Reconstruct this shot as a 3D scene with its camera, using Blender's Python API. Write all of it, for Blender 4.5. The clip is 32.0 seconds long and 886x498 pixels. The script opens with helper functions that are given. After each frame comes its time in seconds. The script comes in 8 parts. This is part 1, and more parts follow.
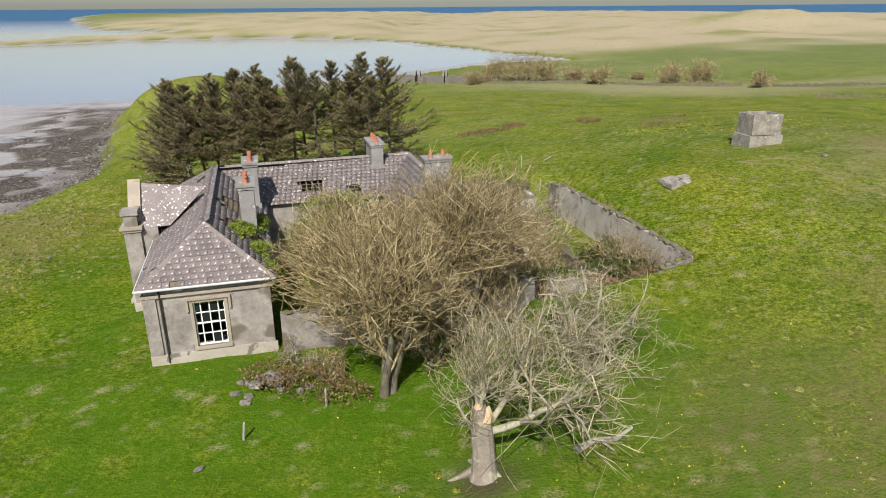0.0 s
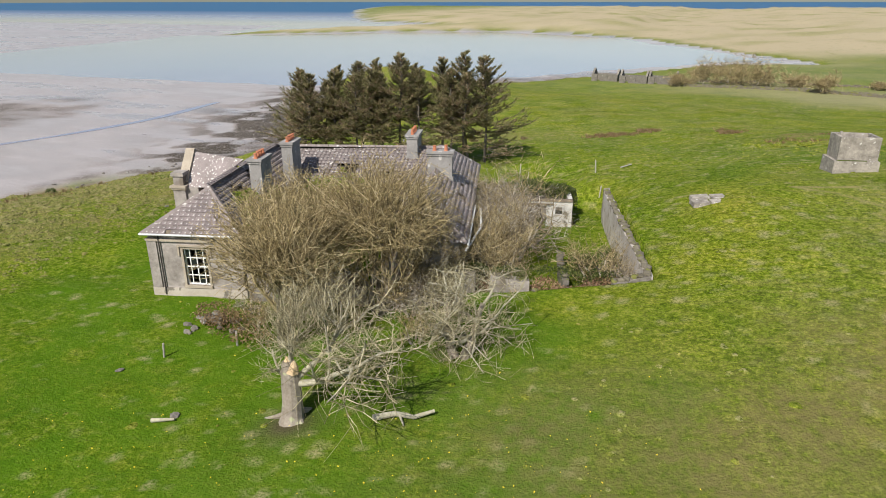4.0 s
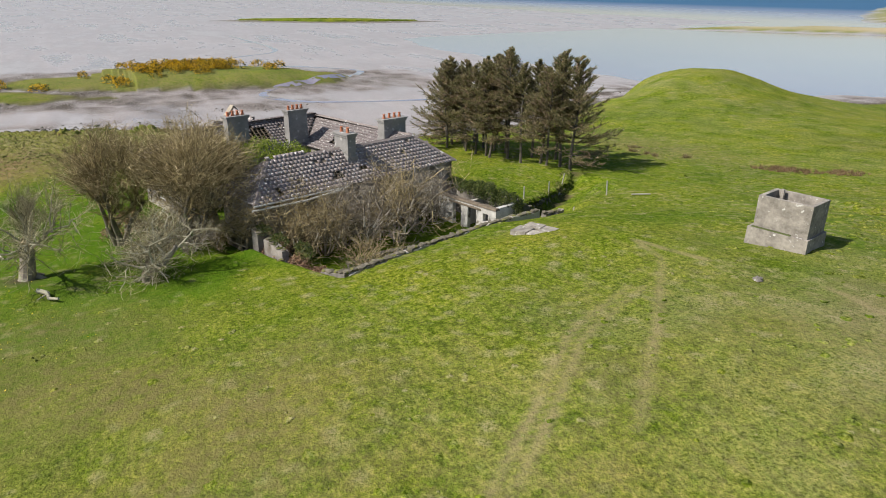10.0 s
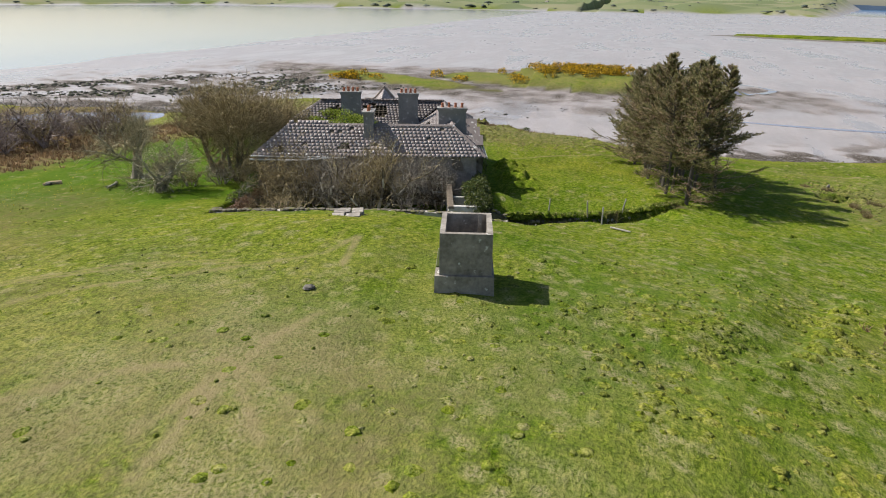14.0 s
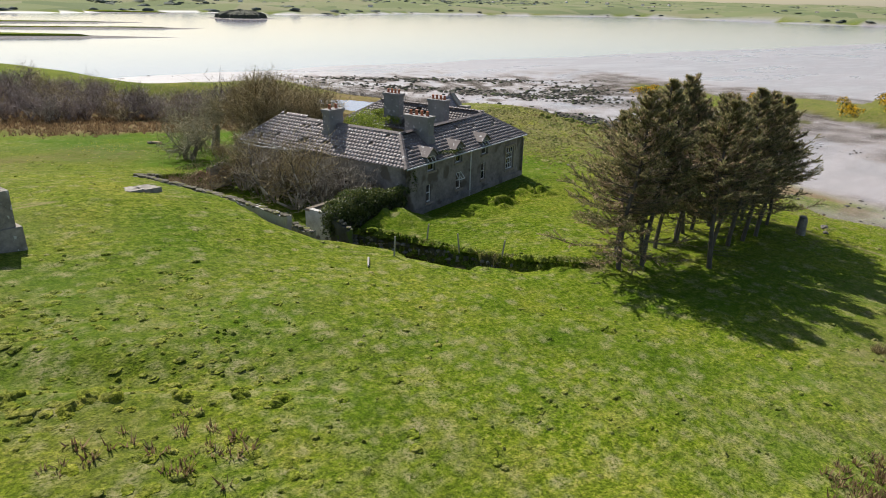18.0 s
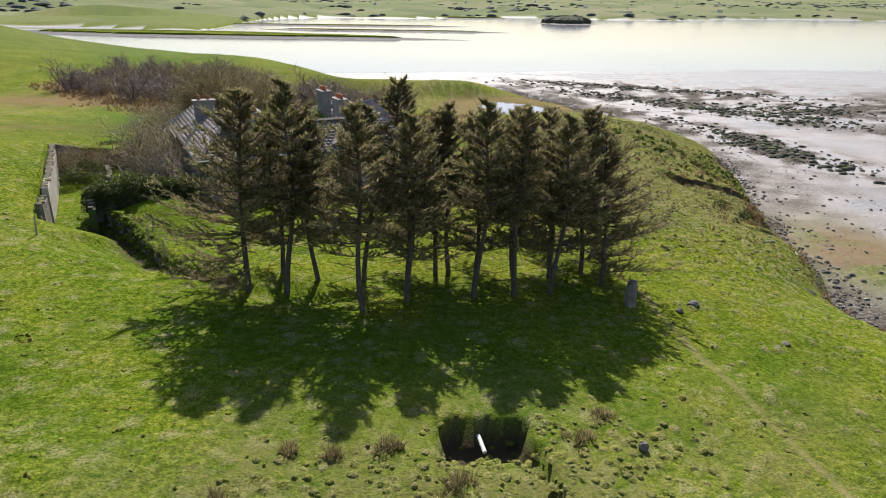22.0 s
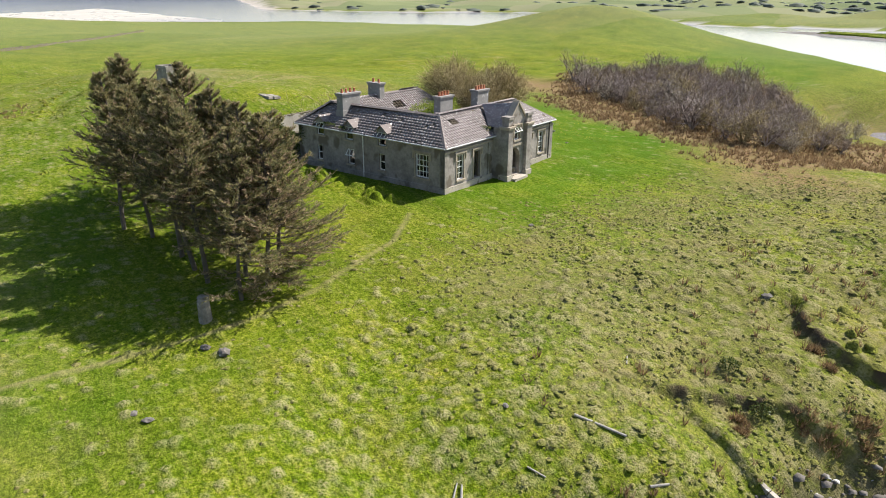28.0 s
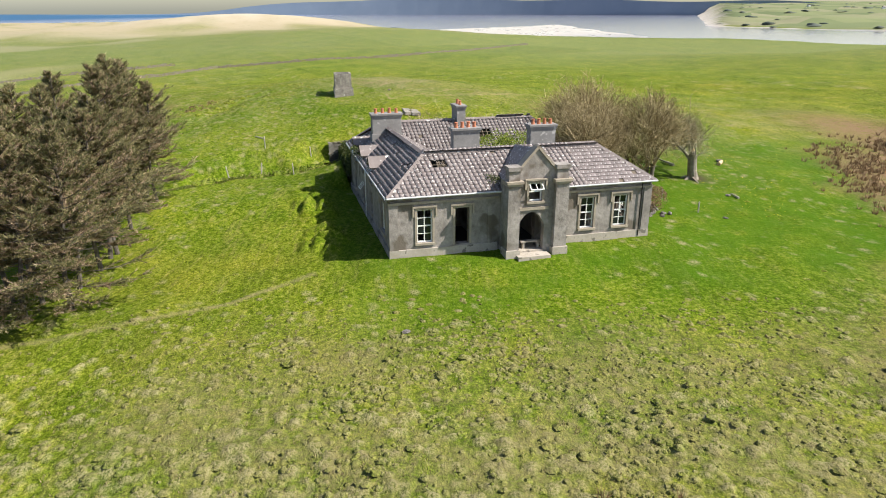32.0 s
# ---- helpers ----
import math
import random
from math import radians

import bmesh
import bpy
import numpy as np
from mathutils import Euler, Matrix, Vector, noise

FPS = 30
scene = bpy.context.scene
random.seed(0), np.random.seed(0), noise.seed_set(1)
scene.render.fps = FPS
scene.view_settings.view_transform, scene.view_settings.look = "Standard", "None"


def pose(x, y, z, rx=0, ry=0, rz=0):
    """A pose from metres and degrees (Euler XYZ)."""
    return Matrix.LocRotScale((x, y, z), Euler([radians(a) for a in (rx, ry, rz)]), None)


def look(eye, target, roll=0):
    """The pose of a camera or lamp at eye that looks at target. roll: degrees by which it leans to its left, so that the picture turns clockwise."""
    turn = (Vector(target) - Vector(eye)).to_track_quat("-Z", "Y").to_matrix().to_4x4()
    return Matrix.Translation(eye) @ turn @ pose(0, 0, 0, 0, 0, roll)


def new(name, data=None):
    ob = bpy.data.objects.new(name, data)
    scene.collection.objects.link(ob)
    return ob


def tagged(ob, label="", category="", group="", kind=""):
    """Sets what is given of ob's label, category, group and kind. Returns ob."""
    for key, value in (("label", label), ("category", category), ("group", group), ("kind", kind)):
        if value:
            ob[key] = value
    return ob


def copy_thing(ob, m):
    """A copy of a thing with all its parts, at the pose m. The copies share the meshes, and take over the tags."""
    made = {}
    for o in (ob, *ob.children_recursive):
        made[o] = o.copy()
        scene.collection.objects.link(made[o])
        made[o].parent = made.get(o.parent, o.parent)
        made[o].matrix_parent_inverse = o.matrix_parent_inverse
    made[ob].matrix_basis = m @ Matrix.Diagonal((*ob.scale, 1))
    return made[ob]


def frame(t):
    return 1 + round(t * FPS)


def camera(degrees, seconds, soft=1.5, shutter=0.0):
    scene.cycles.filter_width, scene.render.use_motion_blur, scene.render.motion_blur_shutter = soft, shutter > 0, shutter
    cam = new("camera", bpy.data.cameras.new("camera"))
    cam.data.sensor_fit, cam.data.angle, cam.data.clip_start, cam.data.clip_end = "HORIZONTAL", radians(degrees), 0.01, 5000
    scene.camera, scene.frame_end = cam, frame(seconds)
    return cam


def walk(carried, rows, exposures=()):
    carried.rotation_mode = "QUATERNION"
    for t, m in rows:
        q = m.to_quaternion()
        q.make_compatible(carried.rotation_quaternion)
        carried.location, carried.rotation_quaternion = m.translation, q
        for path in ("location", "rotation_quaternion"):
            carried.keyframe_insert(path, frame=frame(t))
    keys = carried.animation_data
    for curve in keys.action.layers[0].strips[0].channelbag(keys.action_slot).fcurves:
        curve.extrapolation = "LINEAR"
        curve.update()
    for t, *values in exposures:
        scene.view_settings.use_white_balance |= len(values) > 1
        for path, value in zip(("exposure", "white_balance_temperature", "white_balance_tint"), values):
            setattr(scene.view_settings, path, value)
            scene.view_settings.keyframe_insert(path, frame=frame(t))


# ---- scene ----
cam = camera(67.6, 32.0, 1.0)
PATH = [
    (0, (0.019, 0.057, 22.998), (-0.004, 1.932, 22.301), -0.4),
    (0.5, (1.945, -0.317, 23.056), (1.841, 1.555, 22.36), -0.6),
    (1, (3.794, -0.568, 23.108), (3.605, 1.298, 22.413), -0.7),
    (1.5, (5.606, -0.647, 23.167), (5.335, 1.208, 22.471), -0.6),
    (2, (7.474, -0.66, 23.275), (7.143, 1.184, 22.575), -0.5),
    (2.5, (9.348, -0.599, 23.387), (8.96, 1.233, 22.684), -0.4),
    (3, (11.427, -0.395, 23.5), (10.964, 1.418, 22.793), -0.4),
    (3.5, (13.555, -0.056, 23.567), (12.969, 1.72, 22.858), -0.3),
    (5.5, (22.918, 1.38, 23.712), (21.987, 3.004, 23.008), 0.3),
    (6, (25.118, 2.431, 23.7), (24.128, 4.02, 22.997), 0.3),
    (6.5, (27.843, 3.811, 23.76), (26.779, 5.351, 23.057), 0.2),
    (7, (30.539, 5.625, 23.804), (29.4, 7.109, 23.099), 0.2),
    (7.5, (33.353, 7.857, 23.882), (32.134, 9.274, 23.171), 0.2),
    (8, (36.106, 10.518, 23.964), (34.802, 11.854, 23.246), 0.2),
    (8.5, (38.788, 13.56, 24.005), (37.394, 14.797, 23.28), 0.3),
    (9, (41.305, 17.066, 23.991), (39.816, 18.185, 23.262), 0.3),
    (9.5, (43.766, 20.841, 23.957), (42.187, 21.829, 23.228), 0.4),
    (10, (45.951, 24.779, 23.931), (44.305, 25.648, 23.201), 0.6),
    (10.5, (47.81, 28.944, 23.876), (46.108, 29.699, 23.147), 0.7),
    (11, (49.277, 33.376, 23.737), (47.518, 33.992, 23.01), 0.7),
    (11.5, (50.465, 38.043, 23.598), (48.659, 38.505, 22.873), 0.8),
    (12, (51.132, 42.696, 23.371), (49.29, 42.99, 22.649), 0.9),
    (12.5, (51.421, 47.432, 23.183), (49.558, 47.533, 22.461), 1.0),
    (13, (51.351, 52.165, 22.978), (49.487, 52.058, 22.26), 0.9),
    (13.5, (50.758, 56.841, 22.734), (48.915, 56.529, 22.022), 0.9),
    (14, (49.797, 61.029, 22.495), (47.989, 60.546, 21.788), 0.9),
    (14.5, (48.271, 65.125, 22.255), (46.521, 64.462, 21.55), 1.0),
    (16.5, (39.131, 80.314, 22.191), (37.764, 79.031, 21.495), 1.7),
    (17, (35.782, 83.917, 22.455), (34.470, 82.578, 21.758), 1.6),
    (17.5, (31.670, 86.943, 22.426), (30.413, 85.552, 21.730), 1.6),
    (18, (27.412, 89.649, 22.390), (26.210, 88.210, 21.694), 1.5),
    (18.5, (23.033, 92.167, 22.364), (21.915, 90.662, 21.667), 1.3),
    (19, (18.556, 94.319, 22.303), (17.518, 92.758, 21.606), 1.2),
    (19.5, (13.809, 96.282, 22.258), (12.838, 94.679, 21.562), 1.0),
    (20, (9.270, 97.862, 22.198), (8.359, 96.222, 21.503), 1.1),
    (20.5, (4.551, 99.281, 22.172), (3.767, 97.578, 21.475), 1.1),
    (21, (-0.375, 100.598, 22.216), (-0.993, 98.829, 21.516), 0.9),
    (21.5, (-5.354, 101.494, 22.178), (-5.845, 99.686, 21.478), 0.9),
    (22, (-10.381, 102.189, 22.209), (-10.737, 100.350, 21.510), 0.9),
    (22.5, (-15.425, 102.592, 22.281), (-15.625, 100.730, 21.580), 1.0),
    (23, (-20.446, 102.606, 22.353), (-20.484, 100.734, 21.653), 1.0),
    (23.5, (-25.419, 102.293, 22.407), (-25.284, 100.424, 21.706), 1.0),
    (24, (-30.311, 101.625, 22.448), (-30.002, 99.778, 21.748), 1.0),
    (24.5, (-35.252, 100.529, 22.554), (-34.763, 98.722, 21.850), 1.1),
    (25, (-40.255, 98.974, 22.721), (-39.593, 97.225, 22.014), 1.0),
    (25.5, (-45.136, 96.739, 22.833), (-44.307, 95.063, 22.123), 0.8),
    (27.5, (-61.002, 82.332, 22.767), (-59.604, 81.093, 22.052), 0.4),
    (28, (-63.729, 77.53, 22.729), (-62.215, 76.437, 22.012), 0.4),
    (28.5, (-65.733, 72.458, 22.589), (-64.117, 71.523, 21.874), 0.4),
    (29, (-66.906, 67.258, 22.425), (-65.203, 66.488, 21.715), 0.4),
    (29.5, (-67.208, 62.141, 22.211), (-65.44, 61.525, 21.508), 0.3),
    (30, (-66.658, 57.344, 21.947), (-64.841, 56.876, 21.253), 0.2),
    (30.5, (-65.427, 52.799, 21.755), (-63.578, 52.473, 21.068), 0.1),
    (31, (-63.659, 48.601, 21.609), (-61.789, 48.412, 20.927), 0.1),
    (31.5, (-61.439, 44.736, 21.55), (-59.559, 44.673, 20.871), 0.1),
    (32, (-58.697, 41.176, 21.543), (-56.816, 41.217, 20.866), 0.0),
]
EXPOSURES = [(0.0, 0.42), (6.0, 0.45), (9.0, 0.42), (13.0, 0.48), (20.0, 0.53), (24.0, 0.7), (28.0, 0.95), (32.0, 0.9)]
walk(cam, [(t, look(eye, target, roll)) for t, eye, target, roll in PATH], EXPOSURES)

# ---- world and sun ----
SUN_ELEV, SUN_TURN = 46.0, 188.0
world = bpy.data.worlds.new("sky")
scene.world = world
world.use_nodes = True
wn = world.node_tree.nodes
wl = world.node_tree.links
wn.clear()
w_out = wn.new("ShaderNodeOutputWorld")
w_bg = wn.new("ShaderNodeBackground")
w_sky = wn.new("ShaderNodeTexSky")
w_sky.sky_type = "NISHITA"
w_sky.sun_disc = False
w_sky.sun_elevation = radians(SUN_ELEV)
w_sky.sun_rotation = radians(SUN_TURN)
w_sky.air_density, w_sky.dust_density, w_sky.ozone_density = 1.0, 1.2, 1.0
w_bg.inputs["Strength"].default_value = 0.09
wl.new(w_sky.outputs[0], w_bg.inputs[0])
wl.new(w_bg.outputs[0], w_out.inputs[0])
sun = new("sun", bpy.data.lights.new("sun", "SUN"))
sun.data.energy, sun.data.angle, sun.data.color = 4.8, radians(0.55), (1.0, 0.955, 0.88)
SUN_WAY = Vector((math.sin(radians(SUN_TURN)) * math.cos(radians(SUN_ELEV)), math.cos(radians(SUN_TURN)) * math.cos(radians(SUN_ELEV)), math.sin(radians(SUN_ELEV))))
sun.matrix_world = look(SUN_WAY * 100, (0, 0, 0))


# ---- materials ----
def mat(name, rough=0.8, metal=0.0, spec=0.4):
    """A new node material; returns the material, its nodes, its links and its shader."""
    m = bpy.data.materials.new(name)
    m.use_nodes = True
    n, l = m.node_tree.nodes, m.node_tree.links
    b = n["Principled BSDF"]
    b.inputs["Roughness"].default_value = rough
    b.inputs["Metallic"].default_value = metal
    b.inputs["Specular IOR Level"].default_value = spec
    return m, n, l, b


def noise_node(n, l, scale, detail=4.0, rough=0.6, coord="Object", stretch=None):
    tc = n.new("ShaderNodeTexCoord")
    t = n.new("ShaderNodeTexNoise")
    t.inputs["Scale"].default_value = scale
    t.inputs["Detail"].default_value = detail
    t.inputs["Roughness"].default_value = rough
    if stretch:
        mp = n.new("ShaderNodeMapping")
        mp.inputs["Scale"].default_value = stretch
        l.new(tc.outputs[coord], mp.inputs[0])
        l.new(mp.outputs[0], t.inputs["Vector"])
    else:
        l.new(tc.outputs[coord], t.inputs["Vector"])
    return t.outputs["Fac"]


def ramp(n, l, fac, stops):
    r = n.new("ShaderNodeValToRGB")
    els = r.color_ramp.elements
    while len(els) < len(stops):
        els.new(0.5)
    for e, (p, c) in zip(els, stops):
        e.position, e.color = p, (*c, 1.0)
    l.new(fac, r.inputs[0])
    return r.outputs[0]


def mixed(n, l, fac, a, b, mode="MIX"):
    m = n.new("ShaderNodeMix")
    m.data_type, m.blend_type = "RGBA", mode
    for sock, v in ((m.inputs[0], fac), (m.inputs[6], a), (m.inputs[7], b)):
        if isinstance(v, bpy.types.NodeSocket):
            l.new(v, sock)
        elif isinstance(v, (int, float)):
            sock.default_value = v
        else:
            sock.default_value = (*v, 1.0)
    return m.outputs[2]


def bumped(n, l, b, height, strength=0.4, distance=0.05):
    u = n.new("ShaderNodeBump")
    u.inputs["Strength"].default_value = strength
    u.inputs["Distance"].default_value = distance
    l.new(height, u.inputs["Height"])
    l.new(u.outputs[0], b.inputs["Normal"])


def mask(n, name):
    a = n.new("ShaderNodeAttribute")
    a.attribute_name = name
    return a.outputs["Fac"]


def plain(name, dark, light, scale=3.0, rough=0.85, bump=0.3, dist=0.02, fine=40.0, metal=0.0, spots=None, per_object=0.0, spec=0.3, coord="Object"):
    """Two-tone weathered material with grain at two scales; spots: (colour, scale, threshold)."""
    m, n, l, b = mat(name, rough, metal, spec)
    big = noise_node(n, l, scale, 5.0, 0.65, coord)
    small = noise_node(n, l, fine, 3.0, 0.6, coord)
    c = ramp(n, l, big, [(0.32, dark), (0.68, light)])
    c = mixed(n, l, 0.35, c, ramp(n, l, small, [(0.3, dark), (0.7, light)]))
    if spots:
        colour, sc, th = spots
        f = noise_node(n, l, sc, 2.0, 0.5, coord)
        c = mixed(n, l, ramp(n, l, f, [(th, (0, 0, 0)), (th + 0.06, (1, 1, 1))]), c, colour)
    if per_object:
        info = n.new("ShaderNodeObjectInfo")
        r = ramp(n, l, info.outputs["Random"], [(0.0, (1 - per_object,) * 3), (1.0, (1 + per_object * 0.6,) * 3)])
        c = mixed(n, l, 1.0, c, r, "MULTIPLY")
    l.new(c, b.inputs["Base Color"])
    if bump:
        bumped(n, l, b, small, bump, dist)
    return m


def ground_material():
    m, n, l, b = mat("ground", 0.95, 0, 0.05)
    broad, mid, fine = noise_node(n, l, 0.045, 3), noise_node(n, l, 0.3, 6, 0.75), noise_node(n, l, 1.5, 4, 0.7)
    tiny, clump = noise_node(n, l, 9.0, 3, 0.7), noise_node(n, l, 3.6, 3, 0.65)
    grass = ramp(n, l, mid, [(0.36, (0.08, 0.155, 0.008)), (0.5, (0.15, 0.225, 0.014)), (0.66, (0.27, 0.28, 0.045))])
    grass = mixed(n, l, 0.38, grass, ramp(n, l, fine, [(0.36, (0.05, 0.105, 0.004)), (0.48, (0.14, 0.22, 0.012)), (0.57, (0.24, 0.3, 0.03)), (0.7, (0.42, 0.4, 0.14))]))
    grass = mixed(n, l, 0.42, grass, ramp(n, l, clump, [(0.36, (0.04, 0.085, 0.004)), (0.47, (0.13, 0.21, 0.012)), (0.56, (0.24, 0.3, 0.035)), (0.68, (0.44, 0.43, 0.15))]))
    grass = mixed(n, l, ramp(n, l, broad, [(0.45, (0, 0, 0)), (0.68, (0.35, 0.35, 0.35))]), grass, (0.26, 0.25, 0.045))
    patch = noise_node(n, l, 0.13, 4, 0.65)
    grass = mixed(n, l, 0.85, grass, ramp(n, l, patch, [(0.36, (0.66, 0.78, 0.62)), (0.5, (1.0, 1.0, 1.0)), (0.66, (1.3, 1.16, 1.2))]), "MULTIPLY")
    lying = noise_node(n, l, 1.0, 5, 0.7, "Object", (0.28, 1.9, 1.0))
    grass = mixed(n, l, ramp(n, l, lying, [(0.52, (0, 0, 0)), (0.66, (0.34, 0.34, 0.34))]), grass, (0.36, 0.31, 0.14))
    grass = mixed(n, l, ramp(n, l, lying, [(0.3, (0.5, 0.5, 0.5)), (0.42, (0, 0, 0))]), grass, (0.05, 0.095, 0.006))
    grass = mixed(n, l, 0.75, grass, ramp(n, l, tiny, [(0.36, (0.4, 0.42, 0.4)), (0.64, (1.65, 1.6, 1.5))]), "MULTIPLY")
    grass = mixed(n, l, 0.55, grass, ramp(n, l, clump, [(0.36, (0.55, 0.62, 0.5)), (0.48, (0.95, 0.98, 0.92)), (0.62, (1.25, 1.24, 1.4))]), "MULTIPLY")
    grass = mixed(n, l, 1.0, grass, (0.64, 0.615, 0.475), "MULTIPLY")

    def veil(colour, name, amount, low, high, by):
        k = n.new("ShaderNodeMath")
        k.operation = "MULTIPLY"
        l.new(mask(n, name), k.inputs[0])
        l.new(ramp(n, l, by, [(low, (0, 0, 0)), (high, (amount,) * 3)]), k.inputs[1])
        return mixed(n, l, k.outputs[0], grass, colour)

    grass = veil((0.05, 0.115, 0.005), "lush", 0.8, 0.25, 0.5, mid)
    grass = veil((0.3, 0.26, 0.14), "tuft", 0.85, 0.36, 0.58, tiny)
    grass = veil((0.19, 0.16, 0.075), "worn", 0.6, 0.36, 0.62, fine)
    grass = veil((0.15, 0.125, 0.055), "worn", 0.45, 0.38, 0.62, mid)
    grass = veil((0.14, 0.115, 0.048), "peaty", 0.78, 0.25, 0.6, fine)
    grass = veil((0.25, 0.2, 0.105), "track", 0.9, 0.2, 0.5, fine)
    grass = veil((0.2, 0.125, 0.075), "heath", 0.95, 0.2, 0.55, fine)
    grass = veil((0.34, 0.285, 0.185), "dune", 1.0, 0.15, 0.45, mid)
    grass = veil((0.075, 0.055, 0.038), "bare", 0.95, 0.15, 0.45, mid)
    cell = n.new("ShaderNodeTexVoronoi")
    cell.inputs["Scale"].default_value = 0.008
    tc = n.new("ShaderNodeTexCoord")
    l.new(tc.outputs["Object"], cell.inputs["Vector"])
    # far field plots in greyed greens: aerial haze put into their base colour
    hazed_plots = ramp(n, l, cell.outputs["Color"], [(0.2, (0.13, 0.155, 0.075)), (0.5, (0.17, 0.19, 0.092)), (0.8, (0.21, 0.205, 0.12))])
    grass = mixed(n, l, mask(n, "field"), grass, hazed_plots)
    sand = mixed(n, l, 0.4, ramp(n, l, mid, [(0.3, (0.26, 0.22, 0.205)), (0.7, (0.36, 0.318, 0.3))]), ramp(n, l, broad, [(0.3, (0.225, 0.2, 0.195)), (0.7, (0.36, 0.325, 0.305))]))
    streak = noise_node(n, l, 0.012, 5, 0.7, "Object", (1.0, 3.2, 1.0))
    sand = mixed(n, l, 0.35, sand, ramp(n, l, streak, [(0.38, (0.21, 0.175, 0.16)), (0.48, (0.44, 0.385, 0.365)), (0.55, (0.3, 0.262, 0.24)), (0.66, (0.5, 0.44, 0.405))]))
    c = mixed(n, l, mask(n, "flat"), grass, sand)
    c = mixed(n, l, mask(n, "sand"), c, (0.52, 0.45, 0.36))
    weed = ramp(n, l, fine, [(0.35, (0.03, 0.026, 0.02)), (0.6, (0.085, 0.07, 0.055)), (0.75, (0.2, 0.18, 0.15))])
    strewn = n.new("ShaderNodeMath")
    strewn.operation = "MULTIPLY"
    l.new(mask(n, "wrack"), strewn.inputs[0])
    l.new(ramp(n, l, clump, [(0.36, (0.35,) * 3), (0.5, (1.0,) * 3)]), strewn.inputs[1])
    c = mixed(n, l, strewn.outputs[0], c, weed)
    l.new(c, b.inputs["Base Color"])
    wet = n.new("ShaderNodeMath")
    wet.operation = "MULTIPLY"
    l.new(mask(n, "flat"), wet.inputs[0])
    l.new(ramp(n, l, streak, [(0.4, (1.0,) * 3), (0.5, (0.6,) * 3), (0.6, (0.85,) * 3)]), wet.inputs[1])
    dry = n.new("ShaderNodeMath")
    dry.operation, dry.use_clamp = "SUBTRACT", True
    l.new(wet.outputs[0], dry.inputs[0])
    l.new(strewn.outputs[0], dry.inputs[1])
    l.new(ramp(n, l, dry.outputs[0], [(0.0, (0.95,) * 3), (0.6, (0.36,) * 3), (1.0, (0.24,) * 3)]), b.inputs["Roughness"])
    l.new(ramp(n, l, dry.outputs[0], [(0.0, (0.03,) * 3), (1.0, (0.6,) * 3)]), b.inputs["Specular IOR Level"])
    rough = n.new("ShaderNodeMath")
    rough.operation = "ADD"
    l.new(fine, rough.inputs[0])
    l.new(tiny, rough.inputs[1])
    calm = n.new("ShaderNodeMath")
    calm.operation = "SUBTRACT"
    calm.inputs[0].default_value = 1.0
    l.new(dry.outputs[0], calm.inputs[1])
    h = n.new("ShaderNodeMath")
    h.operation = "MULTIPLY"
    l.new(rough.outputs[0], h.inputs[0])
    l.new(calm.outputs[0], h.inputs[1])
    bumped(n, l, b, h.outputs[0], 1.0, 0.09)
    return m


def water_material():
    m, n, l, b = mat("water", 0.1, 0, 0.5)
    shallow = ramp(n, l, noise_node(n, l, 0.012, 3), [(0.3, (0.19, 0.175, 0.225)), (0.7, (0.25, 0.225, 0.265))])
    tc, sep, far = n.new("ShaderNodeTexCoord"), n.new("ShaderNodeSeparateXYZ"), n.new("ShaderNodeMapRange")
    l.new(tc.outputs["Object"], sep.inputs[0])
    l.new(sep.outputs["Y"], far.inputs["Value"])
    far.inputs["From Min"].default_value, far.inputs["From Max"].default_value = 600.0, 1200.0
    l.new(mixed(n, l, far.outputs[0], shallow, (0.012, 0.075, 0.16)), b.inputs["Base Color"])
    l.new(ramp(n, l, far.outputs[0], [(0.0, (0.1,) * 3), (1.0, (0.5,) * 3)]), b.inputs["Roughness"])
    bumped(n, l, b, noise_node(n, l, 0.9, 3, 0.6), 0.08, 0.1)
    return m


M_GROUND = ground_material()
M_WATER = water_material()
M_STONE = plain("grey_render", (0.145, 0.126, 0.11), (0.38, 0.342, 0.31), 0.8, 0.92, 0.8, 0.04, 4.0, spots=((0.15, 0.125, 0.1), 0.55, 0.57))
M_PLINTH = plain("pale_stone", (0.3, 0.26, 0.21), (0.46, 0.41, 0.35), 0.9, 0.92, 0.5, 0.02, 9.0, spots=((0.17, 0.15, 0.125), 1.8, 0.6))
M_PLASTER = plain("old_plaster", (0.28, 0.25, 0.215), (0.5, 0.46, 0.41), 0.7, 0.92, 0.4, 0.015, 8.0, spots=((0.26, 0.23, 0.19), 1.3, 0.6))
M_COPE = plain("turfed_coping", (0.06, 0.052, 0.035), (0.2, 0.175, 0.13), 2.2, 0.95, 0.8, 0.04, 7.0, spots=((0.13, 0.13, 0.035), 1.9, 0.55))
M_TRIM = plain("sandstone_trim", (0.24, 0.2, 0.155), (0.4, 0.345, 0.27), 1.5, 0.9, 0.4, 0.01, 14.0)
M_RUBBLE = plain("rubble_stone", (0.1, 0.088, 0.072), (0.27, 0.245, 0.21), 2.2, 0.95, 0.8, 0.05, 7.0, spots=((0.42, 0.4, 0.36), 2.7, 0.66), per_object=0.3)
M_MOSSY = plain("mossy_stone", (0.028, 0.027, 0.02), (0.11, 0.105, 0.08), 1.6, 0.95, 0.9, 0.06, 6.0, spots=((0.07, 0.1, 0.02), 1.4, 0.58))
M_CONCRETE = plain("old_concrete", (0.105, 0.092, 0.077), (0.38, 0.34, 0.29), 1.1, 0.95, 0.7, 0.04, 5.0, spots=((0.5, 0.48, 0.44), 3.4, 0.66))
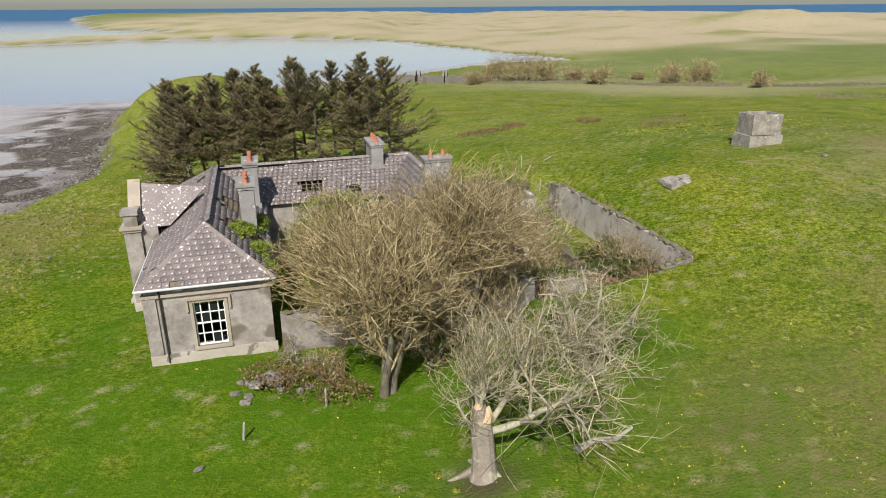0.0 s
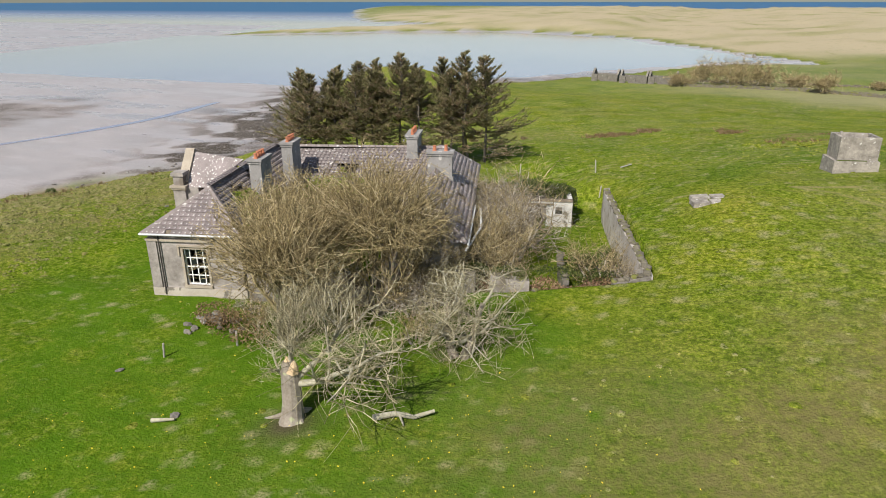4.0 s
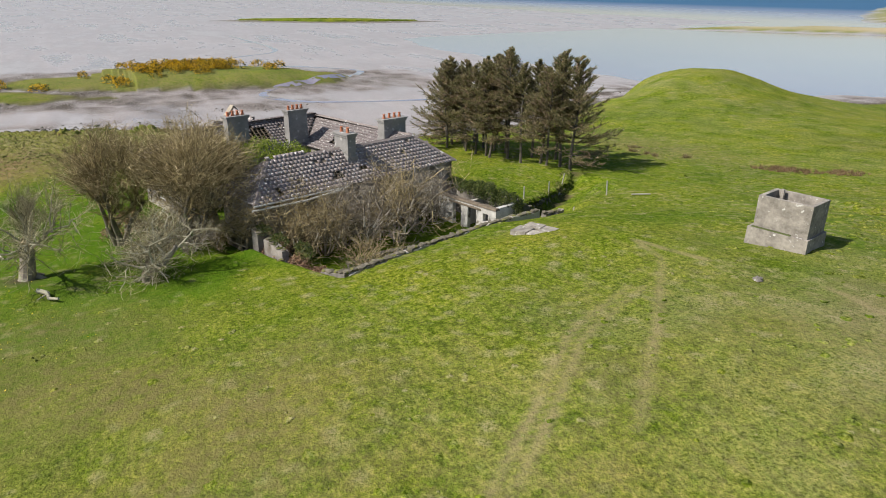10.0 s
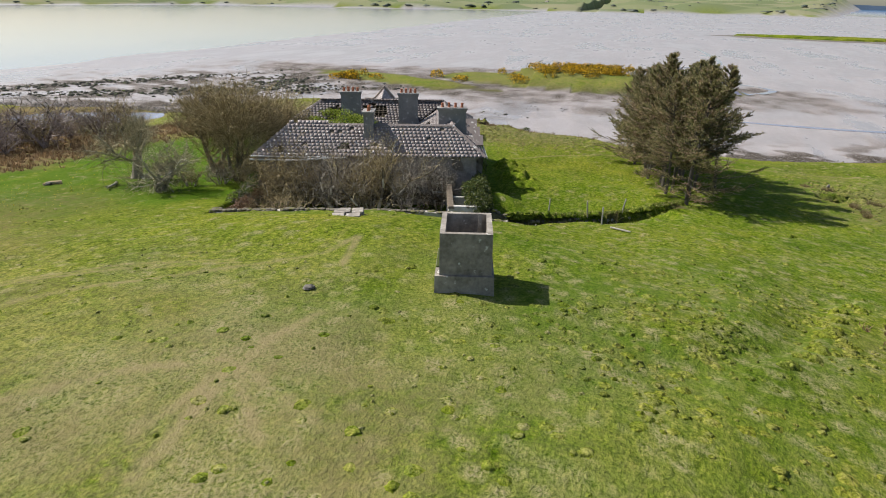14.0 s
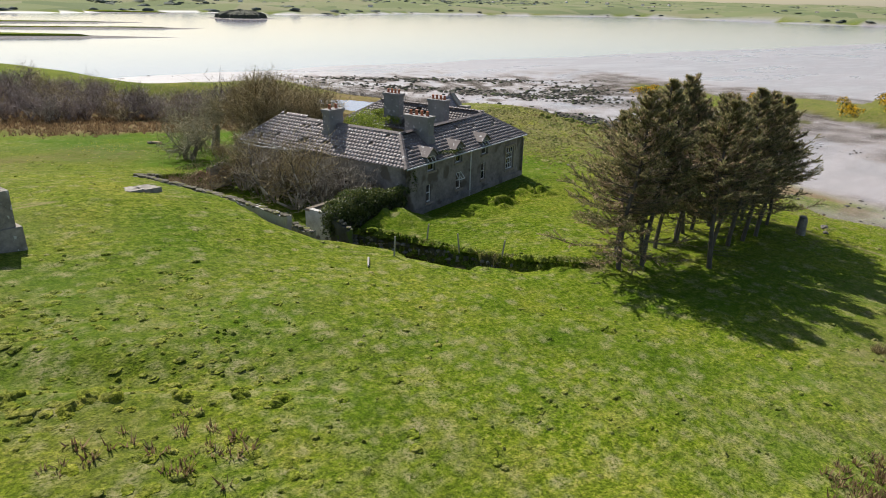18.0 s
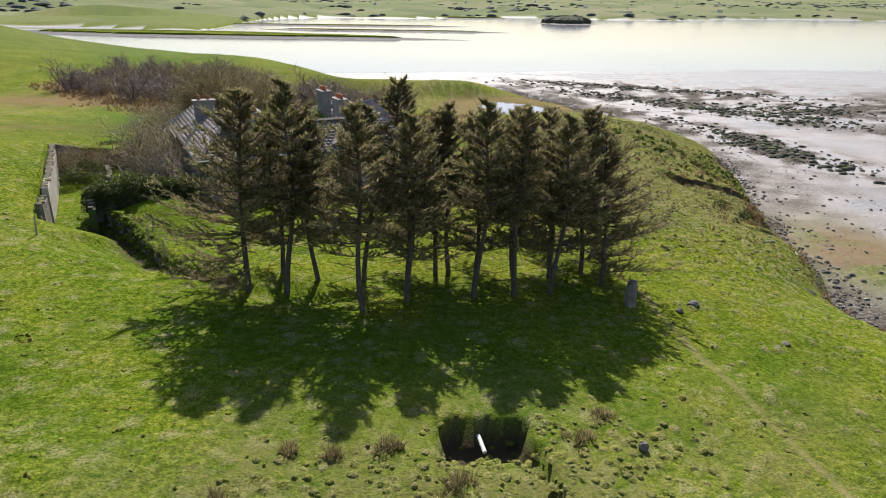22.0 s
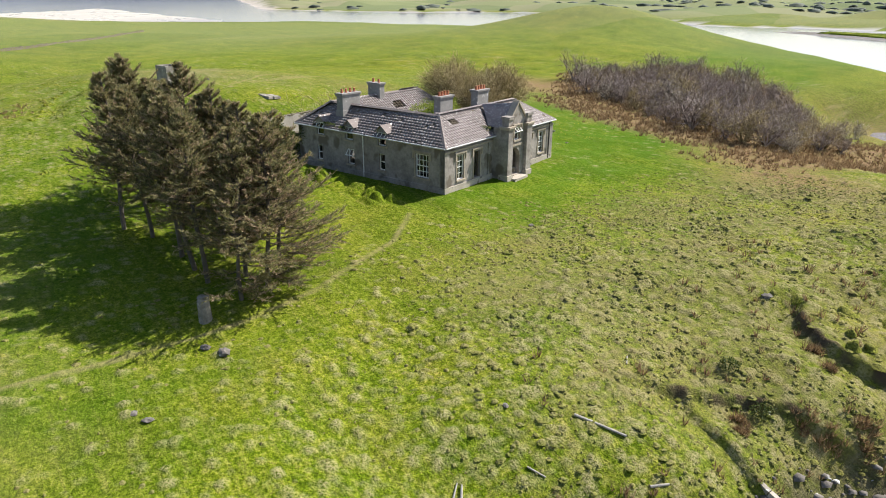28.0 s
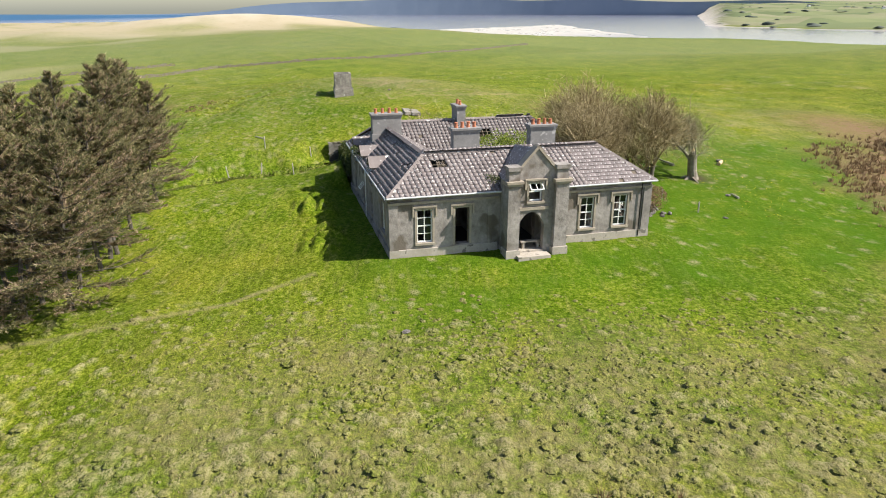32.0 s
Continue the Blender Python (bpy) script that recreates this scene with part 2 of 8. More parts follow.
M_TILE = plain("roof_tile", (0.125, 0.102, 0.097), (0.26, 0.22, 0.21), 0.9, 0.7, 0.3, 0.01, 16.0, spots=((0.62, 0.6, 0.56), 7.0, 0.61), per_object=0.25)
M_RIDGE = plain("ridge_tile", (0.15, 0.125, 0.115), (0.25, 0.21, 0.195), 1.4, 0.85, 0.3, 0.01, 16.0, spots=((0.55, 0.53, 0.5), 2.9, 0.64))
M_RENDER = plain("chimney_render", (0.17, 0.16, 0.15), (0.3, 0.285, 0.27), 0.8, 0.93, 0.4, 0.015, 9.0, spots=((0.42, 0.4, 0.37), 2.4, 0.63))
M_POT = plain("terracotta", (0.3, 0.1, 0.05), (0.5, 0.2, 0.11), 5.0, 0.85, 0.2)
M_WHITE = plain("white_paint", (0.66, 0.65, 0.61), (0.82, 0.82, 0.8), 5.0, 0.5, 0.1)
M_GUTTER = plain("grey_gutter", (0.42, 0.42, 0.41), (0.6, 0.6, 0.59), 3.0, 0.6, 0.1)
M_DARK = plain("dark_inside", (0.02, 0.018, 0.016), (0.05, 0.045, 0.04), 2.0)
M_TIMBER = plain("old_timber", (0.09, 0.07, 0.05), (0.21, 0.17, 0.125), 3.0, 0.9, 0.4)
M_BARK = plain("pale_bark", (0.15, 0.12, 0.09), (0.32, 0.28, 0.23), 1.6, 0.95, 0.7, 0.03, 10.0, spots=((0.32, 0.33, 0.2), 2.0, 0.62))
M_BARK_DARK = plain("mossy_bark", (0.08, 0.068, 0.05), (0.22, 0.185, 0.14), 1.6, 0.95, 0.7, 0.03, 10.0, spots=((0.14, 0.15, 0.07), 2.0, 0.6))
M_LIMB = plain("lichened_branch", (0.2, 0.18, 0.12), (0.46, 0.43, 0.33), 1.0, 0.95, 0.2, 0.01, 8.0)
M_WOOD_FRESH = plain("torn_wood", (0.42, 0.29, 0.16), (0.6, 0.46, 0.3), 3.0, 0.9, 0.4)
M_PINE_BARK = plain("pine_bark", (0.06, 0.05, 0.04), (0.15, 0.13, 0.105), 2.0, 0.95, 0.6, 0.03)
M_ROCK = plain("shore_rock", (0.075, 0.065, 0.055), (0.24, 0.215, 0.19), 1.5, 0.9, 0.6, 0.04, 8.0, spots=((0.55, 0.54, 0.5), 2.2, 0.64), per_object=0.25)
M_POST = plain("weathered_post", (0.22, 0.2, 0.175), (0.42, 0.39, 0.345), 4.0, 0.9, 0.3)
M_FLOWER = plain("yellow_petal", (0.6, 0.42, 0.02), (0.75, 0.58, 0.04), 6.0, 0.7, 0.0)


def leaf_material(name, stops, rough=0.65, through_light=0.38):
    """Leaves, needles or blades whose colour varies from piece to piece."""
    m, n, l, b = mat(name, rough, 0, 0.25)
    geo = n.new("ShaderNodeNewGeometry")
    c = ramp(n, l, geo.outputs["Random Per Island"], stops)
    c = mixed(n, l, 0.5, c, ramp(n, l, noise_node(n, l, 0.8, 3), [(0.3, (0.6, 0.6, 0.6)), (0.7, (1.3, 1.3, 1.3))]), "MULTIPLY")
    l.new(c, b.inputs["Base Color"])
    thin, both = n.new("ShaderNodeBsdfTranslucent"), n.new("ShaderNodeMixShader")
    l.new(c, thin.inputs["Color"])
    both.inputs[0].default_value = through_light
    l.new(b.outputs[0], both.inputs[1])
    l.new(thin.outputs[0], both.inputs[2])
    l.new(both.outputs[0], n["Material Output"].inputs["Surface"])
    return m


M_NEEDLE = leaf_material("pine_needle", [(0.0, (0.085, 0.105, 0.036)), (0.45, (0.21, 0.2, 0.08)), (0.75, (0.35, 0.3, 0.15)), (1.0, (0.5, 0.41, 0.23))], 0.7, 0.5)
M_NEEDLE_BROWN = leaf_material("browned_needle", [(0.0, (0.18, 0.125, 0.075)), (0.5, (0.37, 0.27, 0.17)), (1.0, (0.56, 0.43, 0.3))], 0.8, 0.4)
M_TWIG = leaf_material("twig", [(0.0, (0.1, 0.075, 0.035)), (0.5, (0.28, 0.215, 0.105)), (0.85, (0.45, 0.36, 0.19)), (1.0, (0.6, 0.5, 0.31))], 0.9, 0.0)
M_TWIG_GREY = leaf_material("grey_twig", [(0.0, (0.09, 0.072, 0.052)), (0.5, (0.25, 0.21, 0.16)), (0.85, (0.4, 0.35, 0.28)), (1.0, (0.58, 0.53, 0.45))], 0.9, 0.0)
M_TWIG_PALE = leaf_material("pale_twig", [(0.0, (0.1, 0.085, 0.048)), (0.5, (0.27, 0.235, 0.135)), (1.0, (0.54, 0.48, 0.32))], 0.9, 0.0)
M_SCRUB = leaf_material("scrub_twig", [(0.0, (0.075, 0.056, 0.048)), (0.5, (0.22, 0.17, 0.15)), (1.0, (0.42, 0.35, 0.31))], 0.9, 0.0)
M_IVY = leaf_material("ivy_leaf", [(0.0, (0.025, 0.045, 0.012)), (0.5, (0.075, 0.1, 0.024)), (1.0, (0.18, 0.19, 0.055))], 0.45)
M_FRESH = leaf_material("spring_leaf", [(0.0, (0.1, 0.16, 0.015)), (0.6, (0.23, 0.29, 0.035)), (1.0, (0.36, 0.38, 0.07))])
M_BUD = leaf_material("olive_bud", [(0.0, (0.16, 0.115, 0.05)), (0.6, (0.27, 0.21, 0.09)), (1.0, (0.36, 0.3, 0.13))])
M_BLADE = leaf_material("grass_blade", [(0.0, (0.07, 0.115, 0.01)), (0.5, (0.14, 0.185, 0.022)), (0.8, (0.25, 0.24, 0.07)), (1.0, (0.4, 0.345, 0.17))])
M_RUSH = leaf_material("dry_rush", [(0.0, (0.09, 0.055, 0.03)), (0.5, (0.22, 0.14, 0.07)), (1.0, (0.36, 0.26, 0.14))])
M_STRAW = leaf_material("straw_grass", [(0.0, (0.12, 0.1, 0.04)), (0.5, (0.24, 0.19, 0.09)), (1.0, (0.42, 0.34, 0.18))])
M_GORSE = leaf_material("gorse_bloom", [(0.0, (0.03, 0.045, 0.01)), (0.42, (0.09, 0.095, 0.02)), (0.5, (0.55, 0.32, 0.01)), (1.0, (0.8, 0.5, 0.02))])
M_GLASS, n, l, b = mat("window_glass", 0.04, 0, 0.5)
b.inputs["Base Color"].default_value = (0.015, 0.018, 0.02, 1)

# ---- ground ----
COAST = [(-42, -88), (-60, -74), (-67, -45), (-70, -10), (-68, 14), (-62, 32), (-55.5, 45), (-53.5, 52), (-50.5, 60), (-48.2, 67), (-48.5, 78), (-51, 92), (-56, 108), (-66, 130), (-72, 146),
         (-68, 159), (-55, 166), (-47, 178), (-44, 191), (-32, 205), (-8, 238), (22, 283), (50, 288), (46, 302), (30, 325), (8, 370), (-24, 436),
         (-80, 478), (-147, 504), (-230, 470), (-300, 396), (-312, 410), (-225, 540), (-190, 587), (-334, 674), (-420, 800), (-700, 1300),
         (-900, 1800), (363, 1482), (620, 1050), (800, 800), (1000, 480), (760, 120), (470, 40), (440, -160), (300, -245), (237, -280),
         (150, -235), (117, -220), (58, -182), (14, -128), (-20, -92)]
ISLES = [((-148, 48), (46, 19), 75, 3.8), ((-140, -6), (36, 9), 62, 1.5)]


def inland(x, y, ring):
    """Signed distance to a closed coast line, positive on land."""
    best = np.full(x.shape, 1e9)
    inside = np.zeros(x.shape, bool)
    for (ax, ay), (bx, by) in zip(ring, ring[1:] + ring[:1]):
        dx, dy = bx - ax, by - ay
        t = np.clip(((x - ax) * dx + (y - ay) * dy) / (dx * dx + dy * dy), 0, 1)
        best = np.minimum(best, np.hypot(x - ax - t * dx, y - ay - t * dy))
        if ay != by:
            inside ^= ((ay > y) != (by > y)) & (x < ax + (y - ay) * dx / dy)
    return np.where(inside, best, -best)


def waves(x, y, size, seed):
    """Cheap smooth noise, about -1 to 1."""
    r = np.random.RandomState(seed)
    out = np.zeros(np.shape(x))
    for k in range(6):
        a, p, f = r.uniform(0, 6.283), r.uniform(0, 6.283), r.uniform(0.6, 1.7) * 6.283 / size
        out = out + np.sin((x * math.cos(a) + y * math.sin(a)) * f + p + 1.3 * np.sin((x * math.sin(a) - y * math.cos(a)) * f * 0.7 + p * 2))
    return out / 4.0


def bell(x, y, cx, cy, sx, sy, turn=0.0):
    c, s = math.cos(radians(turn)), math.sin(radians(turn))
    u, v = (x - cx) * c + (y - cy) * s, (y - cy) * c - (x - cx) * s
    return np.exp(-0.5 * ((u / sx) ** 2 + (v / sy) ** 2))


HOUSE_AT, HOUSE_TURN = (-14.42, 27.6, 6.78), 16.2
HC, HS = math.cos(radians(HOUSE_TURN)), math.sin(radians(HOUSE_TURN))


def to_house(x, y):
    return (x - HOUSE_AT[0]) * HC + (y - HOUSE_AT[1]) * HS, (y - HOUSE_AT[1]) * HC - (x - HOUSE_AT[0]) * HS


def from_house(u, v):
    return HOUSE_AT[0] + u * HC - v * HS, HOUSE_AT[1] + u * HS + v * HC


def step(a, b, v):
    t = np.clip((v - a) / (b - a), 0, 1)
    return t * t * (3 - 2 * t)


def shore_distance(x, y):
    d = inland(x, y, COAST) + 1.8 * waves(x, y, 23, 3) + 6 * waves(x, y, 140, 4) * step(120, 260, np.hypot(x, y - 50))
    for (cx, cy), (sx, sy), turn, _ in ISLES:
        c, s = math.cos(radians(turn)), math.sin(radians(turn))
        u, v = (x - cx) * c + (y - cy) * s, (y - cy) * c - (x - cx) * s
        d = np.maximum(d, (1 - np.hypot(u / sx, v / sy)) * min(sx, sy) + 1.5 * waves(x, y, 17, 5))
    far = np.hypot(x + 100, y - 50)
    turn = np.degrees(np.arctan2(y - 50, x + 100))
    # the far shore: a wide arc round the estuary from the west to the south-east
    arc = 1150 + 500 * np.sin(np.radians(turn * 2 + 40)) + 120 * np.sin(np.radians(turn * 7)) + 60 * np.sin(np.radians(turn * 17 + 50))
    in_arc = ((turn < -20) | (turn > 165))
    return np.where(in_arc, np.maximum(d, far - arc), d)


def lattice(x, y, size, seed):
    """Smooth value noise from a hashed lattice, -1 to 1."""
    x, y = np.asarray(x, float) / size, np.asarray(y, float) / size
    i, j = np.floor(x), np.floor(y)
    fx, fy = x - i, y - j
    fx, fy = fx * fx * (3 - 2 * fx), fy * fy * (3 - 2 * fy)

    def at(a, c):
        h = np.sin(a * 127.1 + c * 311.7 + seed * 74.7) * 43758.5453
        return (h - np.floor(h)) * 2 - 1

    return (at(i, j) * (1 - fx) + at(i + 1, j) * fx) * (1 - fy) + (at(i, j + 1) * (1 - fx) + at(i + 1, j + 1) * fx) * fy


def side(x, y, line):
    """Distance to an open line of points, positive on its right-hand side."""
    best, sign = np.full(np.shape(x), 1e9), np.ones(np.shape(x))
    for (ax, ay), (bx, by) in zip(line, line[1:]):
        dx, dy = bx - ax, by - ay
        t = np.clip(((x - ax) * dx + (y - ay) * dy) / (dx * dx + dy * dy), 0, 1)
        d = np.hypot(x - ax - t * dx, y - ay - t * dy)
        cross = (x - ax) * dy - (y - ay) * dx
        sign = np.where(d < best, np.where(cross > 0, 1.0, -1.0), sign)
        best = np.minimum(d, best)
    return best * sign


DITCH = [(6.3, 51.0), (5.1, 52.4), (3.6, 54.0), (2.2, 56.3), (1.0, 58.6), (-0.2, 60.9), (-1.7, 62.9), (-3.7, 64.8), (-4.6, 65.5)]
SCRUB = [(-16, 10), (-26, 0), (-27, -14), (-15, -38), (10, -52), (30, -56), (36, -28), (22, -7), (10, 4), (-4, 6)]


TERRACE = [(19.0, 71.8), (22.0, 70.5), (24.5, 69.5), (26.5, 68.7), (28.5, 67.0), (31.0, 65.0)]
SCARP_A = [(-46.6, 51.6), (-47.4, 50.7), (-48.5, 49.4), (-49.7, 47.9), (-51.1, 46.7), (-52.6, 46.2)]
SCARP_B = [(-47.6, 39.6), (-48.4, 40.4), (-49.7, 41.1), (-51.0, 41.0), (-52.1, 40.8), (-54.2, 40.2), (-57, 39)]
KERB = [(-48.3, 50.9), (-53.1, 51.2)]


def marsh(x, y):
    return np.hypot((x + 52) / 15, (y + 41) / 18) + 0.14 * lattice(x, y, 7, 54)


def tussock_share(x, y):
    """How much of the pasture is tussocky, 0 to 1."""
    west_side = step(-27, -43, x) * step(84, 72, y) * (0.7 + 0.3 * lattice(x, y, 8, 46))
    east_side = 0.1 + 0.2 * lattice(x, y, 9, 44) + 0.3 * bell(x, y, 16, 80, 18, 10) + 0.6 * bell(x, y, -22, 84, 7, 4) + 0.4 * bell(x, y, -2, 84, 9, 5) + 0.15 * bell(x, y, 34, 48, 12, 12) + 0.5 * bell(x, y, 26, 70, 14, 10)
    return np.clip(np.maximum(west_side, east_side), 0, 1) * step(130, 100, np.hypot(x, y - 45))


def tussock(x, y, size=0.47):
    """Height of the grass tussocks: scattered small uneven domes, in metres."""
    x, y = np.asarray(x, float), np.asarray(y, float)
    p, q = (0.8 * x + 0.6 * y) / size + 0.25 * lattice(x, y, 0.7, 47), (0.8 * y - 0.6 * x) / size + 0.25 * lattice(y, x, 0.7, 48)
    i0, j0 = np.floor(p), np.floor(q)
    share = tussock_share(x, y)
    best = np.zeros(np.shape(x))

    def pick(i, j, k):
        h = np.sin(i * 127.1 + j * 311.7 + k * 74.7) * 43758.5453
        return h - np.floor(h)

    for di in (-1, 0, 1):
        for dj in (-1, 0, 1):
            i, j = i0 + di, j0 + dj
            r_ = 0.28 + 0.5 * pick(i, j, 1) ** 1.5
            d2 = ((p - i - pick(i, j, 2)) ** 2 + (q - j - pick(i, j, 3)) ** 2) / r_ ** 2
            dome = np.clip(1 - d2, 0, 1) ** 0.75 * r_ * (0.35 + 0.6 * pick(i, j, 4))
            best = np.maximum(best, dome * (pick(i, j, 5) < share))
    return best * size / 0.8


def height(x, y):
    x, y = np.asarray(x, float), np.asarray(y, float)
    d = shore_distance(x, y)
    e = 6.2 + 6.0 * bell(x, y, 36, 54, 22, 27) - 1.2 * bell(x, y, -34, 82, 17, 17) + 3.7 * bell(x, y, -51.5, 136, 13, 15)
    e = e + 10.0 * bell(x, y, 110, -120, 26, 26) + 5.0 * bell(x, y, 105, -75, 52, 44) + 6.5 * bell(x, y, 330, 95, 110, 60)
    e = e - 2.2 * bell(x, y, -30, -28, 34, 18, -10) + 1.0 * bell(x, y, -43, -66, 12, 12) - 2.2 * bell(x, y, -20, -78, 12, 16) + 0.12 * waves(x, y, 31, 6)
    e = e + 0.7 * bell(x, y, 18, 46.5, 4, 6)
    e = e - 3.7 * step(100, 178, y) * step(-62, -40, x) * step(110, 60, x)
    vale = step(6, -24, y) * step(-64, -52, y) * step(-19, -31, x)
    vale = np.maximum(vale, step(-8, -44, y) * step(-74, -62, y) * step(2, -16, x) * step(-40, -30, x))
    e = e * (1 - vale) + 1.0 * vale + 1.1 * bell(x, y, -52, 16, 12, 18)
    e = e + 0.5 * waves(x, y, 75, 7) * step(70, 140, np.hypot(x, y - 50))
    e = e + 9.0 * bell(x, y, 205, 455, 34, 26) + 3.0 * bell(x, y, 290, 470, 80, 20) + 13.0 * bell(x, y, 480, 205, 90, 45, -40)
    far = np.hypot(x + 100, y - 50)
    bearing = np.degrees(np.arctan2(y - 50, x + 100))
    e = np.where((far > 700) & ((bearing < 12) | (bearing > 165)), 4.0 + np.abs(waves(x, y, 420, 8)) * 12 + np.clip(far - 1300, 0, 4000) * 0.018, e)
    for (cx, cy), (sx, sy), turn, top in ISLES:
        e = np.where(np.hypot(x - cx, y - cy) < max(sx, sy) * 1.15, top, e)
    dune = step(300, 420, y) * step(-500, -200, x) * step(1200, 800, x)
    e = e + dune * (1.0 + 1.2 * waves(x, y, 45, 9) + 0.8 * lattice(x, y, 14, 2))
    near = step(150, 90, np.hypot(x, y - 45))
    e = e + near * (0.07 * lattice(x, y, 1.7, 5) + 0.1 * lattice(x, y, 3.9, 6))
    e = e + 0.55 * tussock(x, y) * step(-20, -32, x) * (1 + 0.35 * lattice(x, y, 0.22, 49))
    e = e - 0.4 * step(0.0, 1.0, side(x, y, TERRACE)) * step(3.2, 1.0, side(x, y, TERRACE)) * bell(x, y, 24.5, 69.5, 6, 5)
    bank = bell(x, y, -53, 38, 7, 11)
    e = e + bank * 0.55 * lattice(x, y, 2.6, 9)
    soft_edge = 6.0 + 30.0 * step(160, 300, np.hypot(x, y - 45)) + 14.0 * step(-15, -50, y) * step(0, -40, x) + 20.0 * step(120, 165, y) * step(-72, -52, x) * step(60, 20, x)
    z = np.where(d > 0, e * (1 - np.exp(-np.clip(d, 0, 900) / soft_edge)) + 0.05, 0.05)
    z = z + (3.0 * bell(x, y, -51.5, 136, 8, 11) + 1.6 * bell(x, y, -38, 156, 9, 12)) * step(0, 8, d)
    shelf = step(-17, -2, d) * step(210, 120, np.hypot(x + 60, y - 40))
    flats = 0.05 + 0.035 * waves(x, y, 110, 10) + 0.012 * waves(x, y, 31, 11) - 0.25 * step(-110, -160, y)
    z = np.where(d < 0, flats + shelf * (0.25 + 0.12 * lattice(x, y, 2.2, 12)), z)
    z = z - 0.6 * step(-2, -50, d) * step(150, 215, y) * step(560, 500, y) * step(-330, -240, x + 0.2 * (y - 300))
    open_sea = step(0, -60, d) * step(500, 900, y + 0.6 * np.clip(x, 0, 2000))
    z = z - 2.0 * open_sea
    # brackish hollows south of the house: a brown marsh with sheets of water behind a low spit, and a pond by the scrub
    low = step(1.25, 0.8, marsh(x, y))
    spit = step(-54, -60, x) * step(-66, -56, y) * step(-14, -24, y)
    z = z * (1 - spit) + np.minimum(z, 0.9 + 0.15 * lattice(x, y, 3, 55)) * spit
    z = z * (1 - low) + (0.3 + 0.16 * lattice(x, y, 5, 56)) * low
    z = z - 0.75 * low * step(1.05, 0.8, np.hypot((x + 57 + 0.25 * (y + 38)) / 7.5, (y + 38) / 14.5) + 0.35 * lattice(x, y, 6.5, 57))
    dip = np.hypot((x + 19) / 8.5, (y + 54) / 7.0) + 0.15 * lattice(x, y, 4, 58)
    near_pond = step(2.2, 1.0, dip)
    z = z * (1 - near_pond) + (0.5 + 0.15 * lattice(x, y, 3, 59)) * near_pond - 0.85 * step(1.0, 0.7, dip)
    for line, drop in ((SCARP_A, 0.4), (SCARP_B, 0.6), (KERB, 0.4)):
        s = side(x, y, line)
        inner = bell(x, y, line[len(line) // 2][0], line[len(line) // 2][1], 3.4, 3.4)
        z = np.where((z > 0.5) & (inner > 0.1), z - np.minimum(drop, z * 0.5) * step(0.05, 0.4, s) * step(3.2, 0.8, s) * step(0.1, 0.45, inner), z)
    # ditch below the north lawn, with a retaining wall on the lawn's side
    s = side(x, y, DITCH)
    along = step(-6.0, -3.4, x) * step(12, 6.2, x)
    out = np.where(s > 0, np.minimum(z, 6.12 + 0.75 * step(2.5, -3, x) + 0.4 * step(0.1, 0.6, lattice(x, y, 2.2, 69)) + np.clip(s - 0.8, 0, 9) * 0.5 + 0.1 * lattice(x, y, 1.6, 15)), z)
    z = np.where((s > 0) & (y > 48) & (y < 71), z * (1 - along) + out * along, z)
    lawn = step(0.15, -0.15, s) * step(-15, -9, s) * step(48, 52, y) * step(68, 65.5, y) * step(-14, -6, x)
    u, v = to_house(x, y)
    humps = np.abs(lattice(x, y, 1.1, 61)) * step(20.2, 21.2, v) * step(24.2, 22.8, v) * step(1, 4, u) * step(18, 15, u)
    z = z * (1 - lawn) + (7.25 + 0.12 * lattice(x, y, 2.3, 16) + (1.15 + 0.25 * lattice(x, y, 0.8, 62)) * bell(x, y, 1.6, 51.9, 2.2, 1.5, -20)) * lawn + 0.9 * humps
    flat = step(-3.5, -0.5, u) * step(19.4, 18.6, u) * step(-2.5, -0.5, v) * step(21.5, 19.2, v)
    edge = 29.3
    garden = step(17, 18, u) * step(edge + 0.5, edge + 0.12, u) * step(-0.6, 0.4, v) * np.where(u < 26.7, step(18.9, 18.4, v), step(22.4, 19.5, v))
    both = np.maximum(flat, garden)
    z = z * (1 - both) + (6.68 + 0.05 * lattice(x, y, 1.4, 17)) * both
    # the sunk pit north of the pines, with its drain
    pit = step(1.12, 0.9, np.sqrt(((x + 16.4) / 1.85) ** 4 + ((y - 80.6) / 1.25) ** 4) ** 0.5 + 0.16 * lattice(x, y, 0.7, 60))
    z = z - 1.3 * pit
    gully = step(-0.2, 0.2, 0.42 - np.abs(x + 18.1)) * step(-0.3, 0.3, 1.6 - np.abs(y - 82.8))
    return z - 0.7 * gully


def ground_z(x, y):
    return float(height(np.array([x]), np.array([y]))[0])


def mesh_object(name, verts, faces, material, parent=None, label=""):
    me = bpy.data.meshes.new(name)
    me.from_pydata(verts, [], faces)
    me.update()
    if material:
        me.materials.append(material)
    ob = new(name, me)
    if parent:
        ob.parent = parent
    if label:
        ob["label"] = label
    return ob


def grid_line(fine, far):
    """Even steps where the camera passes near, growing slowly out to the distance."""
    line = [fine[0][0]]
    for lo, hi, st in fine:
        line += list(np.arange(line[-1] + st, hi + st * 0.5, st))
    for sign in (1, -1):
        st, end = fine[-1 if sign > 0 else 0][2], line[-1] if sign > 0 else line[0]
        more = []
        while abs(end) < far:
            st *= 1.035 if st < 14 else (1.02 if st < 26 else 1.09)
            end += sign * st
            more.append(end)
        line = line + more if sign > 0 else more[::-1] + line
    return np.array(line)


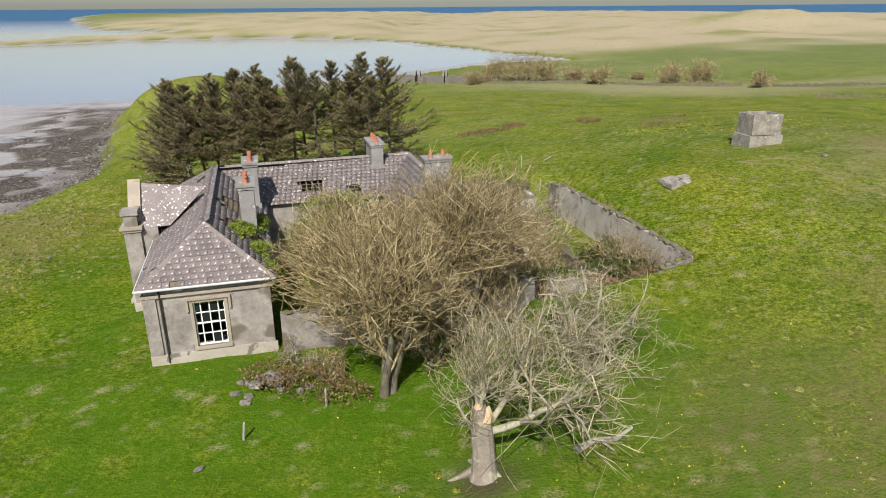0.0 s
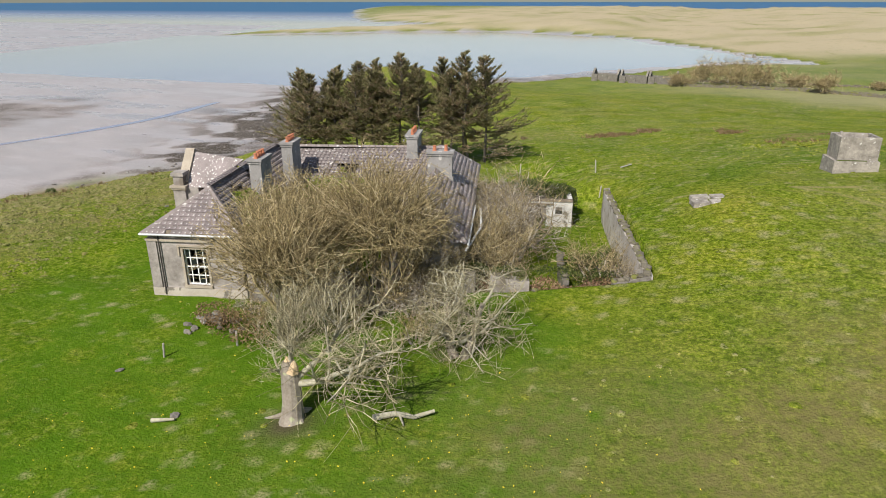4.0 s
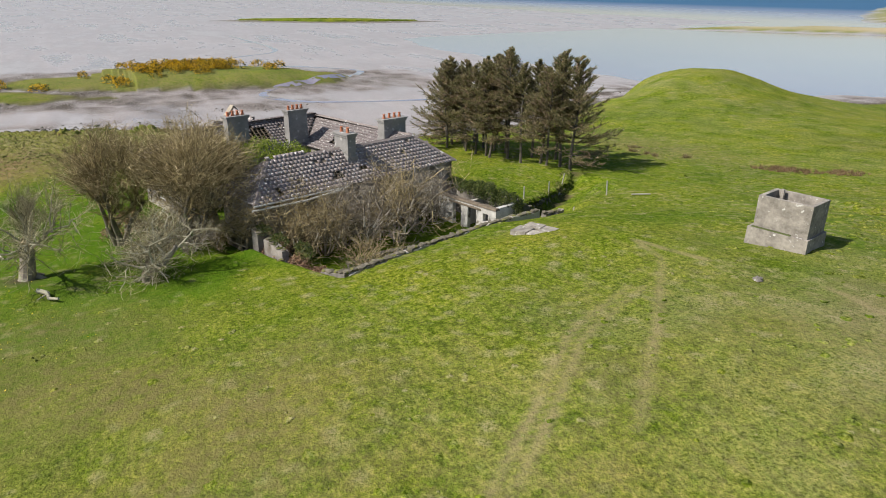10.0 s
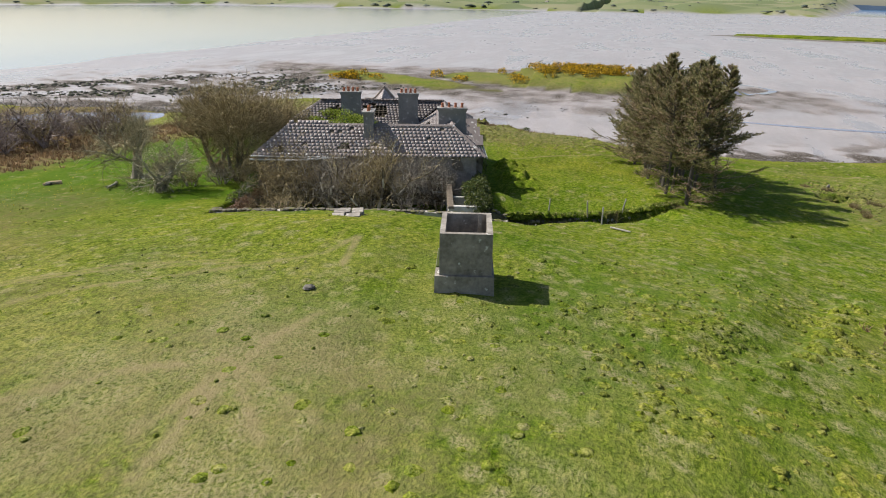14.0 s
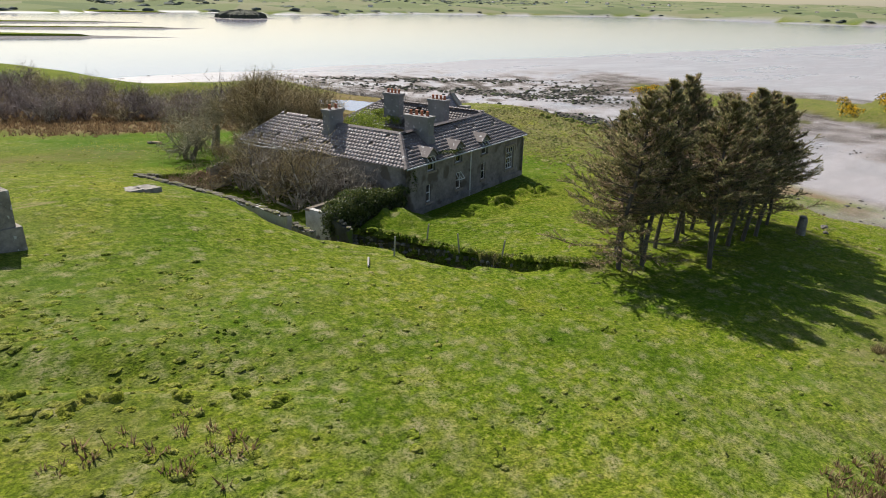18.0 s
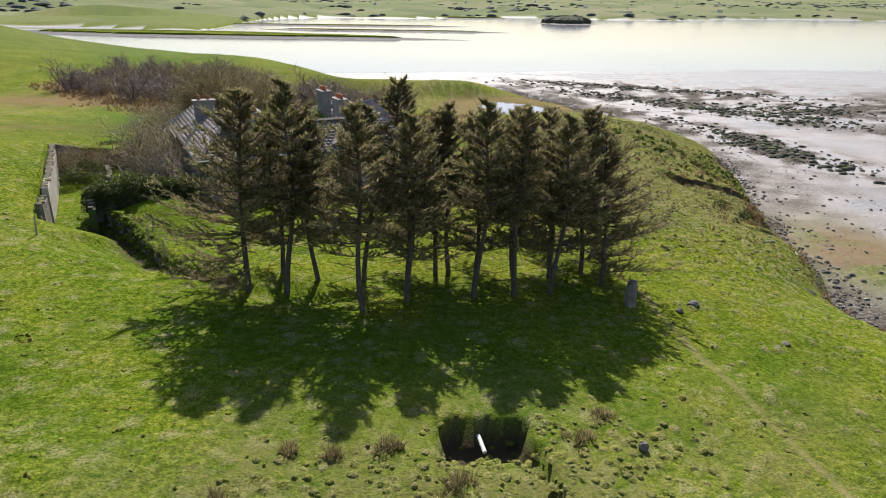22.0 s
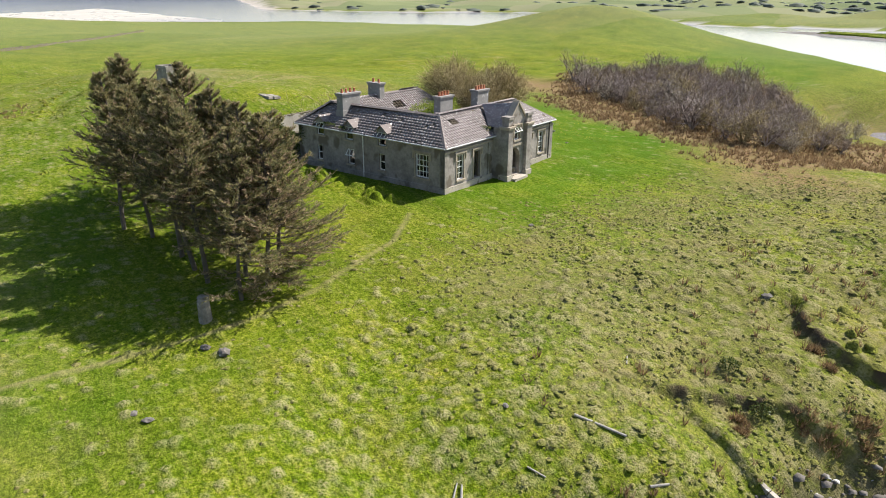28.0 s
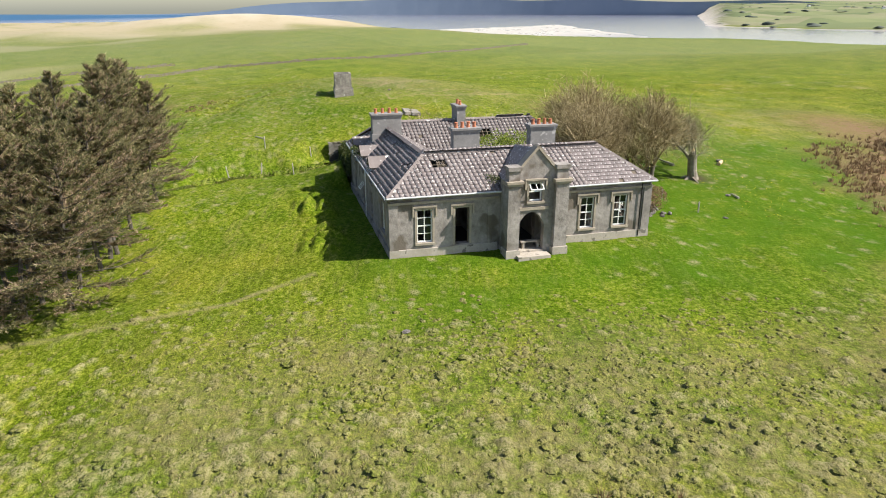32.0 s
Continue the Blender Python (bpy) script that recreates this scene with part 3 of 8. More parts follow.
gx, gy = grid_line([(-58, -30, 0.14), (-30, 44, 0.27)], 4300), grid_line([(14, 76, 0.16), (76, 90, 0.24)], 4300)
GX, GY = np.meshgrid(gx, gy)
GZ = height(GX, GY)
nx, ny = len(gx), len(gy)
idx = np.arange(nx * ny).reshape(ny, nx)
quads = np.stack([idx[:-1, :-1], idx[:-1, 1:], idx[1:, 1:], idx[1:, :-1]], -1).reshape(-1, 4)
ground = mesh_object("ground", np.stack([GX, GY, GZ], -1).reshape(-1, 3), quads.tolist(), M_GROUND)
tagged(ground, "green tussocky pasture falling to wide grey tidal flats", "ground", kind="structure")
ground.data.polygons.foreach_set("use_smooth", np.ones(len(quads), bool))
TRACKS = [[(21.3, 46.3), (24.2, 43.8), (26, 42.5)], [(26.2, 45.4), (28.5, 40.2), (31.4, 36.8), (34.3, 32.9), (36, 30)], [(25.7, 45.0), (28.0, 39.8), (30.9, 36.4), (33.8, 32.5)], [(30.9, 51.5), (33.2, 50.9), (35.1, 50.9), (37.2, 51), (40, 51.2)],
          [(38.4, 50.1), (35.1, 50.9), (38, 53.3)], [(39, 44.5), (36.1, 47.8), (34.7, 50.5), (36.9, 54.3)], [(33.9, 37.9), (31.8, 40.3), (29.6, 42.9), (24.1, 48.6), (21.5, 49.2), (25.5, 50.1)],
          [(15.6, 56.0), (14.5, 60.5), (12.1, 68.1), (9.4, 72.6), (6.4, 77.5), (2.7, 81.6), (0.7, 84.2)], [(-29, 62), (-29.9, 67.3), (-29.6, 72.7), (-29.5, 80.1), (-29.5, 88)],
          [(-29, 62), (-25, 54), (-21, 50)]]


def layer(name, values):
    at = ground.data.attributes.new(name, "FLOAT", "POINT")
    at.data.foreach_set("value", np.clip(values, 0, 1).ravel().astype(np.float32))


D = shore_distance(GX, GY)
saltings = np.clip(1.2 * bell(GX, GY, -61, 53, 6.5, 10), 0, 1) * step(-15, -11, D)
layer("flat", step(0.5, -0.3, D) * (1 - 0.9 * saltings))
rocks = np.zeros(GX.shape)
for cx, cy, sx, sy, turn in ((-112, -58, 26, 7, 25), (-128, -35, 12, 9, 60), (-98, -40, 18, 3, 40), (-140, 68, 5, 9, 0), (-92, -78, 22, 6, 35), (-90, -48, 12, 4, 50), (-76, -30, 6, 16, 10), (-66, 108, 9, 20, 40), (-60, 88, 7, 14, 10), (-80, 138, 6, 18, 25), (-104, -74, 34, 8, 146), (-96, -42, 38, 8, 121), (-85, 2, 6, 22, 5), (-120, -32, 16, 12, 30)):
    rocks = np.maximum(rocks, 1.3 * bell(GX, GY, cx, cy, sx, sy, turn))
rocks = rocks * step(-0.35, 0.25, lattice(GX * 0.8 + GY * 0.6, (GY * 0.8 - GX * 0.6) * 1.4, 5, 51) + 0.5 * lattice(GX, GY, 2.0, 52)) * step(1.0, -1.0, D)
layer("wrack", rocks + step(2.2, 0.4, D + 0.9 * lattice(GX, GY, 3.0, 21)) * step(-16, -4, D + 5 * lattice(GX, GY, 6, 22)) * (0.65 + 0.35 * lattice(GX, GY, 2.5, 33)) * step(230, 130, np.hypot(GX + 60, GY - 40)) * (1 - saltings * step(-1.2, -2.0, D)))
DUNE = step(230, 340, GY - 0.1 * np.clip(GX, -400, 300) + 40 * waves(GX, GY, 120, 23)) * step(-600, -300, GX) * step(3000, 1500, GX)
DUNE = np.maximum(DUNE * step(0, 14, D), bell(GX, GY, 480, 205, 130, 70, -40) * 1.6)
layer("dune", DUNE * (0.95 + 0.5 * waves(GX, GY, 90, 24)) + 0.55 * step(120, 170, GY) * step(0, 60, GX + 20) * step(0.0, 0.5, lattice(GX, GY * 2.2, 55, 50)))
layer("sand", step(0, -8, D) * step(420, 620, GX + 0.8 * GY) + bell(GX, GY, 480, 205, 60, 30, -40) * (0.5 + 0.5 * waves(GX, GY, 30, 25)))
scrub_d = inland(GX, GY, SCRUB)
heath = step(-7, 0, scrub_d - 3.5 + 7.5 * step(-15, -27, GX) + 2.5 * lattice(GX, GY, 5, 26)) + bell(GX, GY, -33, 14, 5, 4) * 0.9 + bell(GX, GY, 30, -11, 8, 5)
heath = heath + 0.5 * step(12, 3, np.abs(GY - 86 + 0.25 * GX)) * step(0, 4, GX) * step(30, 24, GX) * step(0.1, 0.5, lattice(GX, GY, 5, 27))
heath = heath + 0.75 * step(1.3, 0.9, marsh(GX, GY)) * step(0.9, 0.3, GZ - 0.35) + 0.8 * bell(GX, GY, -19, -54, 13, 10)
layer("heath", heath + 0.95 * saltings * step(0.3, -0.2, D) * step(-0.3, 0.1, lattice(GX, GY, 3.5, 68)))
near_track = np.full(GX.shape, 1e9)
for line in TRACKS:
    near_track = np.minimum(near_track, np.abs(side(GX, GY, line)) + (0.2 if line[0][0] in (15.6, 21.3) else 0.05))
layer("track", 0.95 * step(0.36, 0.1, near_track) * (0.7 + 0.3 * lattice(GX, GY, 2, 28)))
worn = 0.55 * bell(GX, GY, 32, 38, 5, 9, -30) + bell(GX, GY, 37, 51, 4.5, 4) + bell(GX, GY, 58, 60, 30, 12) * 0.4
worn = worn + step(-24, -36, GX) * step(62, 44, GY + 4 * waves(GX, GY, 14, 65)) * step(8, 22, GY) * 1.25 + step(16, 26, GX) * 0.04 + bell(GX, GY, -22, 84, 10, 5) * 0.7 + bell(GX, GY, -10, 84, 8, 4) * 0.6
worn = worn + 0.9 * (np.hypot(GX + 146, GY - 25) < 75)
layer("worn", worn * (0.75 + 0.6 * lattice(GX, GY, 3.5, 45)))
lush = 1.25 * bell(GX, GY, 1, 18, 13, 9) + step(23.5, 20, to_house(GX, GY)[1]) * step(-14, -5, to_house(GX, GY)[0]) * step(30, 22, to_house(GX, GY)[0]) * 0.7 + bell(GX, GY, -16, 75, 15, 8) * 0.8 + bell(GX, GY, 30, 64, 14, 10) * 0.8
layer("lush", lush * (0.8 + 0.4 * waves(GX, GY, 9, 30)))
scars = np.zeros(GX.shape)
for line in (SCARP_A, SCARP_B):
    s = side(GX, GY, line)
    scars = np.maximum(scars, step(-0.12, 0.0, s) * step(0.5, 0.25, s) * step(-0.5, 0.1, lattice(GX, GY, 0.8, 63)))
patchy = np.clip(0.45 + 0.6 * lattice(GX, GY, 2.1, 66), 0, 1)
pale = 0.9 * bell(GX, GY, 38, 50, 7, 7) + 0.08 * step(18, 30, GX) * step(70, 56, GY) + 0.5 * bell(GX, GY, -50, 118, 9, 5) + 0.35 * step(74, 100, GY) + 0.5 * bell(GX, GY, 34, 4, 14, 9)
layer("tuft", tussock(GX, GY) * (3.0 + 4.0 * step(-22, -32, GX) * step(64, 48, GY)) + pale * patchy)
layer("peaty", 1.3 * bell(GX, GY, 20, 23, 9.5, 5, 25) * (0.75 + 0.5 * lattice(GX, GY, 3.5, 67)))
layer("bare", scars + step(1.6, 0.3, np.abs(side(GX, GY, DITCH) - 0.4)) * step(49, 51, GY) * step(71, 69, GY) * 0.8 * step(-0.3, 0.3, lattice(GX, GY, 1.5, 70)) + step(1.08, 0.98, np.sqrt(((GX + 16.4) / 1.85) ** 4 + ((GY - 80.6) / 1.25) ** 4) ** 0.5 + 0.16 * lattice(GX, GY, 0.7, 60)) + bell(GX, GY, 1.2, 19.2, 0.8, 0.8))
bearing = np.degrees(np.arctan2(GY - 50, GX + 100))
# besides the far fields, pasture greys from 80 m outwards as painted haze
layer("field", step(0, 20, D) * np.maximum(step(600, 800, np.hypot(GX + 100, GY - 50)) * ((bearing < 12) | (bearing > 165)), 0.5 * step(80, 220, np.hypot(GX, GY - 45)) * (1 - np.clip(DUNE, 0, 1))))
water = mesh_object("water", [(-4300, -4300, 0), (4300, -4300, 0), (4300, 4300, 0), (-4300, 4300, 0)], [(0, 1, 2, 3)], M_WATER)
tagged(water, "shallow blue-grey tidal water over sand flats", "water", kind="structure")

# ---- builders ----
class Geo:
    """Collects vertices and faces of one part."""

    def __init__(self):
        self.v, self.f = [], []

    def add(self, verts, faces):
        k = len(self.v)
        self.v += [tuple(p) for p in verts]
        self.f += [tuple(k + i for i in f) for f in faces]
        return self

    def box(self, x0, y0, z0, x1, y1, z1, taper=0.0):
        t = taper
        return self.add([(x0, y0, z0), (x1, y0, z0), (x1, y1, z0), (x0, y1, z0), (x0 + t, y0 + t, z1), (x1 - t, y0 + t, z1), (x1 - t, y1 - t, z1), (x0 + t, y1 - t, z1)],
                        [(0, 3, 2, 1), (4, 5, 6, 7), (0, 1, 5, 4), (1, 2, 6, 5), (2, 3, 7, 6), (3, 0, 4, 7)])

    def slab(self, corners, thick, normal=None):
        """A flat polygon given thickness against its normal."""
        c = [Vector(p) for p in corners]
        n = Vector(normal) if normal else (c[1] - c[0]).cross(c[2] - c[0]).normalized()
        k = len(c)
        low = [p - n * thick for p in c]
        faces = [tuple(range(k)), tuple(range(2 * k - 1, k - 1, -1))] + [(i, k + i, k + (i + 1) % k, (i + 1) % k) for i in range(k)]
        return self.add(c + low, faces)

    def tube(self, pts, radii, sides=8, caps=True):
        pts = [Vector(p) for p in pts]
        k = len(self.v)
        for i, p in enumerate(pts):
            d = (pts[min(i + 1, len(pts) - 1)] - pts[max(i - 1, 0)]).normalized()
            a = d.orthogonal().normalized() if abs(d.z) < 0.9 else Vector((1, 0, 0)).cross(d).normalized()
            if abs(d.z) >= 0.9:
                a = (Vector((1, 0, 0)) - d * d.x).normalized()
            c = d.cross(a)
            for j in range(sides):
                t = 6.28318 * j / sides
                self.v.append(tuple(p + (a * math.cos(t) + c * math.sin(t)) * radii[i]))
        for i in range(len(pts) - 1):
            for j in range(sides):
                q = (j + 1) % sides
                self.f.append((k + i * sides + j, k + i * sides + q, k + (i + 1) * sides + q, k + (i + 1) * sides + j))
        if caps:
            self.f.append(tuple(k + j for j in range(sides - 1, -1, -1)))
            self.f.append(tuple(k + (len(pts) - 1) * sides + j for j in range(sides)))
        return self

    def rock(self, x, y, z, rx, ry, rz, rnd, sides=7, rings=4):
        """A rough boulder."""
        k = len(self.v)
        self.v.append((x, y, z + rz))
        for i in range(1, rings):
            a = math.pi * i / rings
            for j in range(sides):
                t = 6.28318 * (j + 0.5 * (i % 2)) / sides
                q = rnd.uniform(0.78, 1.2)
                self.v.append((x + rx * q * math.sin(a) * math.cos(t), y + ry * q * math.sin(a) * math.sin(t), z + rz * q * math.cos(a)))
        self.v.append((x, y, z - rz))
        for j in range(sides):
            self.f.append((k, k + 1 + j, k + 1 + (j + 1) % sides))
            e = k + 1 + (rings - 2) * sides
            self.f.append((len(self.v) - 1, e + (j + 1) % sides, e + j))
        for i in range(rings - 2):
            for j in range(sides):
                a, c = k + 1 + i * sides + j, k + 1 + i * sides + (j + 1) % sides
                self.f.append((a, a + sides, c + sides, c))
        return self


def part(name, geo, material, parent=None, label=""):
    return mesh_object(name, geo.v, geo.f, material, parent, label)


def merged_arrays(name, verts, faces, material, parent=None, label=""):
    """One mesh from numpy arrays; faces all of one size."""
    me = bpy.data.meshes.new(name)
    nv, (nf, k) = len(verts), faces.shape
    me.vertices.add(nv)
    me.vertices.foreach_set("co", np.ascontiguousarray(verts, np.float32).ravel())
    me.loops.add(nf * k)
    me.loops.foreach_set("vertex_index", np.ascontiguousarray(faces, np.int32).ravel())
    me.polygons.add(nf)
    me.polygons.foreach_set("loop_start", np.arange(0, nf * k, k, dtype=np.int32))
    me.update(calc_edges=True)
    me.materials.append(material)
    ob = new(name, me)
    if parent:
        ob.parent = parent
    if label:
        ob["label"] = label
    return ob


def wall_geo(length, z0, z1, thick, holes):
    """A wall along x from 0, its face at y = 0 and its body at y < 0, with rectangular holes (x0, x1, z0, z1)."""
    g = Geo()
    xs = sorted({0.0, length, *[v for h in holes for v in h[:2]]})
    for a, c in zip(xs, xs[1:]):
        cuts = sorted((h[2], h[3]) for h in holes if h[0] <= a + 1e-6 and h[1] >= c - 1e-6)
        low = z0
        for h0, h1 in cuts:
            if h0 > low + 1e-6:
                g.box(a, -thick, low, c, 0, h0)
            low = h1
        if z1 > low + 1e-6:
            g.box(a, -thick, low, c, 0, z1)
    return g


def turned(geo, m):
    geo.v = [tuple(m @ Vector(p)) for p in geo.v]
    return geo


# ---- house ----
house = new("house")
house.matrix_world = pose(*HOUSE_AT, 0, 0, HOUSE_TURN)
tagged(house, "abandoned grey stone country house with lichened hipped roof", "house")
EAVE, RIDGE, HW, HL = 3.95, 6.0, 19.1, 18.65
WING, EAST = 6.2, 5.1          # widths of the west and north wings, and of the east wing
TH = 0.5
# each face: origin, turn, length, holes; the wall's outer face looks along the turned +y
FRONT = pose(0.25, 0.25, 0, 0, 0, 90)        # along v, outside towards -u
NORTH = pose(0.25, HL - 0.25, 0)             # along u, outside towards +v
WIN_W = [(2.42, 1.0, 0.84, 3.0), (4.9, 1.0, 0.84, 3.0), (16.18, 1.0, 0.8, 2.98)]      # centre v, width, sill, head
DOOR_W = (13.7, 0.95, 0.5, 2.95)
WIN_N = [(2.75, 1.5, 0.98, 3.05), (7.5, 0.72, 0.88, 2.4), (11.5, 0.85, 0.85, 2.3), (15.85, 0.68, 0.66, 2.12)]
DORMERS = [7.45, 11.65, 15.6]
front_holes = [(c - w / 2 - 0.25, c + w / 2 - 0.25, a, b_) for c, w, a, b_ in WIN_W] + [(DOOR_W[0] - 0.25 - DOOR_W[1] / 2, DOOR_W[0] - 0.25 + DOOR_W[1] / 2, DOOR_W[2], DOOR_W[3])]
front_holes.append((8.4, 10.1, 0.2, 2.6))
north_holes = [(c - w / 2 - 0.25, c + w / 2 - 0.25, a, b_) for c, w, a, b_ in WIN_N] + [(c - 0.75, c + 0.25, 3.15, EAVE) for c in DORMERS]
part("front_wall", turned(wall_geo(HL - 0.5, -0.6, EAVE - 0.05, TH, front_holes), FRONT), M_STONE, house, "grey weathered rendered stone front wall")
part("north_wall", turned(wall_geo(HW - 0.5, -0.6, EAVE - 0.05, TH, north_holes), NORTH), M_STONE, house, "shaded grey rendered north wall")
end_hole = [(WING - 0.25 - 3.75, WING - 0.25 - 2.3, 0.62, 2.95)]
part("end_wall", turned(wall_geo(WING - 0.5, -0.6, EAVE - 0.05, TH, [(2.2, 3.65, 0.62, 2.95)]), pose(WING - 0.25, 0.25, 0, 0, 0, 180)), M_STONE, house, "grey rendered end wall with tall window")
part("court_wall", turned(wall_geo(12.0, -0.6, EAVE - 0.05, TH, [(2, 3, 0.8, 2.8), (8, 9, 0, 2.2)]), pose(WING - 0.25, 12.7, 0, 0, 0, -90)), M_STONE, house)
part("court_wall", turned(wall_geo(HW - EAST - WING + 0.5, -0.6, EAVE - 0.05, TH, [(2, 3, 0.8, 2.6), (5, 6, 0, 2.2)]), pose(HW - EAST + 0.25, HL - WING + 0.25, 0, 0, 0, 180)), M_STONE, house)
part("court_wall", turned(wall_geo(12.0, -0.6, EAVE - 0.05, TH, [(3, 4, 0.8, 2.6)]), pose(HW - EAST + 0.25, 0.4, 0, 0, 0, 90)), M_STONE, house)
EAST_HOLES = [(3.2, 4.1, 0.9, 2.4), (5.6, 6.4, 0.9, 2.4), (10.2, 11.0, 0.0, 2.1), (14.0, 15.0, 0.9, 2.4)]
part("east_wall", turned(wall_geo(HL - 0.75, -0.6, EAVE - 0.05, TH, EAST_HOLES), pose(HW - 0.25, HL - 0.25, 0, 0, 0, -90)), M_STONE, house, "dark damp stained east wall")
part("end_wall", turned(wall_geo(EAST - 0.5, -0.6, EAVE - 0.05, TH, [(1.6, 2.6, 0.0, 2.1)]), pose(HW - 0.25, 0.3, 0, 0, 0, 180)), M_STONE, house)
# near-black slab across the floors of the three wings
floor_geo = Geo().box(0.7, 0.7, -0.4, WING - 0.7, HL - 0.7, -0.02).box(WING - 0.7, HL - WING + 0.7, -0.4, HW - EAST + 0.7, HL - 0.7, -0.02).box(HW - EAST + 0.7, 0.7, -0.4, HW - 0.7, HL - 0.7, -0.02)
part("inner_floor", floor_geo, M_DARK, house, "near-black floor slab inside the wings")
for a, c in ((4.2, 0.7), (7.8, 0.7), (11.9, 0.7)):
    part("inner_wall", Geo().box(0.75, a, 0, WING - 0.75, a + 0.3, EAVE), M_STONE, house)
for a in (5.9, 9.4, 13.3):
    part("inner_wall", Geo().box(a, HL - WING + 0.75, 0, a + 0.3, HL - 0.75, EAVE), M_STONE, house)

# plinth, cornice and corner strips
part("plinth", Geo().box(0.14, 0.14, -0.6, 0.247, 7.2, 0.42), M_PLINTH, house, "pale worn stone plinth")
part("plinth", Geo().box(0.14, 11.3, -0.6, 0.247, HL - 0.14, 0.42), M_PLINTH, house, "pale worn stone plinth")
part("plinth", Geo().box(0.247, 0.14, -0.6, WING - 0.14, 0.247, 0.42), M_PLINTH, house)
part("plinth", Geo().box(0.247, HL - 0.247, -0.6, HW - 0.14, HL - 0.14, 0.38), M_STONE, house)
part("cornice", Geo().box(0.12, 0.12, 3.42, 0.246, 7.2, 3.56), M_TRIM, house, "worn sandstone string course")
part("cornice", Geo().box(0.12, 11.3, 3.42, 0.246, HL - 0.12, 3.56), M_TRIM, house, "worn sandstone string course")
part("cornice", Geo().box(0.246, 0.12, 3.42, WING - 0.12, 0.246, 3.56), M_TRIM, house)
for x0, y0, x1, y1 in ((0.16, 0.16, 0.248, 0.75), (0.16, HL - 0.75, 0.248, HL - 0.16), (0.25, 0.16, 0.75, 0.248), (WING - 0.75, 0.16, WING - 0.25, 0.248), (0.16, 6.55, 0.248, 6.9), (0.16, 11.7, 0.248, 12.0)):
    part("corner_strip", Geo().box(x0, y0, 0.42, x1, y1, 3.41), M_STONE, house)


def window(parent, m, w, z0, z1, cols, rows, split=None, ajar=0.0, glass=0.7, surround=M_TRIM, hood=True, sill=True, seed=1):
    """A white sash window in a wall: m puts x along the wall from the opening's centre and +y outwards."""
    rnd = random.Random(seed)
    t = Geo().box(-w / 2 + 0.002, -0.2, z0 + 0.002, -w / 2 + 0.07, -0.12, z1 - 0.002).box(w / 2 - 0.07, -0.2, z0 + 0.002, w / 2 - 0.002, -0.12, z1 - 0.002)
    t.box(-w / 2 + 0.07, -0.2, z0 + 0.002, w / 2 - 0.07, -0.12, z0 + 0.08).box(-w / 2 + 0.07, -0.2, z1 - 0.08, w / 2 - 0.07, -0.12, z1 - 0.002)
    win = part("window", turned(t, m), M_WHITE, parent, "white painted timber sash window, partly glazed")
    xs = split or [i / cols for i in range(cols + 1)]
    xs = [-w / 2 + 0.05 + x * (w - 0.1) for x in xs]
    zs = [z0 + 0.05 + (z1 - z0 - 0.1) * i / rows for i in range(rows + 1)]
    for x in xs[1:-1]:
        part("mullion", turned(Geo().box(x - 0.025, -0.185, z0 + 0.08, x + 0.025, -0.135, z1 - 0.08), m), M_WHITE, win)
    for k, z in enumerate(zs[1:-1]):
        h = 0.04 if k == (len(zs) - 3) // 2 else 0.022
        part("glazing_bar", turned(Geo().box(-w / 2 + 0.07, -0.19, z - h, w / 2 - 0.07, -0.132, z + h), m), M_WHITE, win)
    for a, c in zip(xs, xs[1:]):
        for d, e in zip(zs, zs[1:]):
            if rnd.random() < glass:
                part("pane", turned(Geo().box(a + 0.02, -0.166, d + 0.02, c - 0.02, -0.16, e - 0.02), m), M_GLASS, win)
    if ajar:
        q = Geo()
        hw, hz = w * 0.5, (z1 - z0) * 0.48
        q.box(-hw, 0, -hz, -hw + 0.06, 0.05, 0).box(hw - 0.06, 0, -hz, hw, 0.05, 0).box(-hw + 0.06, 0, -hz, hw - 0.06, 0.05, -hz + 0.06).box(-hw + 0.06, 0, -0.06, hw - 0.06, 0.05, 0).box(-0.02, 0, -hz + 0.06, 0.02, 0.05, -0.06)
        part("open_sash", turned(q, m @ pose(0, -0.1, z1 - 0.04, ajar)), M_WHITE, win, "white top-hung sash standing open")
    if surround:
        s_ = Geo().box(-w / 2 - 0.14, 0.002, z0, -w / 2, 0.05, z1 + 0.12).box(w / 2, 0.002, z0, w / 2 + 0.14, 0.05, z1 + 0.12).box(-w / 2, 0.002, z1, w / 2, 0.05, z1 + 0.12)
        part("surround", turned(s_, m), surround, win, "worn sandstone window surround")
    if hood:
        h_ = Geo().box(-w / 2 - 0.3, 0.002, z1 + 0.16, w / 2 + 0.3, 0.13, z1 + 0.27).box(-w / 2 - 0.3, 0.002, z1 - 0.42, -w / 2 - 0.19, 0.11, z1 + 0.16).box(w / 2 + 0.19, 0.002, z1 - 0.42, w / 2 + 0.3, 0.11, z1 + 0.16)
        part("hood_mould", turned(h_, m), M_TRIM, win, "square stone label mould")
    if sill:
        part("sill", turned(Geo().box(-w / 2 - 0.15, 0.003, z0 - 0.14, w / 2 + 0.15, 0.14, z0 - 0.003), m), M_TRIM, win)
    return win


for k, (c, w, a, b_) in enumerate(WIN_W):
    window(house, pose(0.25, c, 0, 0, 0, 90), w, a, b_, 2, 4, glass=0.55, seed=k + 1)
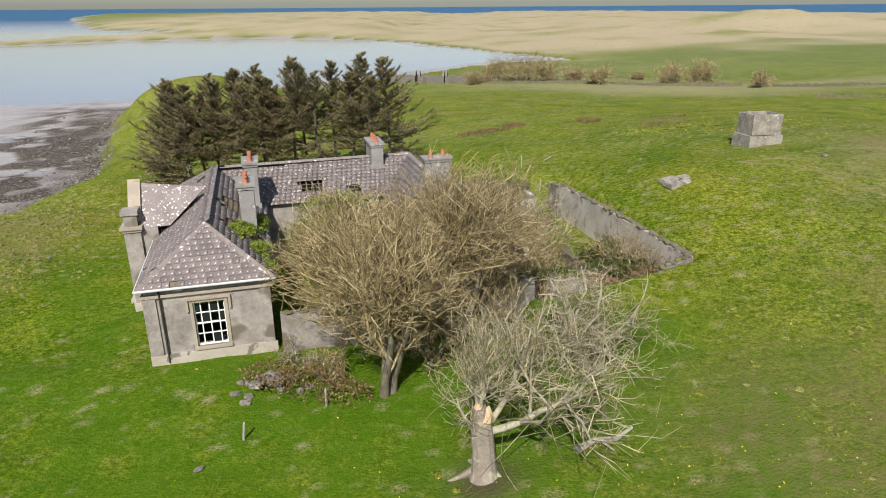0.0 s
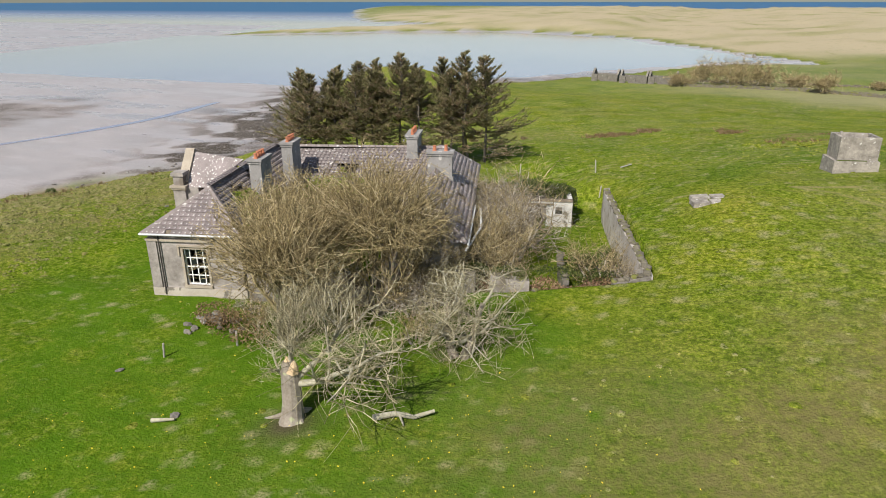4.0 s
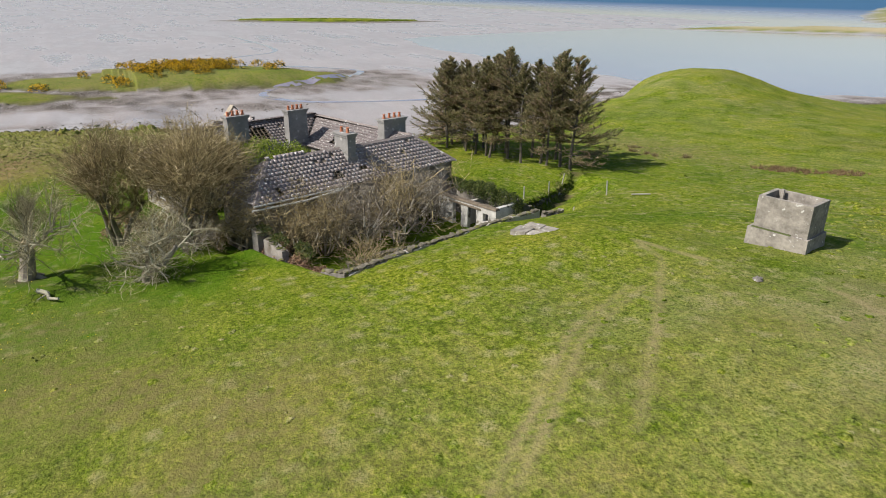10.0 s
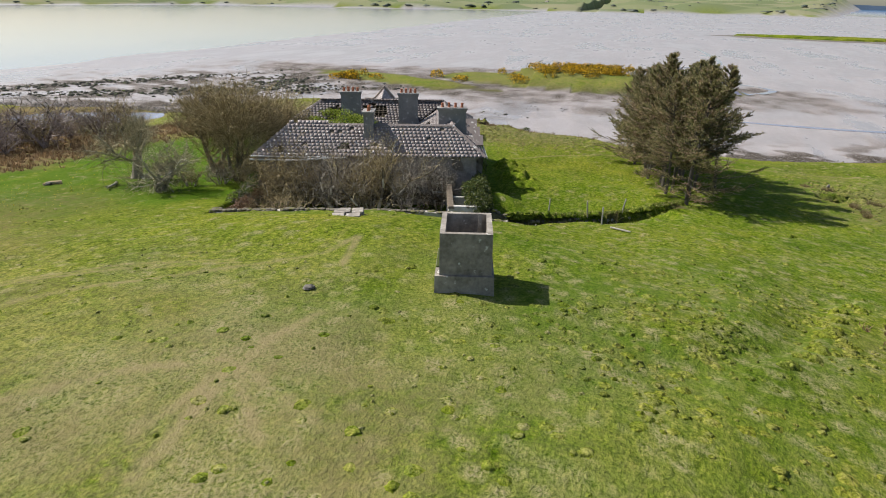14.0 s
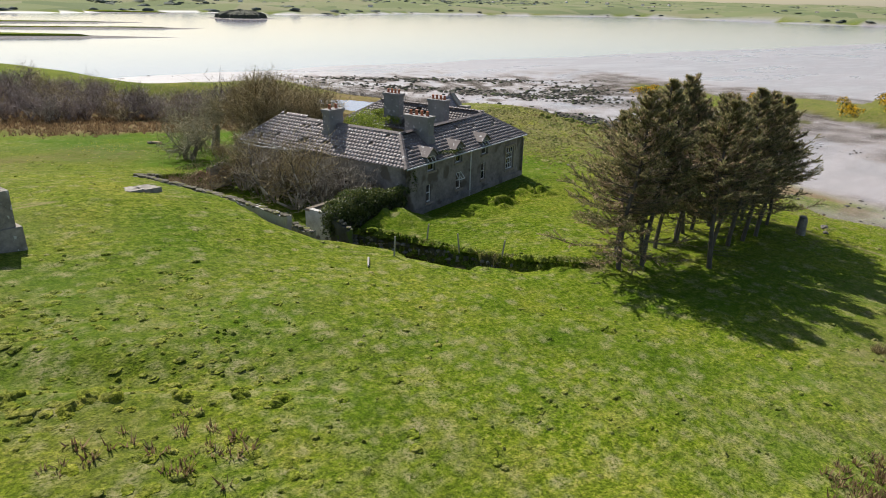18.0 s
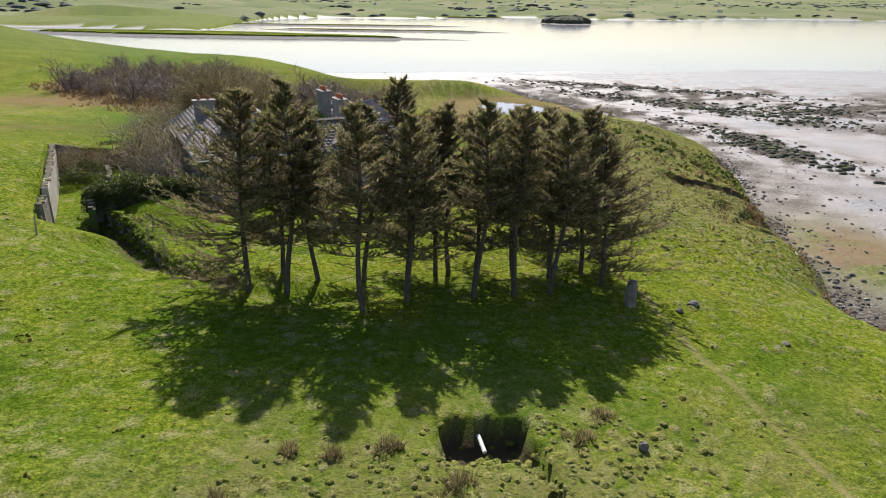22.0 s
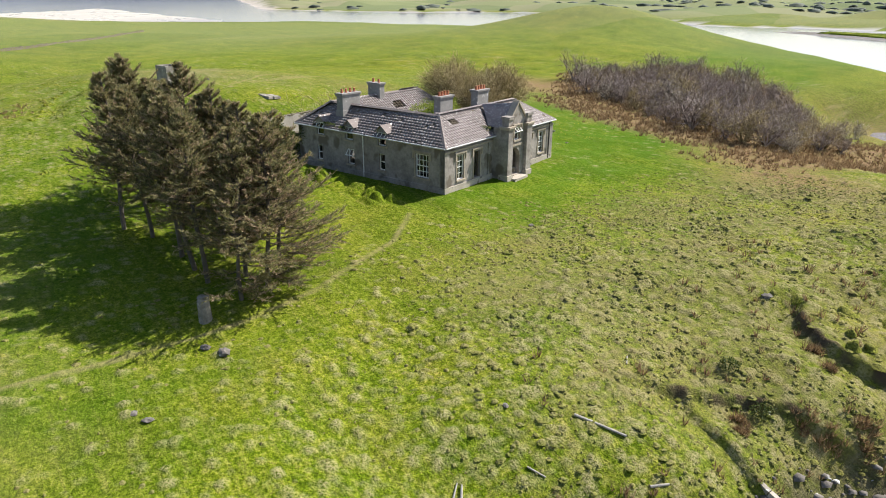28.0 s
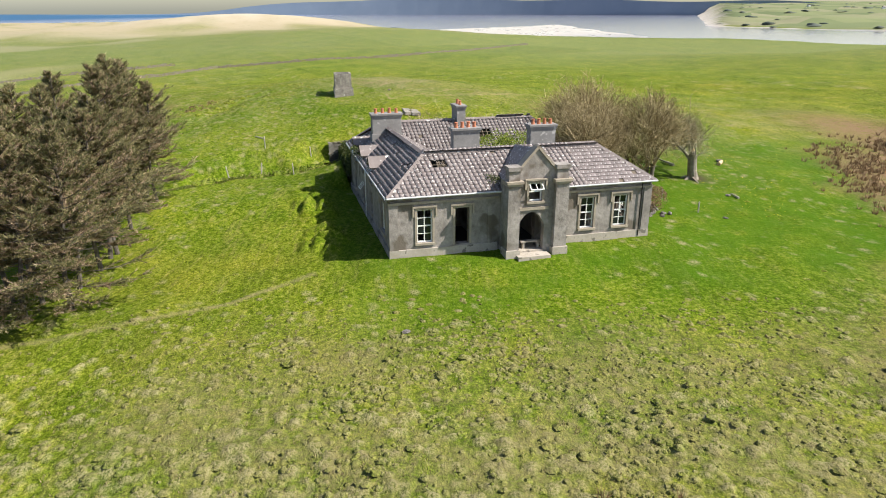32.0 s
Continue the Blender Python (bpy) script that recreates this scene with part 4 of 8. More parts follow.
# the tall doorway beside it has lost its sashes
c, w, a, b_ = DOOR_W
dm = pose(0.25, c, 0, 0, 0, 90)
door = part("doorway", turned(Geo().box(-w / 2, -0.3, a, -w / 2 + 0.06, -0.15, b_).box(w / 2 - 0.06, -0.3, a, w / 2, -0.15, b_).box(-w / 2 + 0.06, -0.3, b_ - 0.06, w / 2 - 0.06, -0.15, b_), dm), M_TIMBER, house, "empty opening with bare timber frame")
part("surround", turned(Geo().box(-w / 2 - 0.14, 0.002, a, -w / 2, 0.05, b_ + 0.12).box(w / 2, 0.002, a, w / 2 + 0.14, 0.05, b_ + 0.12).box(-w / 2, 0.002, b_, w / 2, 0.05, b_ + 0.12), dm), M_TRIM, door)
part("hood_mould", turned(Geo().box(-w / 2 - 0.3, 0.002, b_ + 0.16, w / 2 + 0.3, 0.13, b_ + 0.27).box(-w / 2 - 0.3, 0.002, b_ - 0.42, -w / 2 - 0.19, 0.11, b_ + 0.16).box(w / 2 + 0.19, 0.002, b_ - 0.42, w / 2 + 0.3, 0.11, b_ + 0.16), dm), M_TRIM, door)
window(house, pose(3.05, 0.25, 0, 0, 0, 180), 1.45, 0.62, 2.95, 4, 4, split=[0, 0.2, 0.5, 0.8, 1], glass=0.35, seed=9)
c, w, a, b_ = WIN_N[0]
window(house, pose(c, HL - 0.25, 0), w, a, b_, 4, 4, split=[0, 0.22, 0.5, 0.78, 1], glass=0.4, hood=True, seed=10)
window(house, pose(WIN_N[1][0], HL - 0.25, 0), 0.72, 0.88, 2.4, 1, 2, glass=0.5, surround=None, hood=False, seed=11)
window(house, pose(WIN_N[2][0], HL - 0.25, 0), 0.85, 0.85, 2.3, 1, 2, ajar=38, glass=0.4, surround=None, hood=False, seed=12)
window(house, pose(WIN_N[3][0], HL - 0.25, 0), 0.68, 0.66, 2.12, 1, 2, glass=0.0, surround=None, hood=False, seed=13)
for k, (a, c, z0, z1) in enumerate(EAST_HOLES):
    if k != 2:
        window(house, pose(HW - 0.25, HL - 0.25 - (a + c) / 2, 0, 0, 0, -90), c - a, z0, z1, 2, 2, glass=0.2, surround=None, hood=False, seed=14 + k)

# ---- roof ----
E0, E1, E2 = HW - EAST, HW, HW - EAST / 2
PLANES = {
    "south_hip": [(0, 0, EAVE), (WING, 0, EAVE), (WING / 2, 3.1, RIDGE)],
    "front_slope": [(0, HL, EAVE), (0, 0, EAVE), (WING / 2, 3.1, RIDGE), (WING / 2, HL - 3.1, RIDGE)],
    "court_slope_west": [(WING, 0, EAVE), (WING, HL - WING, EAVE), (WING / 2, HL - 3.1, RIDGE), (WING / 2, 3.1, RIDGE)],
    "north_slope": [(HW, HL, EAVE), (0, HL, EAVE), (WING / 2, HL - 3.1, RIDGE), (E2, HL - 2.6, RIDGE)],
    "court_slope_north": [(WING, HL - WING, EAVE), (E0, HL - WING, EAVE), (E2, HL - 2.6, RIDGE), (WING / 2, HL - 3.1, RIDGE)],
    "east_slope": [(HW + 0.15, 0.1, EAVE), (HW, HL, EAVE), (E2, HL - 2.6, RIDGE), (E2, 2.65, RIDGE)],
    "court_slope_east": [(E0, HL - WING, EAVE), (E0, 0.1, EAVE), (E2, 2.65, RIDGE), (E2, HL - 2.6, RIDGE)],
    "east_hip": [(E0, 0.1, EAVE), (HW + 0.15, 0.1, EAVE), (E2, 2.65, RIDGE)],
}
# holes in the tiling: along the eave, up the slope, half width, half height
GAPS = {"front_slope": [(3.9, 2.55, 0.5, 0.3), (4.25, 2.75, 0.3, 0.3)], "east_slope": [(7.2, 1.0, 0.4, 0.22), (9.6, 1.25, 0.3, 0.2), (2.2, 0.7, 0.2, 0.2)],
        "court_slope_west": [(5.0, 1.7, 0.9, 1.1), (8.6, 2.2, 1.2, 0.9), (8.0, 0.9, 0.8, 0.6)], "court_slope_north": [(3.0, 1.5, 0.7, 0.5), (6.0, 1.0, 0.5, 0.4)], "court_slope_east": [(5, 1.6, 0.8, 0.6)],
        "north_slope": [(3.4, 0.3, 0.8, 0.35)]}
roof = part("roof", Geo().box(0.3, 0.3, EAVE - 0.06, 0.8, HL - 0.3, EAVE - 0.02), M_TIMBER, house, "grey-brown tile roof spotted with white lichen")
tile_geo = Geo().add([(-0.16, 0, 0.012), (0.16, 0, 0.012), (0.16, 0.36, 0), (-0.16, 0.36, 0), (-0.16, 0, 0.045), (0.16, 0, 0.045), (0.16, 0.36, 0.014), (-0.16, 0.36, 0.014)],
                     [(4, 5, 6, 7), (0, 1, 5, 4), (1, 2, 6, 5), (2, 3, 7, 6), (3, 0, 4, 7)])
tile_mesh = bpy.data.meshes.new("tile")
tile_mesh.from_pydata(tile_geo.v, [], tile_geo.f)
tile_mesh.materials.append(M_TILE)
TV, TF = np.array(tile_geo.v), np.array(tile_geo.f)
rng = np.random.RandomState(4)
single_tiles = []
for name, corners in PLANES.items():
    c = [Vector(p) for p in corners]
    e = (c[1] - c[0])
    run = e.length
    e = e / run
    nrm = (c[1] - c[0]).cross(c[2] - c[0]).normalized()
    up = nrm.cross(e)
    flat2 = [((p - c[0]).dot(e), (p - c[0]).dot(up)) for p in c]
    top = max(y for _, y in flat2)
    gaps = GAPS.get(name, [])

    def span(y):
        xs = []
        for (ax, ay), (bx, by) in zip(flat2, flat2[1:] + flat2[:1]):
            if (ay - y) * (by - y) <= 0 and abs(by - ay) > 1e-6:
                xs.append(ax + (bx - ax) * (y - ay) / (by - ay))
        return (min(xs), max(xs)) if len(xs) > 1 else (0, 0)

    all_v, all_f, count = [], [], 0
    deck = Geo()
    rows = int(top / 0.335)
    for r in range(rows + 1):
        y0 = r * 0.335
        lo, hi = span(min(y0 + 0.17, top - 0.02))
        if hi - lo < 0.1:
            continue
        x = lo + (0.16 if r % 2 else 0.0)
        cells = np.arange(lo, hi, 0.335)
        for q in cells:
            mid, wide = q + min(0.335, hi - q) / 2, min(0.335, hi - q)
            lost = any(abs(mid - gx0) < gw and abs(y0 + 0.17 - gy0) < gh * (0.7 + 0.5 * rng.rand()) for gx0, gy0, gw, gh in gaps)
            y1 = min(y0 + 0.335, top)
            if not lost:
                dk = [c[0] + e * (mid - wide / 2) + up * y0 - nrm * 0.03, c[0] + e * (mid + wide / 2) + up * y0 - nrm * 0.03, c[0] + e * (mid + wide / 2) + up * y1 - nrm * 0.03, c[0] + e * (mid - wide / 2) + up * y1 - nrm * 0.03]
                deck.add(dk, [(0, 1, 2, 3)])
            if lost or rng.rand() < 0.012:
                continue
            at = c[0] + e * mid + up * (y0 - 0.03)
            tilt = rng.normal(0, 0.012)
            ee = (e + up * tilt).normalized()
            uu = nrm.cross(ee)
            lift = abs(rng.normal(0, 0.006))
            if name in ("south_hip", "front_slope") and wide > 0.33 and at.y < 5.2 and len(single_tiles) < 300:
                m4 = Matrix(((ee.x, uu.x, nrm.x, at.x), (ee.y, uu.y, nrm.y, at.y), (ee.z, uu.z, nrm.z, at.z + lift), (0, 0, 0, 1)))
                single_tiles.append(m4)
                continue
            sx = (wide - 0.012) / 0.32
            P = np.array(at) + TV[:, :1] * sx * np.array(ee) + TV[:, 1:2] * np.array(uu) + (TV[:, 2:3] + lift) * np.array(nrm)
            all_v.append(P)
            all_f.append(TF + count * 8)
            count += 1
    sl = part(name.split("_west")[0].split("_north")[0].split("_east")[0] if name.startswith("court") else name, deck, M_TIMBER, roof)
    tiles = merged_arrays("tiles", np.concatenate(all_v), np.concatenate(all_f), M_TILE, roof)
    tagged(tiles, "overlapping grey tiles with white lichen", kind="stuff")
    # rafters below the gaps
    for gx0, gy0, gw, gh in gaps:
        for k in range(int(gw * 2 / 0.4) + 2):
            x = gx0 - gw + k * 0.4
            a_, b2 = c[0] + e * x + up * max(0.05, gy0 - gh - 0.2), c[0] + e * x + up * min(top - 0.05, gy0 + gh + 0.2)
            if a_.x and (b2 - a_).length > 0.2:
                part("rafter", Geo().slab([a_ - nrm * 0.06, a_ + e * 0.06 - nrm * 0.06, b2 + e * 0.06 - nrm * 0.06, b2 - nrm * 0.06], 0.1, nrm), M_TIMBER, roof)
        for k in range(int(gh * 2 / 0.335) + 1):
            y = gy0 - gh + k * 0.335
            a_, b2 = c[0] + e * (gx0 - gw - 0.1) + up * y, c[0] + e * (gx0 + gw + 0.1) + up * y
            part("batten", Geo().slab([a_ - nrm * 0.02, b2 - nrm * 0.02, b2 + up * 0.04 - nrm * 0.02, a_ + up * 0.04 - nrm * 0.02], 0.03, nrm), M_TIMBER, roof)


def ridge_line(a, c, width=0.2):
    """Angled ridge tiles laid end to end along a hip or ridge."""
    a, c = Vector(a), Vector(c)
    d = c - a
    k = max(2, int(d.length / 0.45))
    d.normalize()
    across = d.cross(Vector((0, 0, 1))).normalized()
    upw = across.cross(d)
    step_ = (c - a).length / k
    for i in range(k):
        p, q = a + d * (i * step_ + 0.008), a + d * ((i + 1) * step_ - 0.008)
        w = width * (0.95 + 0.1 * ((i * 7) % 5) / 5)
        g = Geo().add([p - across * w - upw * 0.05, p + upw * 0.09, p + across * w - upw * 0.05, q - across * w - upw * 0.05, q + upw * 0.085, q + across * w - upw * 0.05, p - upw * 0.02, q - upw * 0.02],
                      [(0, 3, 4, 1), (1, 4, 5, 2), (0, 1, 6), (1, 2, 6), (3, 7, 4), (4, 7, 5)])
        part("ridge_tile", g, M_RIDGE, roof)


R1, R2, R3, R4 = (WING / 2, 3.1, RIDGE), (WING / 2, HL - 3.1, RIDGE), (E2, HL - 2.6, RIDGE), (E2, 2.65, RIDGE)
for a, c in ((R1, R2), (R2, R3), (R3, R4), ((0, 0, EAVE), R1), ((WING, 0, EAVE), R1), ((0, HL, EAVE), R2), ((HW, HL, EAVE), R3), ((HW + 0.15, 0.1, EAVE), R4), ((E0, 0.1, EAVE), R4)):
    ridge_line(a, c)
# gutters and pipes
for a, c in (((-0.06, -0.06, 3.9), (-0.06, 7.6, 3.9)), ((-0.06, 11.2, 3.9), (-0.06, HL, 3.9)), ((-0.06, -0.06, 3.9), (WING + 0.05, -0.06, 3.9)), ((0, HL + 0.06, 3.9), (HW, HL + 0.06, 3.9)), ((HW + 0.22, 0, 3.9), (HW + 0.2, 7.6, 3.84))):
    part("gutter", Geo().tube([a, c], [0.065, 0.065], 8), M_GUTTER, house, "pale grey eaves gutter")
part("downpipe", Geo().tube([(9.8, HL - 0.16, 3.9), (9.8, HL - 0.16, -0.3)], [0.05, 0.05], 8), M_WHITE, house, "white plastic downpipe")
part("downpipe", Geo().tube([(0.13, 0.95, 3.9), (0.13, 0.95, 0.0)], [0.045, 0.045], 8), M_DARK, house, "dark iron downpipe")
part("downpipe", Geo().tube([(0.95, 0.13, 3.9), (0.95, 0.13, 0.0)], [0.045, 0.045], 8), M_DARK, house, "dark iron downpipe")
part("fallen_gutter", Geo().tube([(HW + 0.1, -0.1, 3.6), (HW + 0.8, 3.6, 3.75), (HW + 0.6, 6.8, 3.9)], [0.07, 0.07, 0.07], 8), M_GUTTER, house, "pale gutter hanging loose")

# ---- chimneys ----
def chimney(u0, v0, u1, v1, base, top, pots, along_v, label):
    ch = part("chimney", Geo().box(u0 + 0.06, v0 + 0.06, base, u1 - 0.06, v1 - 0.06, top - 0.3), M_RENDER, house, label)
    part("cap", Geo().box(u0 + 0.0, v0 + 0.0, top - 0.298, u1, v1, top - 0.14).box(u0 - 0.06, v0 - 0.06, top - 0.138, u1 + 0.06, v1 + 0.06, top), M_RENDER, ch, "projecting stone cap")
    part("flashing", Geo().box(u0 - 0.02, v0 - 0.02, base, u1 + 0.02, v1 + 0.02, base + 0.9), M_RENDER, ch)
    for k in range(pots):
        f = (k + 0.5) / pots
        x, y = ((u0 + u1) / 2, v0 + 0.12 + (v1 - v0 - 0.24) * f) if along_v else (u0 + 0.12 + (u1 - u0 - 0.24) * f, (v0 + v1) / 2)
        h = 0.36 + 0.05 * ((k * 3) % 4) / 4
        part("pot", Geo().tube([(x, y, top + 0.002), (x, y, top + 0.08), (x, y, top + h - 0.08), (x, y, top + h - 0.06), (x, y, top + h)], [0.15, 0.125, 0.1, 0.125, 0.12], 10), M_POT, ch, "terracotta chimney pot")


chimney(13.55, 14.8, 14.5, 17.25, 4.6, 7.1, 4, True, "wide grey rendered chimney stack across the ridge")
chimney(5.0, 11.0, 5.9, 13.0, 3.6, 7.15, 4, True, "grey rendered chimney stack above the courtyard")
chimney(4.75, 5.4, 5.65, 7.4, 3.6, 7.2, 4, True, "grey rendered chimney stack above the courtyard")
chimney(15.9, 8.75, 17.7, 9.6, 4.6, 7.2, 2, False, "plain grey chimney stack on the east wing")

# ---- dormers on the north wall ----
for k, c in enumerate(DORMERS):
    y1 = HL - 0.25
    dor = part("dormer", Geo().box(c - 0.62, y1 - 0.35, 3.1, c - 0.5, y1 + 0.04, 4.45).box(c + 0.5, y1 - 0.35, 3.1, c + 0.62, y1 + 0.04, 4.45).box(c - 0.5, y1 - 0.35, 4.38, c + 0.5, y1 + 0.04, 4.46)
               .add([(c - 0.62, y1 + 0.04, 4.46), (c + 0.62, y1 + 0.04, 4.46), (c, y1 + 0.04, 4.95), (c - 0.62, y1 - 0.3, 4.46), (c + 0.62, y1 - 0.3, 4.46), (c, y1 - 0.3, 4.95)], [(0, 1, 2), (5, 4, 3), (0, 3, 4, 1)]), M_RENDER, house, "small gabled dormer rising from the wall head")
    back = y1 - 1.75
    for sgn in (-1, 1):
        part("dormer_roof", Geo().slab([(c, y1 + 0.2, 5.05), (c + sgn * 0.82, y1 + 0.2, 4.38), (c + sgn * 0.82, y1 - 0.55, 4.38), (c, back, 5.05)], 0.07, (sgn * 0.63, 0, 0.77)), M_RIDGE, dor, "pale lichened slate slope")
        part("cheek", Geo().slab([(c + sgn * 0.6, y1 - 0.3, 4.45), (c + sgn * 0.6, y1 - 0.3, 4.0), (c + sgn * 0.6, y1 - 1.0, 4.45)], 0.08, (sgn, 0, 0)), M_RENDER, dor)
    window(dor, pose(c, y1, 0), 1.0, 3.15, 4.36, 1, 2, ajar=(42, 40, 30)[k], glass=0.3, surround=None, hood=False, sill=True, seed=30 + k)

# ---- porch ----
porch = part("porch", Geo().box(-1.0, 7.35, -0.6, 0.25, 7.75, 4.7).box(-1.0, 10.75, -0.6, 0.25, 11.15, 4.7), M_STONE, house, "gabled entrance porch with arched doorway")
PF = -1.12
arch = Geo()
ring = [(10.15 - 0.0, 0.0)]
steps_ = 12
pts = []
for i in range(steps_ + 1):
    t = i / steps_
    yy = 8.62 + 1.78 * t
    zz = 1.85 + 0.85 * (1 - abs(2 * t - 1) ** 2.3)
    pts.append((yy, zz))
# the gable wall in strips beside, over the arch and round the upper window
def gable_top(y):
    return 6.75 - abs(y - 9.25) * 1.12


arch.box(PF, 7.7, -0.6, PF + 0.45, 8.62, 3.0).box(PF, 10.4, -0.6, PF + 0.45, 10.8, 3.0)
for (ya, za), (yb, zb) in zip(pts, pts[1:]):
    arch.add([(PF, ya, za), (PF, yb, zb), (PF, yb, 3.0), (PF, ya, 3.0), (PF + 0.45, ya, za), (PF + 0.45, yb, zb), (PF + 0.45, yb, 3.0), (PF + 0.45, ya, 3.0)], [(0, 3, 2, 1), (4, 5, 6, 7), (0, 1, 5, 4)])
part("gable_wall", arch, M_STONE, porch, "weathered wall pierced by a low pointed arch")
gab = Geo()
for y0, y1 in ((7.75, 8.85), (9.75, 10.75)):
    gab.add([(PF, y0, 3.0), (PF, y1, 3.0), (PF, y1, gable_top(y1)), (PF, y0, gable_top(y0)), (PF + 0.45, y0, 3.0), (PF + 0.45, y1, 3.0), (PF + 0.45, y1, gable_top(y1)), (PF + 0.45, y0, gable_top(y0))],
            [(0, 3, 2, 1), (4, 5, 6, 7), (3, 7, 6, 2), (0, 4, 7, 3), (1, 2, 6, 5)])
gab.box(PF, 8.85, 3.0, PF + 0.45, 9.75, 3.42)
gab.add([(PF, 8.85, 4.62), (PF, 9.75, 4.62), (PF, 9.75, gable_top(9.75)), (PF, 9.25, 6.75), (PF, 8.85, gable_top(8.85)), (PF + 0.45, 8.85, 4.62), (PF + 0.45, 9.75, 4.62), (PF + 0.45, 9.75, gable_top(9.75)), (PF + 0.45, 9.25, 6.75), (PF + 0.45, 8.85, gable_top(8.85))],
        [(0, 4, 3, 2, 1), (5, 6, 7, 8, 9), (0, 1, 6, 5)])
part("gable_wall", gab, M_STONE, porch)
window(porch, pose(PF, 9.3, 0, 0, 0, 90), 0.9, 3.42, 4.62, 1, 2, ajar=50, glass=0.2, seed=41)
part("string_course", Geo().box(PF - 0.1, 8.4, 2.86, PF - 0.003, 10.4, 3.05), M_TRIM, porch)
for y0, y1 in ((10.38, 11.3), (7.1, 8.1)):
    pil = part("pillar", Geo().box(-1.48, y0 + 0.06, -0.6, -0.62, y1 - 0.06, 4.55), M_STONE, porch, "tall square corner pillar with moulded cap")
    part("pillar_base", Geo().box(-1.58, y0 - 0.02, -0.6, -0.56, y1 + 0.02, 0.35), M_PLINTH, pil)
    part("pillar_cap", Geo().box(-1.56, y0 - 0.02, 4.552, -0.56, y1 + 0.02, 4.7).box(-1.64, y0 - 0.1, 4.702, -0.5, y1 + 0.1, 4.86), M_TRIM, pil, "stepped sandstone cap")
    part("pillar_block", Geo().box(-1.4, y0 + 0.1, 4.862, -0.7, y1 - 0.1, 5.5).box(-1.5, y0 + 0.02, 5.502, -0.62, y1 - 0.02, 5.75), M_STONE, pil, "square block finial")
for sgn in (-1, 1):
    ye = 9.25 + sgn * 1.72
    part("coping", Geo().slab([(PF - 0.1, 9.25, 7.02), (PF - 0.1, ye, 5.1), (PF + 0.55, ye, 5.1), (PF + 0.55, 9.25, 7.02)], 0.16, (0, sgn * 0.745, 0.667)), M_TRIM, porch, "sloping stone coping")
    part("porch_roof", Geo().slab([(PF + 0.5, 9.25, 6.78), (PF + 0.5, ye + sgn * 0.1, 4.7), (0.9, ye + sgn * 0.1, 4.7), (2.9, 9.25, 6.3)], 0.08, (0, sgn * 0.76, 0.65)), M_TILE, porch, "steep tiled slope, slipped and mossy")
part("step", Geo().box(-2.0, 8.4, -0.5, -1.15, 10.6, 0.02).box(-1.15, 8.6, -0.5, 0.3, 10.4, 0.12), M_PLINTH, porch, "broken stone doorstep")
part("bench", Geo().box(-0.75, 8.55, 0.55, -0.45, 10.0, 0.63).box(-0.7, 8.7, 0.12, -0.5, 8.85, 0.55).box(-0.7, 9.7, 0.12, -0.5, 9.85, 0.55), M_PLINTH, porch, "fallen pale slab inside the arch")
for m4 in single_tiles:
    t = new("tile", tile_mesh)
    t.parent = roof
    t.matrix_local = m4


# ---- plants: builders ----
def prisms(P0, P1, R0, R1, sides=3):
    """Tapered prisms for arrays of segments: vertices and quads."""
    P0, P1, R0, R1 = np.asarray(P0, float), np.asarray(P1, float), np.asarray(R0, float), np.asarray(R1, float)
    d = P1 - P0
    d = d / (np.linalg.norm(d, axis=1, keepdims=True) + 1e-9)
    ref = np.where(np.abs(d[:, 2:3]) > 0.8, np.array([[1.0, 0, 0]]), np.array([[0, 0, 1.0]]))
    a = np.cross(d, ref)
    a = a / np.linalg.norm(a, axis=1, keepdims=True)
    c = np.cross(d, a)
    t = np.arange(sides) * 2 * math.pi / sides
    ring = a[:, None] * np.cos(t)[None, :, None] + c[:, None] * np.sin(t)[None, :, None]
    V = np.concatenate([P0[:, None] + ring * R0[:, None, None], P1[:, None] + ring * R1[:, None, None]], 1)
    j = np.arange(sides)
    q = np.stack([j, (j + 1) % sides, sides + (j + 1) % sides, sides + j], -1)
    F = (np.arange(len(P0)) * 2 * sides)[:, None, None] + q[None]
    return V.reshape(-1, 3), F.reshape(-1, 4)


def blades(base, tip, width, rs, ragged=0.5):
    """Flat tapering blades as triangles, each a piece of its own."""
    d = tip - base
    s = np.cross(d, np.array([0.0, 0.0, 1.0]) + rs.normal(size=d.shape) * ragged)
    s = s / (np.linalg.norm(s, axis=1, keepdims=True) + 1e-9) * (width[:, None] / 2)
    V = np.stack([base - s, base + s, tip], 1).reshape(-1, 3)
    return V, np.arange(len(V)).reshape(-1, 3)


def leaves(centre, size, rs):
    """Small four-cornered leaves turned every way."""
    n = len(centre)
    a = rs.normal(size=(n, 3))
    a = a / np.linalg.norm(a, axis=1, keepdims=True)
    c = np.cross(a, rs.normal(size=(n, 3)))
    c = c / np.linalg.norm(c, axis=1, keepdims=True)
    s = size[:, None] if np.ndim(size) else size
    V = np.stack([centre - a * s, centre + c * s * 0.6, centre + a * s, centre - c * s * 0.6], 1).reshape(-1, 3)
    return V, np.arange(len(V)).reshape(-1, 4)


